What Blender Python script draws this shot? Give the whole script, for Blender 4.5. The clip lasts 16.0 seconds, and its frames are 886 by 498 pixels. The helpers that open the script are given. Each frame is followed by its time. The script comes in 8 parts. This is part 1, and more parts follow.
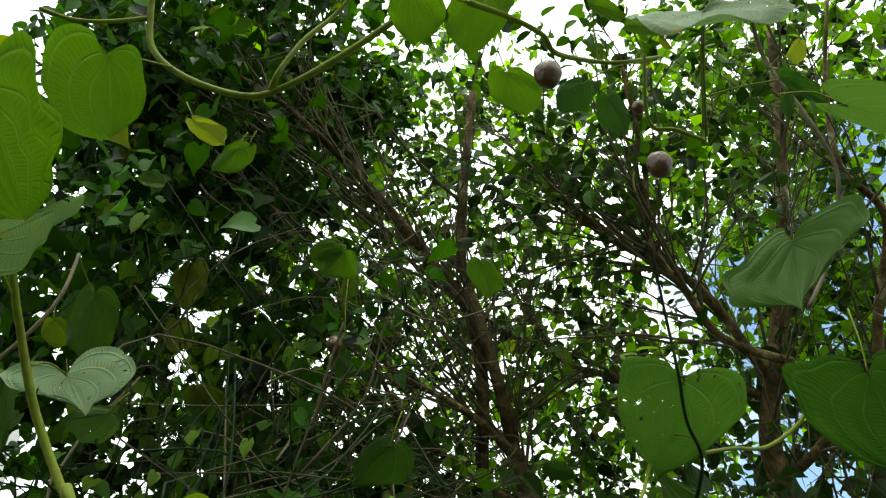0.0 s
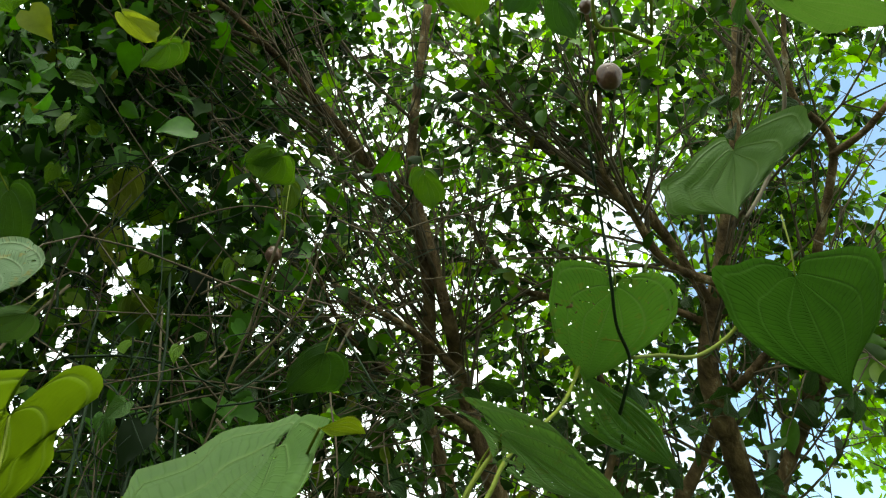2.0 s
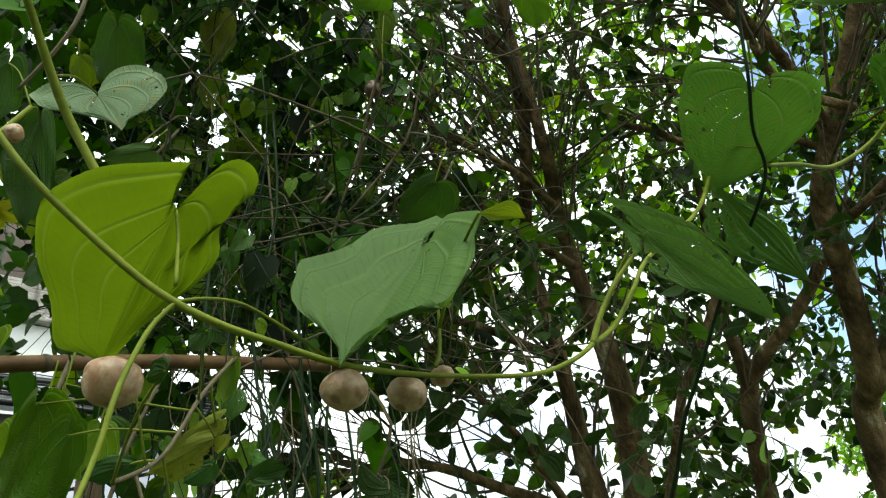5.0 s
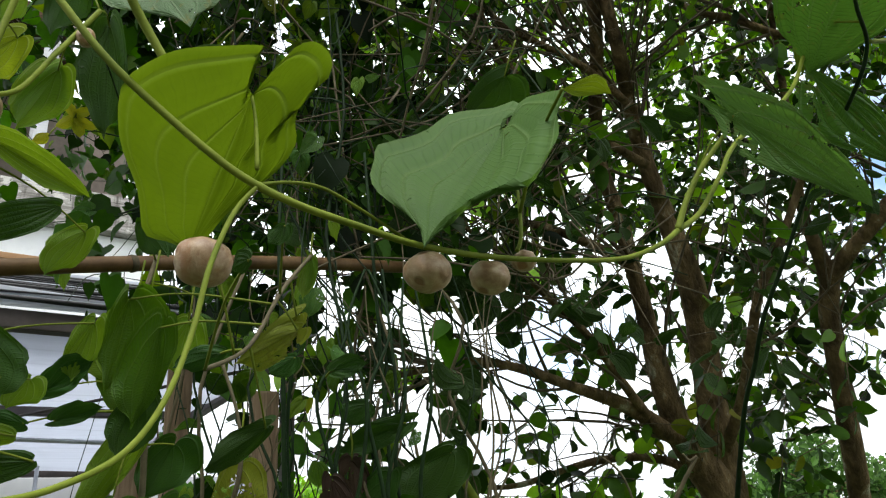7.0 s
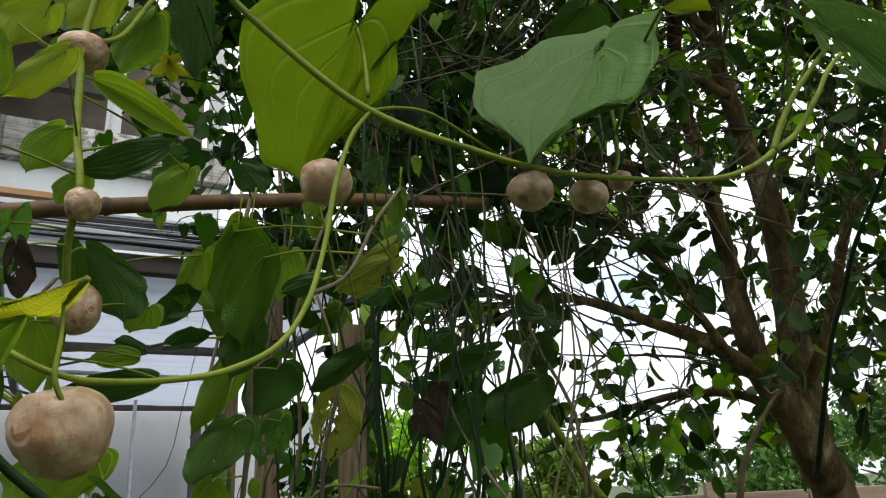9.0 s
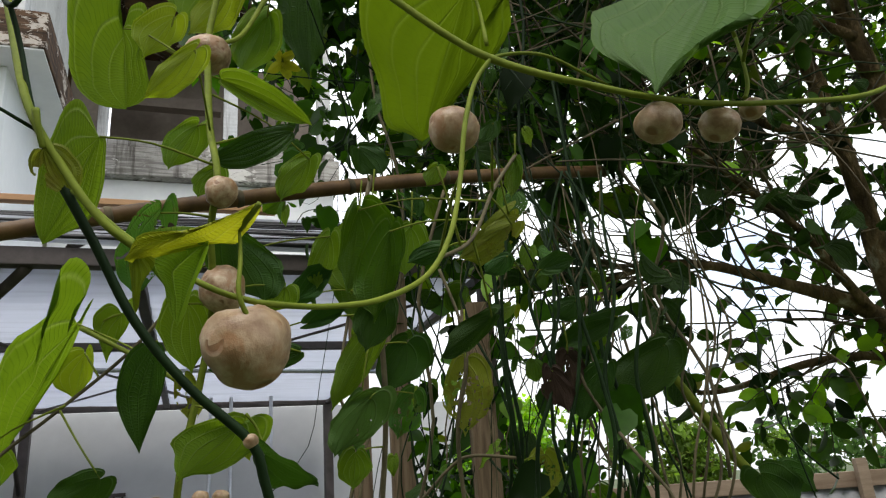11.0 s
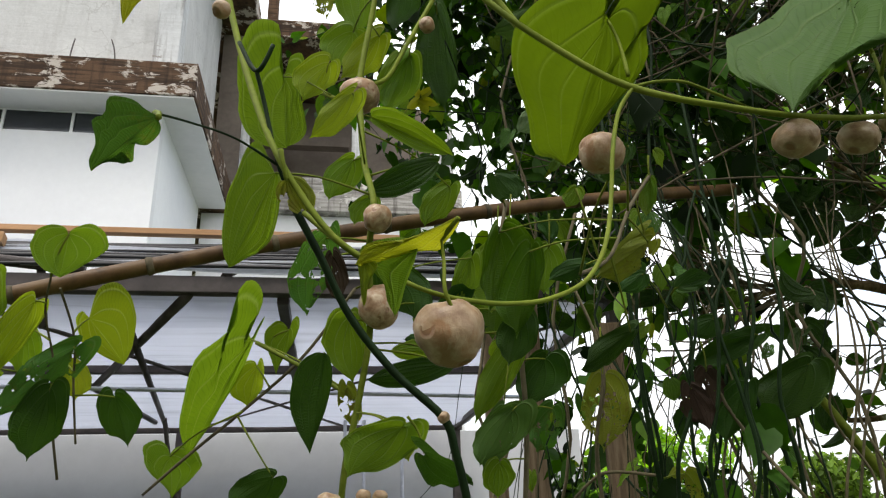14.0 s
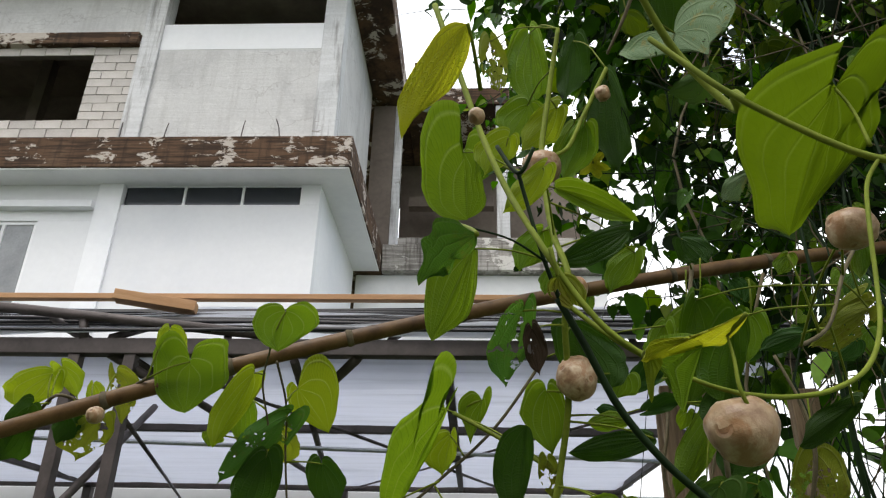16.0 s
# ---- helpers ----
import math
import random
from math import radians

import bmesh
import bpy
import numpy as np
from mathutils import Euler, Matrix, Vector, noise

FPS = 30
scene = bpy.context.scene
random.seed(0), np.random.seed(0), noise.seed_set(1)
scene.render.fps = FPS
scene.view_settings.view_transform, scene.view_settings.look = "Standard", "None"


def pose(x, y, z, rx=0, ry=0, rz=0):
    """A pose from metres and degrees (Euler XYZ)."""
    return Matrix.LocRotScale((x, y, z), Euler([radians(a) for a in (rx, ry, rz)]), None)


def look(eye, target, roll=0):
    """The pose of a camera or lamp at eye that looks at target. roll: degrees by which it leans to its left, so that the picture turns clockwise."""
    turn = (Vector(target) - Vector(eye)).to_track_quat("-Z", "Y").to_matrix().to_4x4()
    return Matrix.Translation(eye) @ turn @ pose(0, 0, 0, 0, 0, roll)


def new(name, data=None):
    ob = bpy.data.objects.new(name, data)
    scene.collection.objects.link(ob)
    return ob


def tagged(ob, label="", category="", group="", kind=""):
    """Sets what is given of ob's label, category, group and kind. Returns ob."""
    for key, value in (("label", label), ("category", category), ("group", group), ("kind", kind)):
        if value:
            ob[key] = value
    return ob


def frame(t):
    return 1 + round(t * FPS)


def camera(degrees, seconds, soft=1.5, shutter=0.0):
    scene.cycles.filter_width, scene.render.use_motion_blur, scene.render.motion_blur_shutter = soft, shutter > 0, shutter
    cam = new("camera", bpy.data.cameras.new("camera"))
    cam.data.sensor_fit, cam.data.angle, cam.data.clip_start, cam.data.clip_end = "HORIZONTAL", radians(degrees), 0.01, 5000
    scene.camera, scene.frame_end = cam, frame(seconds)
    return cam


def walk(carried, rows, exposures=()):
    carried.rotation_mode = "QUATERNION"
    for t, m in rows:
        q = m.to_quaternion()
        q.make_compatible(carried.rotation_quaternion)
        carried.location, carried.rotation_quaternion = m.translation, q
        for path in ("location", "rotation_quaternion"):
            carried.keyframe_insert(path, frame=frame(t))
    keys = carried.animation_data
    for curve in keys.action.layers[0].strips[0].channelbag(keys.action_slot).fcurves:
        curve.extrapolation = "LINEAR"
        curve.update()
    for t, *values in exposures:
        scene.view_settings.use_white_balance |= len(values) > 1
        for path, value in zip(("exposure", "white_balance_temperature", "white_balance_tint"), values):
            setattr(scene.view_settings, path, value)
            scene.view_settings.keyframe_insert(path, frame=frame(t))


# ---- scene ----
cam = camera(62.5, 16.0, 1.2)
PATH = [
    (0, (0.0529, -0.1652, 1.6692), (0.1233, 1.2438, 3.0869), -8.29),
    (0.5, (0.0829, -0.1343, 1.6674), (0.2228, 1.3111, 3.0427), -9.28),
    (1, (0.1022, -0.1075, 1.6573), (0.2698, 1.3556, 3.0104), -9.59),
    (1.5, (0.1064, -0.0947, 1.6511), (0.2912, 1.3989, 2.9683), -9.24),
    (2, (0.1016, -0.0849, 1.6446), (0.2596, 1.4463, 2.9216), -8.94),
    (2.5, (0.0955, -0.0638, 1.6479), (0.2326, 1.4957, 2.8925), -8.41),
    (3, (0.0798, -0.0730, 1.6396), (0.1747, 1.5138, 2.8533), -8.60),
    (3.5, (0.0670, -0.0651, 1.6340), (0.1206, 1.5623, 2.7953), -7.51),
    (4, (0.0511, -0.0443, 1.6289), (0.0531, 1.6348, 2.7155), -6.24),
    (4.5, (0.0403, -0.0355, 1.6213), (-0.0243, 1.6694, 2.6650), -6.35),
    (4.7, (0.0305, -0.0305, 1.6178), (-0.0484, 1.6894, 2.6355), -6.19),
    (7, (0.0000, 0.0000, 1.6000), (-0.3058, 1.8211, 2.3683), -4.17),
    (7.5, (-0.0119, -0.0091, 1.5969), (-0.3667, 1.8165, 2.3326), -3.33),
    (8, (-0.0247, -0.0192, 1.5917), (-0.4508, 1.7996, 2.3062), -2.42),
    (8.5, (-0.0325, -0.0294, 1.5847), (-0.5236, 1.7845, 2.2691), -1.90),
    (9, (-0.0280, -0.0318, 1.5689), (-0.5336, 1.7958, 2.2045), -2.93),
    (9.5, (-0.0375, -0.0343, 1.5527), (-0.6429, 1.7767, 2.1475), -3.55),
    (10, (-0.0501, -0.0326, 1.5422), (-0.7368, 1.7491, 2.1375), -4.25),
    (12.5, (-0.0480, -0.0585, 1.5069), (-0.9619, 1.5917, 2.1714), -2.56),
    (13, (-0.0347, -0.0708, 1.4977), (-0.9833, 1.5601, 2.1613), -2.51),
    (13.5, (-0.0316, -0.0839, 1.4952), (-0.9689, 1.5455, 2.1782), -2.89),
    (14, (-0.0434, -0.1160, 1.4906), (-1.1020, 1.4226, 2.2064), -1.89),
    (14.5, (-0.0605, -0.1389, 1.4927), (-1.2170, 1.2983, 2.2652), -0.67),
    (15, (-0.0736, -0.1628, 1.4969), (-1.2953, 1.2074, 2.2907), -0.30),
    (15.5, (-0.0877, -0.1848, 1.4991), (-1.3819, 1.1019, 2.3173), 0.54),
    (16, (-0.0920, -0.1965, 1.5083), (-1.4058, 1.0425, 2.3677), 1.27),
]
walk(cam, [(t, look(eye, target, roll)) for t, eye, target, roll in PATH], [(0, 0.1, 6900, -4), (1, 0.08, 6900, -4), (2.5, 0.52, 6900, -4), (3.5, 0.50, 6900, -3), (4.7, 0.32, 6800, -2), (7, 0.14, 6550, 8), (8.2, -0.03, 6570, 8.8), (10.2, -0.18, 6600, 10), (12.3, -0.06, 6850, 11), (14.5, -0.04, 6790, 11.6), (15.5, -0.05, 6760, 11.9), (16, -0.13, 6750, 12)])

# world: bright cloudy sky with a few blue openings, one soft sun behind thin cloud
SUN_ELEV, SUN_TURN = radians(62), radians(172)
world = bpy.data.worlds.new("world")
scene.world = world
world.use_nodes = True
wn, wl = world.node_tree.nodes, world.node_tree.links
wn.clear()
w_out = wn.new("ShaderNodeOutputWorld")
w_bg = wn.new("ShaderNodeBackground")
w_bg.inputs["Strength"].default_value = 1.0
w_sky = wn.new("ShaderNodeTexSky")
w_sky.sky_type = "NISHITA"
w_sky.sun_disc = False
w_sky.sun_elevation, w_sky.sun_rotation = SUN_ELEV, SUN_TURN
w_dim = wn.new("ShaderNodeMix")
w_dim.data_type, w_dim.blend_type = "RGBA", "MULTIPLY"
w_dim.inputs[0].default_value = 1.0
w_dim.inputs[7].default_value = (0.30, 0.30, 0.30, 1)
w_co = wn.new("ShaderNodeTexCoord")
w_no = wn.new("ShaderNodeTexNoise")
w_no.inputs["Scale"].default_value = 2.6
w_no.inputs["Detail"].default_value = 5
w_ramp = wn.new("ShaderNodeValToRGB")
w_ramp.color_ramp.elements[0].position, w_ramp.color_ramp.elements[1].position = 0.26, 0.44
w_mix = wn.new("ShaderNodeMix")
w_mix.data_type = "RGBA"
w_sep = wn.new("ShaderNodeSeparateXYZ")
w_up = wn.new("ShaderNodeMapRange")
w_up.inputs["From Min"].default_value, w_up.inputs["From Max"].default_value = 0.0, 1.0
w_up.inputs["To Min"].default_value, w_up.inputs["To Max"].default_value = 0.78, 1.9
w_cloud = wn.new("ShaderNodeMix")
w_cloud.data_type, w_cloud.blend_type = "RGBA", "MULTIPLY"
w_cloud.inputs[0].default_value = 1.0
w_cloud.inputs[6].default_value = (1.4, 1.45, 1.52, 1)
wl.new(w_co.outputs["Generated"], w_sep.inputs[0])
wl.new(w_sep.outputs["Z"], w_up.inputs["Value"])
w_face = wn.new("ShaderNodeVectorMath")
w_face.operation = "DOT_PRODUCT"
w_face.inputs[1].default_value = (0.60, 0.73, 0.33)
w_clear = wn.new("ShaderNodeMapRange")
w_clear.inputs["From Min"].default_value, w_clear.inputs["From Max"].default_value = 0.90, 0.985
w_clear.inputs["To Min"].default_value, w_clear.inputs["To Max"].default_value = 0.0, 0.26
w_less = wn.new("ShaderNodeMath")
w_less.operation = "SUBTRACT"
wl.new(w_co.outputs["Generated"], w_face.inputs[0])
wl.new(w_face.outputs["Value"], w_clear.inputs["Value"])
wl.new(w_no.outputs["Fac"], w_less.inputs[0])
wl.new(w_clear.outputs["Result"], w_less.inputs[1])
wl.new(w_up.outputs["Result"], w_cloud.inputs[7])
wl.new(w_cloud.outputs[2], w_mix.inputs[7])
wl.new(w_co.outputs["Generated"], w_no.inputs["Vector"])
wl.new(w_less.outputs[0], w_ramp.inputs["Fac"])
wl.new(w_sky.outputs["Color"], w_dim.inputs[6])
wl.new(w_ramp.outputs["Color"], w_mix.inputs[0])
wl.new(w_dim.outputs[2], w_mix.inputs[6])
wl.new(w_mix.outputs[2], w_bg.inputs["Color"])
wl.new(w_bg.outputs["Background"], w_out.inputs["Surface"])

sun = new("sun", bpy.data.lights.new("sun", "SUN"))
sun.data.energy, sun.data.angle, sun.data.color = 1.7, radians(14), (1.0, 0.97, 0.92)
sun.matrix_world = look((0, 0, 30), Vector((0, 0, 30)) - Vector((math.sin(SUN_TURN) * math.cos(SUN_ELEV), math.cos(SUN_TURN) * math.cos(SUN_ELEV), math.sin(SUN_ELEV))))


# ---- materials ----
def nodes_of(name):
    m = bpy.data.materials.new(name)
    m.use_nodes = True
    n, l = m.node_tree.nodes, m.node_tree.links
    n.clear()
    out = n.new("ShaderNodeOutputMaterial")
    return m, n, l, out


def math_node(n, l, op, a, b=None, c=None):
    k = n.new("ShaderNodeMath")
    k.operation = op
    for i, v in enumerate((a, b, c)):
        if v is None:
            continue
        if isinstance(v, (int, float)):
            k.inputs[i].default_value = v
        else:
            l.new(v, k.inputs[i])
    return k.outputs[0]


def mix_col(n, l, fac, a, b, mode="MIX"):
    k = n.new("ShaderNodeMix")
    k.data_type, k.blend_type = "RGBA", mode
    for i, v in ((0, fac), (6, a), (7, b)):
        if isinstance(v, (int, float)):
            k.inputs[i].default_value = v
        elif isinstance(v, tuple):
            k.inputs[i].default_value = (*v, 1)
        else:
            l.new(v, k.inputs[i])
    return k.outputs[2]


def noise_node(n, l, vec, scale, detail=4, rough=0.55, distortion=0.0):
    k = n.new("ShaderNodeTexNoise")
    k.inputs["Scale"].default_value = scale
    k.inputs["Detail"].default_value = detail
    k.inputs["Roughness"].default_value = rough
    k.inputs["Distortion"].default_value = distortion
    if vec is not None:
        l.new(vec, k.inputs["Vector"])
    return k.outputs["Fac"]


def ramp_node(n, l, fac, stops):
    k = n.new("ShaderNodeValToRGB")
    e = k.color_ramp.elements
    while len(e) < len(stops):
        e.new(0.5)
    for s, (p, c) in zip(e, stops):
        s.position = p
        s.color = (*c, 1) if isinstance(c, tuple) else (c, c, c, 1)
    l.new(fac, k.inputs["Fac"])
    return k.outputs["Color"]


def bump_node(n, l, height, strength, distance):
    k = n.new("ShaderNodeBump")
    k.inputs["Strength"].default_value = strength
    k.inputs["Distance"].default_value = distance
    l.new(height, k.inputs["Height"])
    return k.outputs["Normal"]


def leaf_material(name, dark, light, through_col, vein, trans=0.45, rough=0.45, holes=0.0, blotch=None, ladder=0.5):
    """A broad leaf with arching main veins along its length and finer cross veins; u runs across, v from stalk to tip."""
    m, n, l, out = nodes_of(name)
    uv = n.new("ShaderNodeUVMap")
    sep = n.new("ShaderNodeSeparateXYZ")
    l.new(uv.outputs["UV"], sep.inputs["Vector"])
    u, v = sep.outputs["X"], sep.outputs["Y"]
    geo = n.new("ShaderNodeTexCoord").outputs["Object"]
    info = n.new("ShaderNodeObjectInfo")
    au = math_node(n, l, "ABSOLUTE", u)
    saw = math_node(n, l, "PINGPONG", math_node(n, l, "MULTIPLY", au, 3.3), 0.5)
    main = math_node(n, l, "SMOOTH_MIN", math_node(n, l, "MULTIPLY", saw, 12.0), 1.0, 0.3)
    main = math_node(n, l, "SUBTRACT", 1.0, main)
    fade = n.new("ShaderNodeMapRange")
    fade.inputs["From Min"].default_value, fade.inputs["From Max"].default_value = 0.05, 0.75
    fade.inputs["To Min"].default_value, fade.inputs["To Max"].default_value = 1.0, 0.30
    l.new(v, fade.inputs["Value"])
    main = math_node(n, l, "MULTIPLY", main, fade.outputs["Result"])
    wob = noise_node(n, l, geo, 25, 2)
    cross = math_node(n, l, "SINE", math_node(n, l, "ADD", math_node(n, l, "MULTIPLY", v, 210.0),
                      math_node(n, l, "ADD", math_node(n, l, "MULTIPLY", saw, 9.0), math_node(n, l, "MULTIPLY", wob, 9.0))))
    cross = math_node(n, l, "MAXIMUM", cross, 0.0)
    cross = math_node(n, l, "POWER", cross, 4.0)
    patch = noise_node(n, l, geo, 17, 4)
    base = mix_col(n, l, ramp_node(n, l, patch, [(0.3, 0.0), (0.7, 1.0)]), dark, light)
    tone = n.new("ShaderNodeHueSaturation")
    l.new(math_node(n, l, "ADD", 0.487, math_node(n, l, "MULTIPLY", info.outputs["Random"], 0.02)), tone.inputs["Hue"])
    l.new(math_node(n, l, "ADD", 0.88, math_node(n, l, "MULTIPLY", info.outputs["Random"], 0.24)), tone.inputs["Value"])
    l.new(base, tone.inputs["Color"])
    col = tone.outputs["Color"]
    if blotch:
        spots = ramp_node(n, l, noise_node(n, l, geo, 42, 5, 0.65), [(0.56, 0.0), (0.66, 1.0)])
        col = mix_col(n, l, math_node(n, l, "MULTIPLY", spots, 0.8), col, blotch)
    col = mix_col(n, l, math_node(n, l, "MULTIPLY", math_node(n, l, "MULTIPLY", cross, ladder), patch), col, tuple(0.4 * c for c in dark))
    col = mix_col(n, l, math_node(n, l, "MULTIPLY", main, 0.7), col, vein)
    rim = n.new("ShaderNodeMapRange")
    rim.inputs["From Min"].default_value, rim.inputs["From Max"].default_value = 0.955, 0.995
    l.new(au, rim.inputs["Value"])
    col = mix_col(n, l, math_node(n, l, "MULTIPLY", rim.outputs["Result"], 0.25), col, vein)
    hgt = math_node(n, l, "ADD", math_node(n, l, "MULTIPLY", main, -1.0), math_node(n, l, "MULTIPLY", cross, -0.6 * ladder))
    hgt = math_node(n, l, "ADD", hgt, math_node(n, l, "ADD", math_node(n, l, "MULTIPLY", patch, 0.6), math_node(n, l, "MULTIPLY", saw, 1.6)))
    nrm = bump_node(n, l, hgt, 0.65, 0.003)
    p = n.new("ShaderNodeBsdfPrincipled")
    l.new(col, p.inputs["Base Color"])
    l.new(nrm, p.inputs["Normal"])
    p.inputs["Roughness"].default_value = rough
    p.inputs["Specular IOR Level"].default_value = 0.22
    t = n.new("ShaderNodeBsdfTranslucent")
    tcol = mix_col(n, l, math_node(n, l, "MULTIPLY", main, 0.5), through_col, vein)
    tcol = mix_col(n, l, math_node(n, l, "MULTIPLY", cross, 0.2 * ladder), tcol, tuple(0.45 * c for c in through_col))
    tcol = mix_col(n, l, 0.35, tcol, col)
    l.new(tcol, t.inputs["Color"])
    l.new(nrm, t.inputs["Normal"])
    s = n.new("ShaderNodeMixShader")
    s.inputs["Fac"].default_value = trans
    l.new(p.outputs[0], s.inputs[1])
    l.new(t.outputs[0], s.inputs[2])
    last = s.outputs[0]
    if holes > 0:
        h = noise_node(n, l, geo, 55, 3, 0.6, 0.6)
        area = noise_node(n, l, geo, 9, 2)
        cut = math_node(n, l, "GREATER_THAN", math_node(n, l, "ADD", h, math_node(n, l, "MULTIPLY", area, 0.5)), 1.06 - holes)
        tr = n.new("ShaderNodeBsdfTransparent")
        s2 = n.new("ShaderNodeMixShader")
        l.new(cut, s2.inputs["Fac"])
        l.new(last, s2.inputs[1])
        l.new(tr.outputs[0], s2.inputs[2])
        last = s2.outputs[0]
    l.new(last, out.inputs["Surface"])
    return m


def foliage_material(name, a, b, c, trans=0.35, rough=0.4, spec=0.35):
    """Small leaves by the thousand: each one its own tone, the range widened to imitate shadow and highlight."""
    m, n, l, out = nodes_of(name)
    geo = n.new("ShaderNodeNewGeometry")
    rnd = geo.outputs["Random Per Island"]
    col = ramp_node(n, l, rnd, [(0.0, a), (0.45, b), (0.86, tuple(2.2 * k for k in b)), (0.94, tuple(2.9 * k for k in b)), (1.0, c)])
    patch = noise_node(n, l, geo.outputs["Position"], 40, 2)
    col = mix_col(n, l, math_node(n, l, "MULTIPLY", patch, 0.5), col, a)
    p = n.new("ShaderNodeBsdfPrincipled")
    l.new(col, p.inputs["Base Color"])
    p.inputs["Roughness"].default_value = rough
    p.inputs["Specular IOR Level"].default_value = spec
    t = n.new("ShaderNodeBsdfTranslucent")
    tint = n.new("ShaderNodeHueSaturation")
    tint.inputs["Saturation"].default_value = 1.15
    tint.inputs["Value"].default_value = 1.7
    l.new(col, tint.inputs["Color"])
    l.new(tint.outputs["Color"], t.inputs["Color"])
    s = n.new("ShaderNodeMixShader")
    s.inputs["Fac"].default_value = trans
    l.new(p.outputs[0], s.inputs[1])
    l.new(t.outputs[0], s.inputs[2])
    l.new(s.outputs[0], out.inputs["Surface"])
    return m


def surface(name, stops, scale, rough=0.8, metal=0.0, bump=0.3, dist=0.01, fine=None, stretch=None, coat=None, spec=0.4, grain=0.25):
    """A solid surface: a noise through a colour ramp, a finer noise over it, and relief from both."""
    m, n, l, out = nodes_of(name)
    co = n.new("ShaderNodeTexCoord").outputs["Object"]
    if stretch:
        mp = n.new("ShaderNodeMapping")
        mp.inputs["Scale"].default_value = stretch
        l.new(co, mp.inputs["Vector"])
        co = mp.outputs["Vector"]
    big = noise_node(n, l, co, scale, 6, 0.6, 0.3)
    small = noise_node(n, l, co, fine or scale * 8, 4, 0.6)
    col = ramp_node(n, l, big, stops)
    col = mix_col(n, l, grain, col, ramp_node(n, l, small, [(0.25, 0.25), (0.75, 1.0)]), "MULTIPLY")
    info = n.new("ShaderNodeObjectInfo")
    tone = n.new("ShaderNodeHueSaturation")
    l.new(math_node(n, l, "ADD", 0.88, math_node(n, l, "MULTIPLY", info.outputs["Random"], 0.24)), tone.inputs["Value"])
    l.new(col, tone.inputs["Color"])
    p = n.new("ShaderNodeBsdfPrincipled")
    l.new(tone.outputs["Color"], p.inputs["Base Color"])
    p.inputs["Roughness"].default_value = rough
    p.inputs["Metallic"].default_value = metal
    p.inputs["Specular IOR Level"].default_value = spec
    l.new(bump_node(n, l, math_node(n, l, "ADD", big, math_node(n, l, "MULTIPLY", small, 0.5)), bump, dist), p.inputs["Normal"])
    l.new(p.outputs[0], out.inputs["Surface"])
    return m


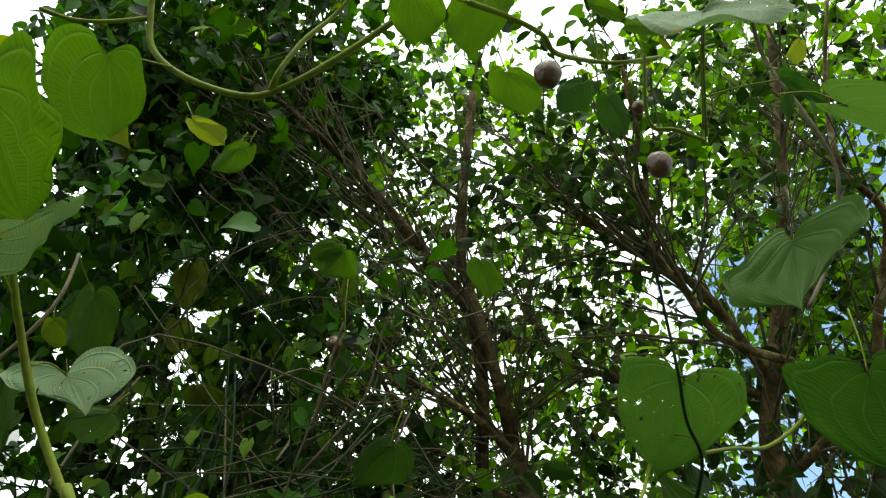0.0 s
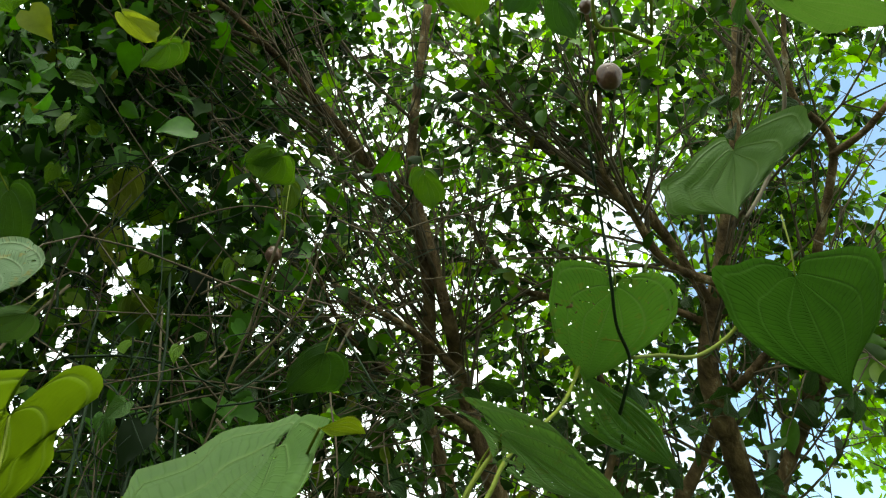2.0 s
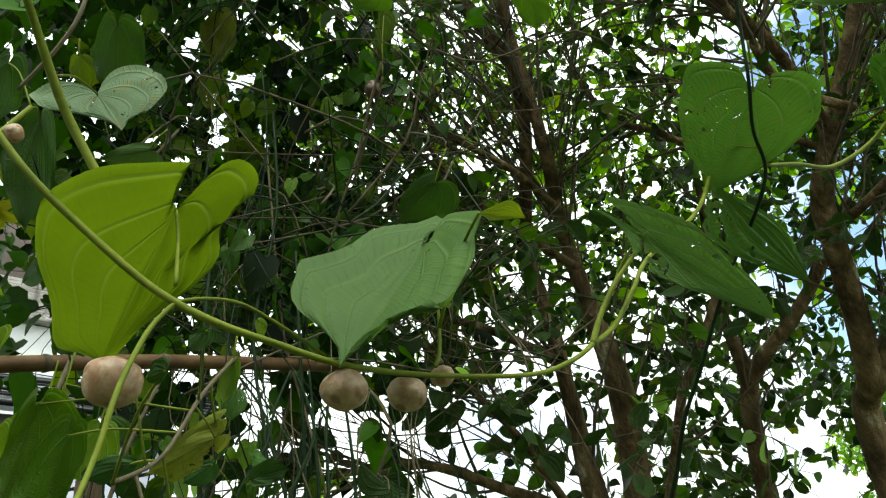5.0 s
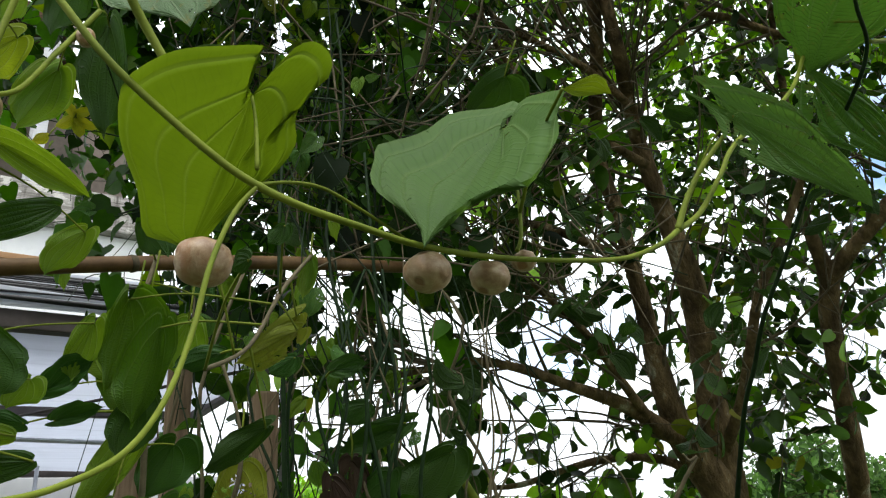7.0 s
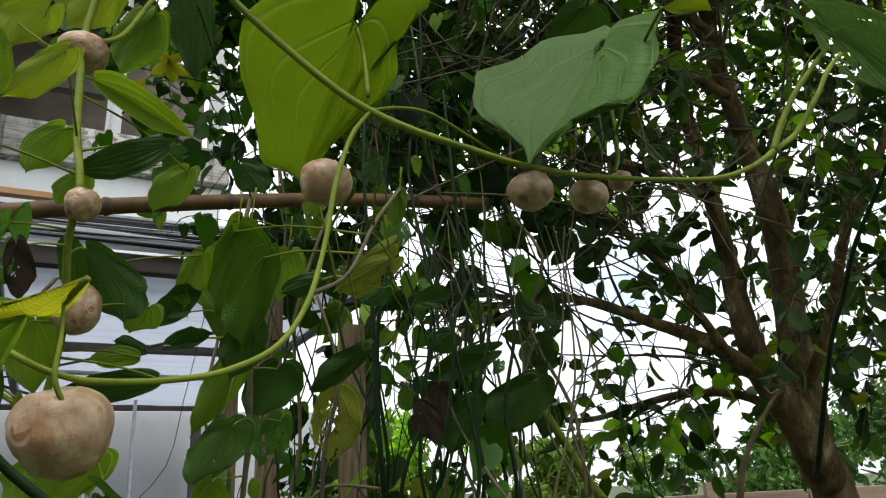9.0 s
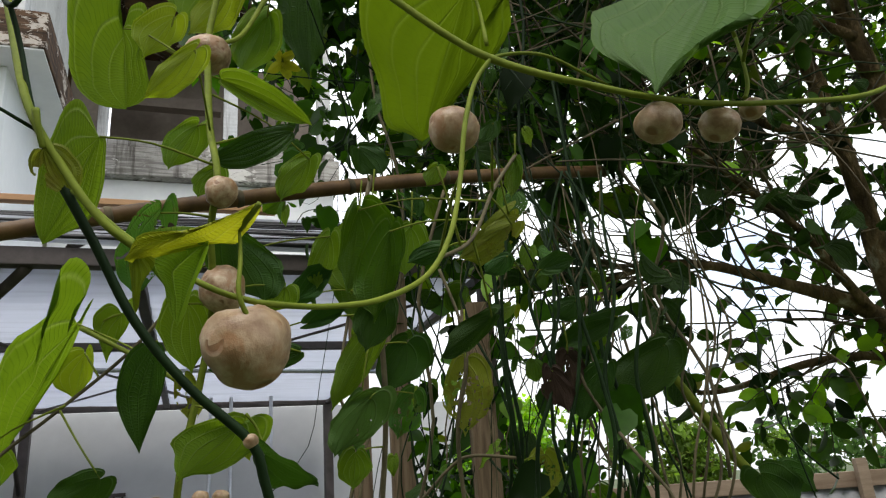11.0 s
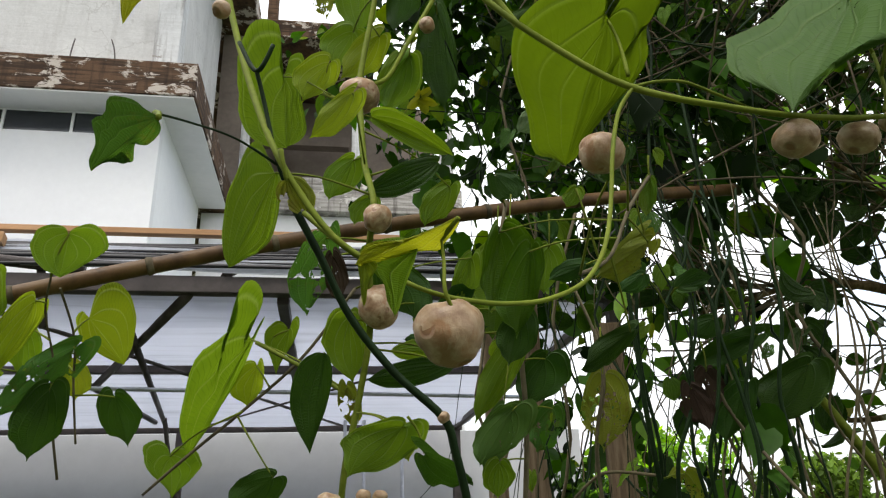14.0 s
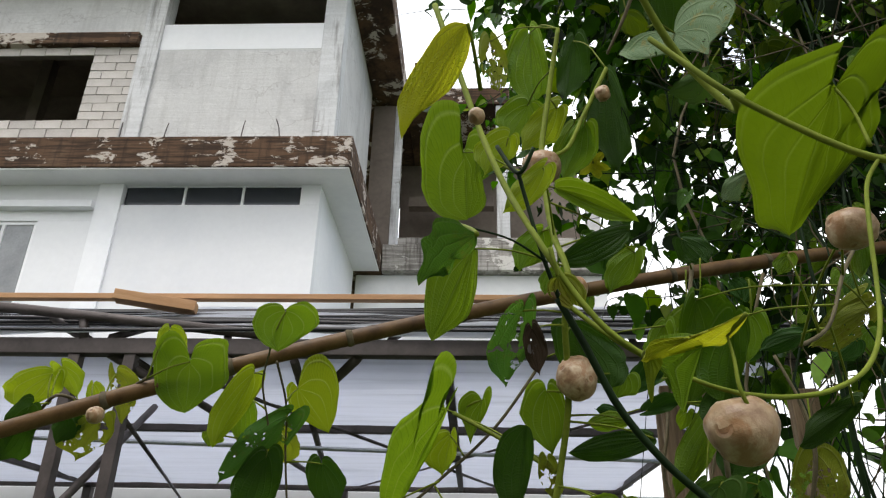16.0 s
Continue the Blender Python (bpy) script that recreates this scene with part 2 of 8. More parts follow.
M = {
    "bright": leaf_material("leaf_bright", (0.050, 0.098, 0.004), (0.078, 0.138, 0.006), (0.175, 0.270, 0.005), (0.20, 0.28, 0.04), 0.50, 0.5, 0.0, None, 0.12),
    "lime": leaf_material("leaf_lime", (0.17, 0.27, 0.010), (0.25, 0.36, 0.016), (0.52, 0.66, 0.015), (0.50, 0.58, 0.15), 0.50),
    "mid": leaf_material("leaf_mid", (0.070, 0.160, 0.009), (0.130, 0.245, 0.014), (0.32, 0.50, 0.012), (0.37, 0.47, 0.12), 0.46),
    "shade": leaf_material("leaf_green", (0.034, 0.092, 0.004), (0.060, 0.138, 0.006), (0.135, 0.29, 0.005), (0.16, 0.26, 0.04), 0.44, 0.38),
    "deep": leaf_material("leaf_deep", (0.015, 0.062, 0.007), (0.034, 0.100, 0.011), (0.06, 0.17, 0.010), (0.09, 0.17, 0.035), 0.34),
    "grey": leaf_material("leaf_grey_green", (0.050, 0.118, 0.020), (0.072, 0.156, 0.028), (0.12, 0.24, 0.02), (0.14, 0.22, 0.06), 0.34, 0.55, 0.09, None, 0.25),
    "grey_whole": leaf_material("leaf_grey_whole", (0.050, 0.118, 0.020), (0.072, 0.156, 0.028), (0.12, 0.24, 0.02), (0.14, 0.22, 0.06), 0.34, 0.55, 0.0, None, 0.25),
    "grey_eaten": leaf_material("leaf_grey_eaten", (0.068, 0.158, 0.030), (0.098, 0.205, 0.044), (0.15, 0.31, 0.03), (0.20, 0.30, 0.09), 0.34, 0.5, 0.17, (0.09, 0.11, 0.02), 0.6),
    "dark": leaf_material("leaf_dark", (0.012, 0.043, 0.005), (0.030, 0.082, 0.008), (0.075, 0.19, 0.008), (0.07, 0.13, 0.03), 0.34, 0.45),
    "yellow": leaf_material("leaf_yellowing", (0.17, 0.25, 0.012), (0.25, 0.32, 0.018), (0.44, 0.52, 0.018), (0.36, 0.38, 0.06), 0.5, 0.5, 0.0, (0.14, 0.22, 0.015)),
    "holed": leaf_material("leaf_eaten", (0.035, 0.115, 0.017), (0.06, 0.16, 0.025), (0.13, 0.30, 0.02), (0.12, 0.21, 0.06), 0.36, 0.48, 0.15, (0.10, 0.10, 0.02)),
    "torn": leaf_material("leaf_torn", (0.030, 0.095, 0.012), (0.055, 0.140, 0.020), (0.12, 0.27, 0.015), (0.11, 0.19, 0.05), 0.36, 0.48, 0.10, (0.16, 0.11, 0.02)),
    "pale": leaf_material("leaf_pale_eaten", (0.10, 0.18, 0.075), (0.15, 0.23, 0.11), (0.17, 0.30, 0.06), (0.22, 0.30, 0.14), 0.3, 0.55, 0.12, (0.22, 0.19, 0.04)),
    "glossy": leaf_material("leaf_small_glossy", (0.010, 0.028, 0.005), (0.032, 0.078, 0.011), (0.06, 0.15, 0.012), (0.055, 0.10, 0.03), 0.27, 0.4),
    "gold": leaf_material("leaf_golden", (0.29, 0.33, 0.012), (0.40, 0.42, 0.016), (0.66, 0.66, 0.02), (0.46, 0.47, 0.08), 0.5, 0.5, 0.0, (0.20, 0.28, 0.015)),
    "dead": leaf_material("leaf_dead_brown", (0.022, 0.013, 0.008), (0.05, 0.030, 0.017), (0.05, 0.028, 0.012), (0.07, 0.05, 0.03), 0.15, 0.7, 0.06),
    "yholed": leaf_material("leaf_yellow_eaten", (0.14, 0.19, 0.012), (0.20, 0.24, 0.025), (0.36, 0.40, 0.02), (0.28, 0.30, 0.07), 0.45, 0.5, 0.15, (0.12, 0.08, 0.018)),
    "stem": surface("stem_green", [(0.3, (0.095, 0.130, 0.010)), (0.7, (0.19, 0.235, 0.026))], 25, 0.65, 0, 0.3, 0.002, 160, None, None, 0.15),
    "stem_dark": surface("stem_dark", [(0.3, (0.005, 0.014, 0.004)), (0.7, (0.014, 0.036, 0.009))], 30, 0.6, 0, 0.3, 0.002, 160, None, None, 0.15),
    "stem_dry": surface("stem_dry", [(0.3, (0.065, 0.053, 0.026)), (0.7, (0.145, 0.12, 0.062))], 22, 0.8, 0, 0.3, 0.002, 160),
    "bulbil": None,
    "bark": surface("bark", [(0.3, (0.024, 0.016, 0.007)), (0.47, (0.105, 0.072, 0.032)), (0.60, (0.210, 0.148, 0.070)), (0.67, (0.40, 0.38, 0.26))], 12, 0.9, 0, 1.0, 0.03, 55, (1, 1, 0.45), None, 0.2),
    "twig": surface("twig_bark", [(0.3, (0.040, 0.032, 0.018)), (0.7, (0.155, 0.124, 0.070))], 20, 0.9, 0, 0.4, 0.004, 120),
    "bamboo": surface("bamboo", [(0.25, (0.045, 0.024, 0.009)), (0.5, (0.125, 0.068, 0.026)), (0.8, (0.21, 0.130, 0.055))], 9, 0.5, 0, 0.25, 0.003, 90, (0.25, 2, 2), None, 0.25),
    "wood": surface("weathered_wood", [(0.3, (0.07, 0.045, 0.028)), (0.5, (0.20, 0.14, 0.085)), (0.7, (0.32, 0.24, 0.16))], 9, 0.9, 0, 0.6, 0.006, 90, (5, 5, 0.35)),
    "batten": surface("pale_orange_timber", [(0.25, (0.42, 0.22, 0.10)), (0.75, (0.60, 0.36, 0.19))], 6, 0.75, 0, 0.3, 0.003, 60, (0.5, 4, 4)),
    "steel": surface("brown_painted_steel", [(0.3, (0.055, 0.045, 0.042)), (0.7, (0.11, 0.09, 0.085))], 6, 0.55, 0.1, 0.2, 0.003, 60),
    "galv": surface("galvanised_pipe", [(0.3, (0.45, 0.46, 0.48)), (0.7, (0.62, 0.63, 0.65))], 12, 0.4, 0.7, 0.1, 0.002),
    "white": surface("white_painted_render", [(0.25, (0.72, 0.74, 0.77)), (0.5, (0.79, 0.80, 0.82)), (0.75, (0.83, 0.84, 0.85))], 0.5, 0.8, 0, 0.06, 0.01, 9, None, None, 0.4, 0.06),
    "render": None,
    "pillar": None,
    "flaked": None,
    "concrete": None,
    "soffit": surface("soffit_paint", [(0.3, (0.68, 0.69, 0.70)), (0.7, (0.80, 0.80, 0.80))], 0.6, 0.9, 0, 0.06, 0.01, 8, None, None, 0.4, 0.08),
    "block": surface("concrete_block", [(0.3, (0.44, 0.41, 0.38)), (0.7, (0.58, 0.55, 0.52))], 3, 0.95, 0, 0.4, 0.004, 50),
    "mortar": surface("mortar", [(0.3, (0.08, 0.072, 0.065)), (0.7, (0.14, 0.13, 0.12))], 8, 0.95, 0, 0.4, 0.004),
    "inside": surface("bare_shaded_interior", [(0.3, (0.13, 0.105, 0.088)), (0.7, (0.21, 0.175, 0.148))], 1.2, 0.95, 0, 0.2, 0.01),
    "grey_wall": surface("grey_white_paint", [(0.3, (0.50, 0.51, 0.53)), (0.7, (0.60, 0.61, 0.62))], 0.7, 0.85, 0, 0.06, 0.01, 8, None, None, 0.4, 0.08),
    "plaster": surface("unseen_wall_plaster", [(0.3, (0.16, 0.14, 0.12)), (0.7, (0.26, 0.24, 0.21))], 0.8, 0.95, 0, 0.3, 0.01),
    "soil": surface("ground_grass_soil", [(0.3, (0.05, 0.04, 0.025)), (0.55, (0.06, 0.09, 0.03)), (0.8, (0.09, 0.13, 0.04))], 1.5, 0.95, 0, 0.8, 0.03, 30),
    "sheet_wall": surface("pale_metal_sheet", [(0.3, (0.20, 0.21, 0.22)), (0.7, (0.32, 0.33, 0.34))], 1.5, 0.6, 0.2, 0.1, 0.004, 30),
    "wire": surface("dark_wire", [(0.3, (0.012, 0.012, 0.014)), (0.7, (0.03, 0.03, 0.033))], 6, 0.5, 0.0, 0.1, 0.002),
    "plank": surface("old_plank", [(0.3, (0.17, 0.115, 0.075)), (0.7, (0.33, 0.25, 0.18))], 3, 0.85, 0, 0.3, 0.004, 60, (0.4, 3, 3)),
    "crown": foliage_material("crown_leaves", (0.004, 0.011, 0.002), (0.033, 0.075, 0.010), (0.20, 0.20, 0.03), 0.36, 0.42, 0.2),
    # lighter copy of crown leaves, sunlight put into its colour; far trees share it
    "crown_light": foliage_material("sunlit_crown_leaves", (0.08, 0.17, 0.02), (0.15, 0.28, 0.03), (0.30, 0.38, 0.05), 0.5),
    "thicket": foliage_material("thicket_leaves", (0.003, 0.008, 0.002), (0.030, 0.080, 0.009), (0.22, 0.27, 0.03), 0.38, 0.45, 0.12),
    "olive": foliage_material("olive_inner_leaves", (0.016, 0.034, 0.004), (0.060, 0.102, 0.009), (0.20, 0.22, 0.03), 0.45, 0.5, 0.15),
    "far_light": foliage_material("far_light_leaves", (0.055, 0.095, 0.018), (0.10, 0.16, 0.028), (0.24, 0.27, 0.06), 0.4, 0.6, 0.12),
    "far": foliage_material("far_leaves", (0.030, 0.066, 0.018), (0.058, 0.112, 0.028), (0.16, 0.21, 0.05), 0.35, 0.6, 0.15),
}


def bulbil_material(name, tone):
    m, n, l, out = nodes_of(name)
    co = n.new("ShaderNodeTexCoord").outputs["Object"]
    big = noise_node(n, l, co, 48, 4, 0.55, 0.3)
    fine = noise_node(n, l, co, 300, 4, 0.7)
    col = ramp_node(n, l, big, [(0.36, (0.25, 0.150, 0.085)), (0.49, (0.41, 0.300, 0.200)), (0.62, (0.56, 0.46, 0.345))])
    col = mix_col(n, l, 0.30, col, ramp_node(n, l, fine, [(0.3, (0.45, 0.36, 0.26)), (0.7, (1.0, 0.97, 0.92))]), "MULTIPLY")
    vor = n.new("ShaderNodeTexVoronoi")
    vor.inputs["Scale"].default_value = 46
    l.new(co, vor.inputs["Vector"])
    eye = ramp_node(n, l, vor.outputs["Distance"], [(0.17, 1.0), (0.27, 0.0)])
    some = math_node(n, l, "GREATER_THAN", noise_node(n, l, co, 60, 1), 0.47)
    eye = math_node(n, l, "MULTIPLY", eye, some)
    col = mix_col(n, l, math_node(n, l, "MULTIPLY", eye, 0.8), col, (0.19, 0.085, 0.035))
    russet = ramp_node(n, l, noise_node(n, l, co, 40, 4, 0.6, 0.4), [(0.50, 0.0), (0.62, 1.0)])
    col = mix_col(n, l, math_node(n, l, "MULTIPLY", russet, 0.75), col, (0.30, 0.145, 0.060))
    col = mix_col(n, l, 1.0, col, tone, "MULTIPLY")
    p = n.new("ShaderNodeBsdfPrincipled")
    l.new(col, p.inputs["Base Color"])
    p.inputs["Roughness"].default_value = 0.42
    l.new(bump_node(n, l, math_node(n, l, "ADD", math_node(n, l, "MULTIPLY", fine, 0.5), math_node(n, l, "MULTIPLY", eye, -1.6)), 0.6, 0.0014), p.inputs["Normal"])
    l.new(p.outputs[0], out.inputs["Surface"])
    return m


def film_material(name, alpha, tint, rough):
    """Cloudy plastic film: part of the light passes straight on, part is scattered."""
    m, n, l, out = nodes_of(name)
    co = n.new("ShaderNodeTexCoord").outputs["Object"]
    mp = n.new("ShaderNodeMapping")
    mp.inputs["Scale"].default_value = (0.25, 7.0, 1.0)
    l.new(co, mp.inputs["Vector"])
    wave = noise_node(n, l, mp.outputs["Vector"], 2.2, 5, 0.6)
    dirt = noise_node(n, l, co, 1.3, 4)
    col = ramp_node(n, l, wave, [(0.32, tuple(c * 0.80 for c in tint)), (0.45, tuple(c * 0.94 for c in tint)), (0.7, tint)])
    col = mix_col(n, l, math_node(n, l, "MULTIPLY", dirt, 0.25), col, (0.45, 0.45, 0.44))
    t = n.new("ShaderNodeBsdfTranslucent")
    l.new(col, t.inputs["Color"])
    p = n.new("ShaderNodeBsdfPrincipled")
    l.new(col, p.inputs["Base Color"])
    p.inputs["Roughness"].default_value = rough
    nrm = bump_node(n, l, wave, 0.35, 0.02)
    l.new(nrm, p.inputs["Normal"])
    l.new(nrm, t.inputs["Normal"])
    s = n.new("ShaderNodeMixShader")
    s.inputs["Fac"].default_value = 0.72
    l.new(p.outputs[0], s.inputs[1])
    l.new(t.outputs[0], s.inputs[2])
    tr = n.new("ShaderNodeBsdfTransparent")
    s2 = n.new("ShaderNodeMixShader")
    s2.inputs["Fac"].default_value = alpha
    l.new(s.outputs[0], s2.inputs[1])
    l.new(tr.outputs[0], s2.inputs[2])
    l.new(s2.outputs[0], out.inputs["Surface"])
    return m


def glass_material():
    m, n, l, out = nodes_of("dark_glass")
    p = n.new("ShaderNodeBsdfPrincipled")
    p.inputs["Base Color"].default_value = (0.03, 0.035, 0.042, 1)
    p.inputs["Roughness"].default_value = 0.08
    co = n.new("ShaderNodeTexCoord").outputs["Object"]
    l.new(bump_node(n, l, noise_node(n, l, co, 1.5, 2), 0.1, 0.02), p.inputs["Normal"])
    l.new(p.outputs[0], out.inputs["Surface"])
    return m


def weathered(name, wall, stain, chip, lines, drips, chips, crack=0.0):
    """Old concrete: board marks across, drips down, flaked chips, and a few fine cracks."""
    m, n, l, out = nodes_of(name)
    co = n.new("ShaderNodeTexCoord").outputs["Object"]

    def stretched(v):
        mp = n.new("ShaderNodeMapping")
        mp.inputs["Scale"].default_value = v
        l.new(co, mp.inputs["Vector"])
        return mp.outputs["Vector"]

    patch = noise_node(n, l, co, 0.9, 6, 0.6, 0.4)
    col = ramp_node(n, l, patch, [(0.3, wall[0]), (0.47, wall[1]), (0.55, wall[1]), (0.72, wall[2])])
    board = noise_node(n, l, stretched((0.5, 0.5, 9.0)), 2.0, 5, 0.65)
    col = mix_col(n, l, math_node(n, l, "MULTIPLY", ramp_node(n, l, board, [(0.42, 1.0), (0.55, 0.0)]), lines), col, stain)
    drip = noise_node(n, l, stretched((3.2, 3.2, 0.28)), 1.6, 6, 0.65)
    col = mix_col(n, l, math_node(n, l, "MULTIPLY", ramp_node(n, l, drip, [(0.50, 0.0), (0.64, 1.0)]), drips), col, stain)
    flake = noise_node(n, l, stretched((0.8, 0.8, 1.8)), 3.4, 9, 0.72, 0.5)
    where = noise_node(n, l, stretched((1.0, 1.0, 0.4)), 1.1, 3)
    f = math_node(n, l, "ADD", flake, math_node(n, l, "MULTIPLY", math_node(n, l, "SUBTRACT", where, 0.5), 0.7))
    f = ramp_node(n, l, f, [(0.60 - chips, 0.0), (0.63 - chips, 1.0)])
    col = mix_col(n, l, f, col, chip)
    fine = noise_node(n, l, co, 22, 4, 0.65)
    col = mix_col(n, l, 0.16, col, ramp_node(n, l, fine, [(0.3, 0.3), (0.7, 1.0)]), "MULTIPLY")
    if crack > 0:
        vor = n.new("ShaderNodeTexVoronoi")
        vor.feature = "DISTANCE_TO_EDGE"
        vor.inputs["Scale"].default_value = 0.85
        bend = n.new("ShaderNodeVectorMath")
        bend.operation = "ADD"
        wob = n.new("ShaderNodeTexNoise")
        wob.inputs["Scale"].default_value = 2.2
        wob.inputs["Detail"].default_value = 6
        l.new(stretched((0.35, 0.35, 1.0)), bend.inputs[0])
        l.new(co, wob.inputs["Vector"])
        l.new(wob.outputs["Color"], bend.inputs[1])
        l.new(bend.outputs[0], vor.inputs["Vector"])
        c = ramp_node(n, l, vor.outputs["Distance"], [(0.004, 1.0), (0.012, 0.0)])
        col = mix_col(n, l, math_node(n, l, "MULTIPLY", c, crack), col, stain)
    p = n.new("ShaderNodeBsdfPrincipled")
    l.new(col, p.inputs["Base Color"])
    p.inputs["Roughness"].default_value = 0.92
    p.inputs["Specular IOR Level"].default_value = 0.25
    l.new(bump_node(n, l, math_node(n, l, "ADD", math_node(n, l, "ADD", f, fine), board), 0.4, 0.012), p.inputs["Normal"])
    l.new(p.outputs[0], out.inputs["Surface"])
    return m


M["concrete"] = weathered("stained_concrete", ((0.055, 0.030, 0.017), (0.105, 0.060, 0.034), (0.16, 0.105, 0.068)), (0.022, 0.014, 0.010), (0.48, 0.43, 0.38), 0.8, 0.7, 0.03)
M["flaked"] = weathered("flaked_pale_concrete", ((0.26, 0.24, 0.21), (0.42, 0.40, 0.37), (0.56, 0.54, 0.50)), (0.05, 0.04, 0.033), (0.62, 0.60, 0.56), 0.5, 0.75, 0.02)
M["render"] = weathered("grey_cement_render", ((0.46, 0.46, 0.46), (0.57, 0.57, 0.565), (0.68, 0.68, 0.67)), (0.36, 0.35, 0.34), (0.68, 0.68, 0.67), 0.06, 0.3, -0.2, 0.5)
M["pillar"] = weathered("whitewashed_column", ((0.50, 0.51, 0.52), (0.62, 0.63, 0.64), (0.70, 0.70, 0.70)), (0.20, 0.19, 0.18), (0.30, 0.28, 0.26), 0.12, 0.75, -0.06)
M["bulbil"] = bulbil_material("bulbil_skin", (0.92, 0.885, 0.78))
# same skin multiplied dark: shade among the high leaves, put into the colour
M["bulbil_shaded"] = bulbil_material("shaded_bulbil_skin", (0.20, 0.13, 0.075))
M["film"] = film_material("cloudy_plastic_film", 0.2, (0.60, 0.63, 0.71), 0.35)
M["film_top"] = film_material("folded_plastic_film", 0.10, (0.74, 0.77, 0.83), 0.3)
M["glass"] = glass_material()


# ---- building helpers ----
def box_bm(bm, x0, x1, y0, y1, z0, z1, bevel=0.0):
    r = bmesh.ops.create_cube(bm, size=1.0)
    for v in r["verts"]:
        v.co = Vector(((x0 + x1) / 2 + v.co.x * (x1 - x0), (y0 + y1) / 2 + v.co.y * (y1 - y0), (z0 + z1) / 2 + v.co.z * (z1 - z0)))
    if bevel > 0:
        edges = list({e for v in r["verts"] for e in v.link_edges})
        bmesh.ops.bevel(bm, geom=edges, offset=bevel, segments=2, affect="EDGES", profile=0.6)
    return bm


def mesh_of(name, bm, material, smooth=False):
    me = bpy.data.meshes.new(name)
    bm.to_mesh(me)
    bm.free()
    me.materials.append(material)
    if smooth:
        me.shade_smooth()
    return me


def part(name, bm, material, parent, label="", smooth=False):
    ob = new(name, mesh_of(name, bm, material, smooth))
    ob.parent = parent
    if label:
        tagged(ob, label)
    return ob


def block(name, parent, material, x0, x1, y0, y1, z0, z1, bevel=0.004, label=""):
    return part(name, box_bm(bmesh.new(), x0, x1, y0, y1, z0, z1, bevel), material, parent, label)


def smooth_line(points, steps):
    """Points (x, y, z, r) to a denser, rounded line of the same."""
    p = [np.array(q, float) for q in points]
    if len(p) < 3:
        return [p[0] + (p[-1] - p[0]) * k / steps for k in range(steps + 1)]
    out = []
    for i in range(len(p) - 1):
        a, b, c, d = p[max(i - 1, 0)], p[i], p[i + 1], p[min(i + 2, len(p) - 1)]
        for k in range(steps):
            t = k / steps
            out.append(0.5 * (2 * b + (c - a) * t + (2 * a - 5 * b + 4 * c - d) * t * t + (3 * b - a - 3 * c + d) * t ** 3))
    out.append(p[-1])
    return out


def tube_data(points, steps=4, sides=8, rough=0.0, seed=0):
    """Vertices and faces of a round tube along a line."""
    line = smooth_line(points, steps)
    rng = random.Random(seed)
    verts, faces = [], []
    last = Vector((1, 0, 0))
    for i, q in enumerate(line):
        a, b = line[max(i - 1, 0)], line[min(i + 1, len(line) - 1)]
        way = Vector((b - a)[:3])
        way = way.normalized() if way.length > 1e-9 else Vector((0, 0, 1))
        side = last - way * last.dot(way)
        if side.length < 1e-6:
            side = way.orthogonal()
        side.normalize()
        last = side
        other = way.cross(side)
        for k in range(sides):
            g = 2 * math.pi * k / sides
            r = max(q[3], 1e-4) * (1 + rough * rng.uniform(-1, 1))
            verts.append(Vector(q[:3]) + side * (math.cos(g) * r) + other * (math.sin(g) * r))
    for i in range(len(line) - 1):
        for k in range(sides):
            a, b = i * sides + k, i * sides + (k + 1) % sides
            faces.append((a, b, b + sides, a + sides))
    faces.append(tuple(range(sides - 1, -1, -1)))
    faces.append(tuple(len(verts) - sides + k for k in range(sides)))
    return verts, faces


def data_mesh(name, verts, faces, material, smooth=True):
    me = bpy.data.meshes.new(name)
    me.from_pydata([tuple(v) for v in verts], [], faces)
    me.materials.append(material)
    if smooth:
        me.shade_smooth()
    return me


def tube(name, parent, points, material, steps=4, sides=8, rough=0.0, label=""):
    v, f = tube_data(points, steps, sides, rough, len(points))
    ob = new(name, data_mesh(name, v, f, material))
    ob.parent = parent
    if label:
        tagged(ob, label)
    return ob


def many_tubes(name, parent, lines, material, steps=3, sides=5):
    verts, faces = [], []
    for i, pts in enumerate(lines):
        v, f = tube_data(pts, steps, sides, 0.0, i)
        faces += [tuple(k + len(verts) for k in q) for q in f]
        verts += v
    ob = new(name, data_mesh(name, verts, faces, material))
    ob.parent = parent
    return tagged(ob, kind="stuff")


# ---- ground ----
def ground_sheet():
    bm = bmesh.new()
    bmesh.ops.create_grid(bm, x_segments=60, y_segments=60, size=1.0)
    for v in bm.verts:
        r = max(abs(v.co.x), abs(v.co.y))
        s = 6 * r + 1500 * r ** 6
        v.co.x, v.co.y = v.co.x * s / max(r, 1e-6), v.co.y * s / max(r, 1e-6)
        v.co.z = 0.05 * noise.noise(Vector((v.co.x * 0.5, v.co.y * 0.5, 0))) if s < 20 else 0
    ob = new("ground", mesh_of("ground", bm, M["soil"], True))
    tagged(ob, "grassy bare soil that reaches the horizon", "ground", kind="structure")


ground_sheet()


# ---- unseen plain wall, added behind the camera to block low sky light ----
wall_behind = block("wall_south", None, M["plaster"], -9.0, 9.0, -3.7, -3.5, 0.0, 4.2, 0.02)
tagged(wall_behind, "plain unseen wall, added to block low light behind the camera", "wall", kind="structure")


# ---- the unfinished building ----
# local x runs along the front, y goes into the house, z up from the top of the balcony slab; the origin is the slab's front corner
building = new("unfinished_building")
building.matrix_world = pose(-8.831, 5.862, 8.637, 0, 0, 43.97)
tagged(building, "white three-storey concrete building, upper floors unfinished", "building")
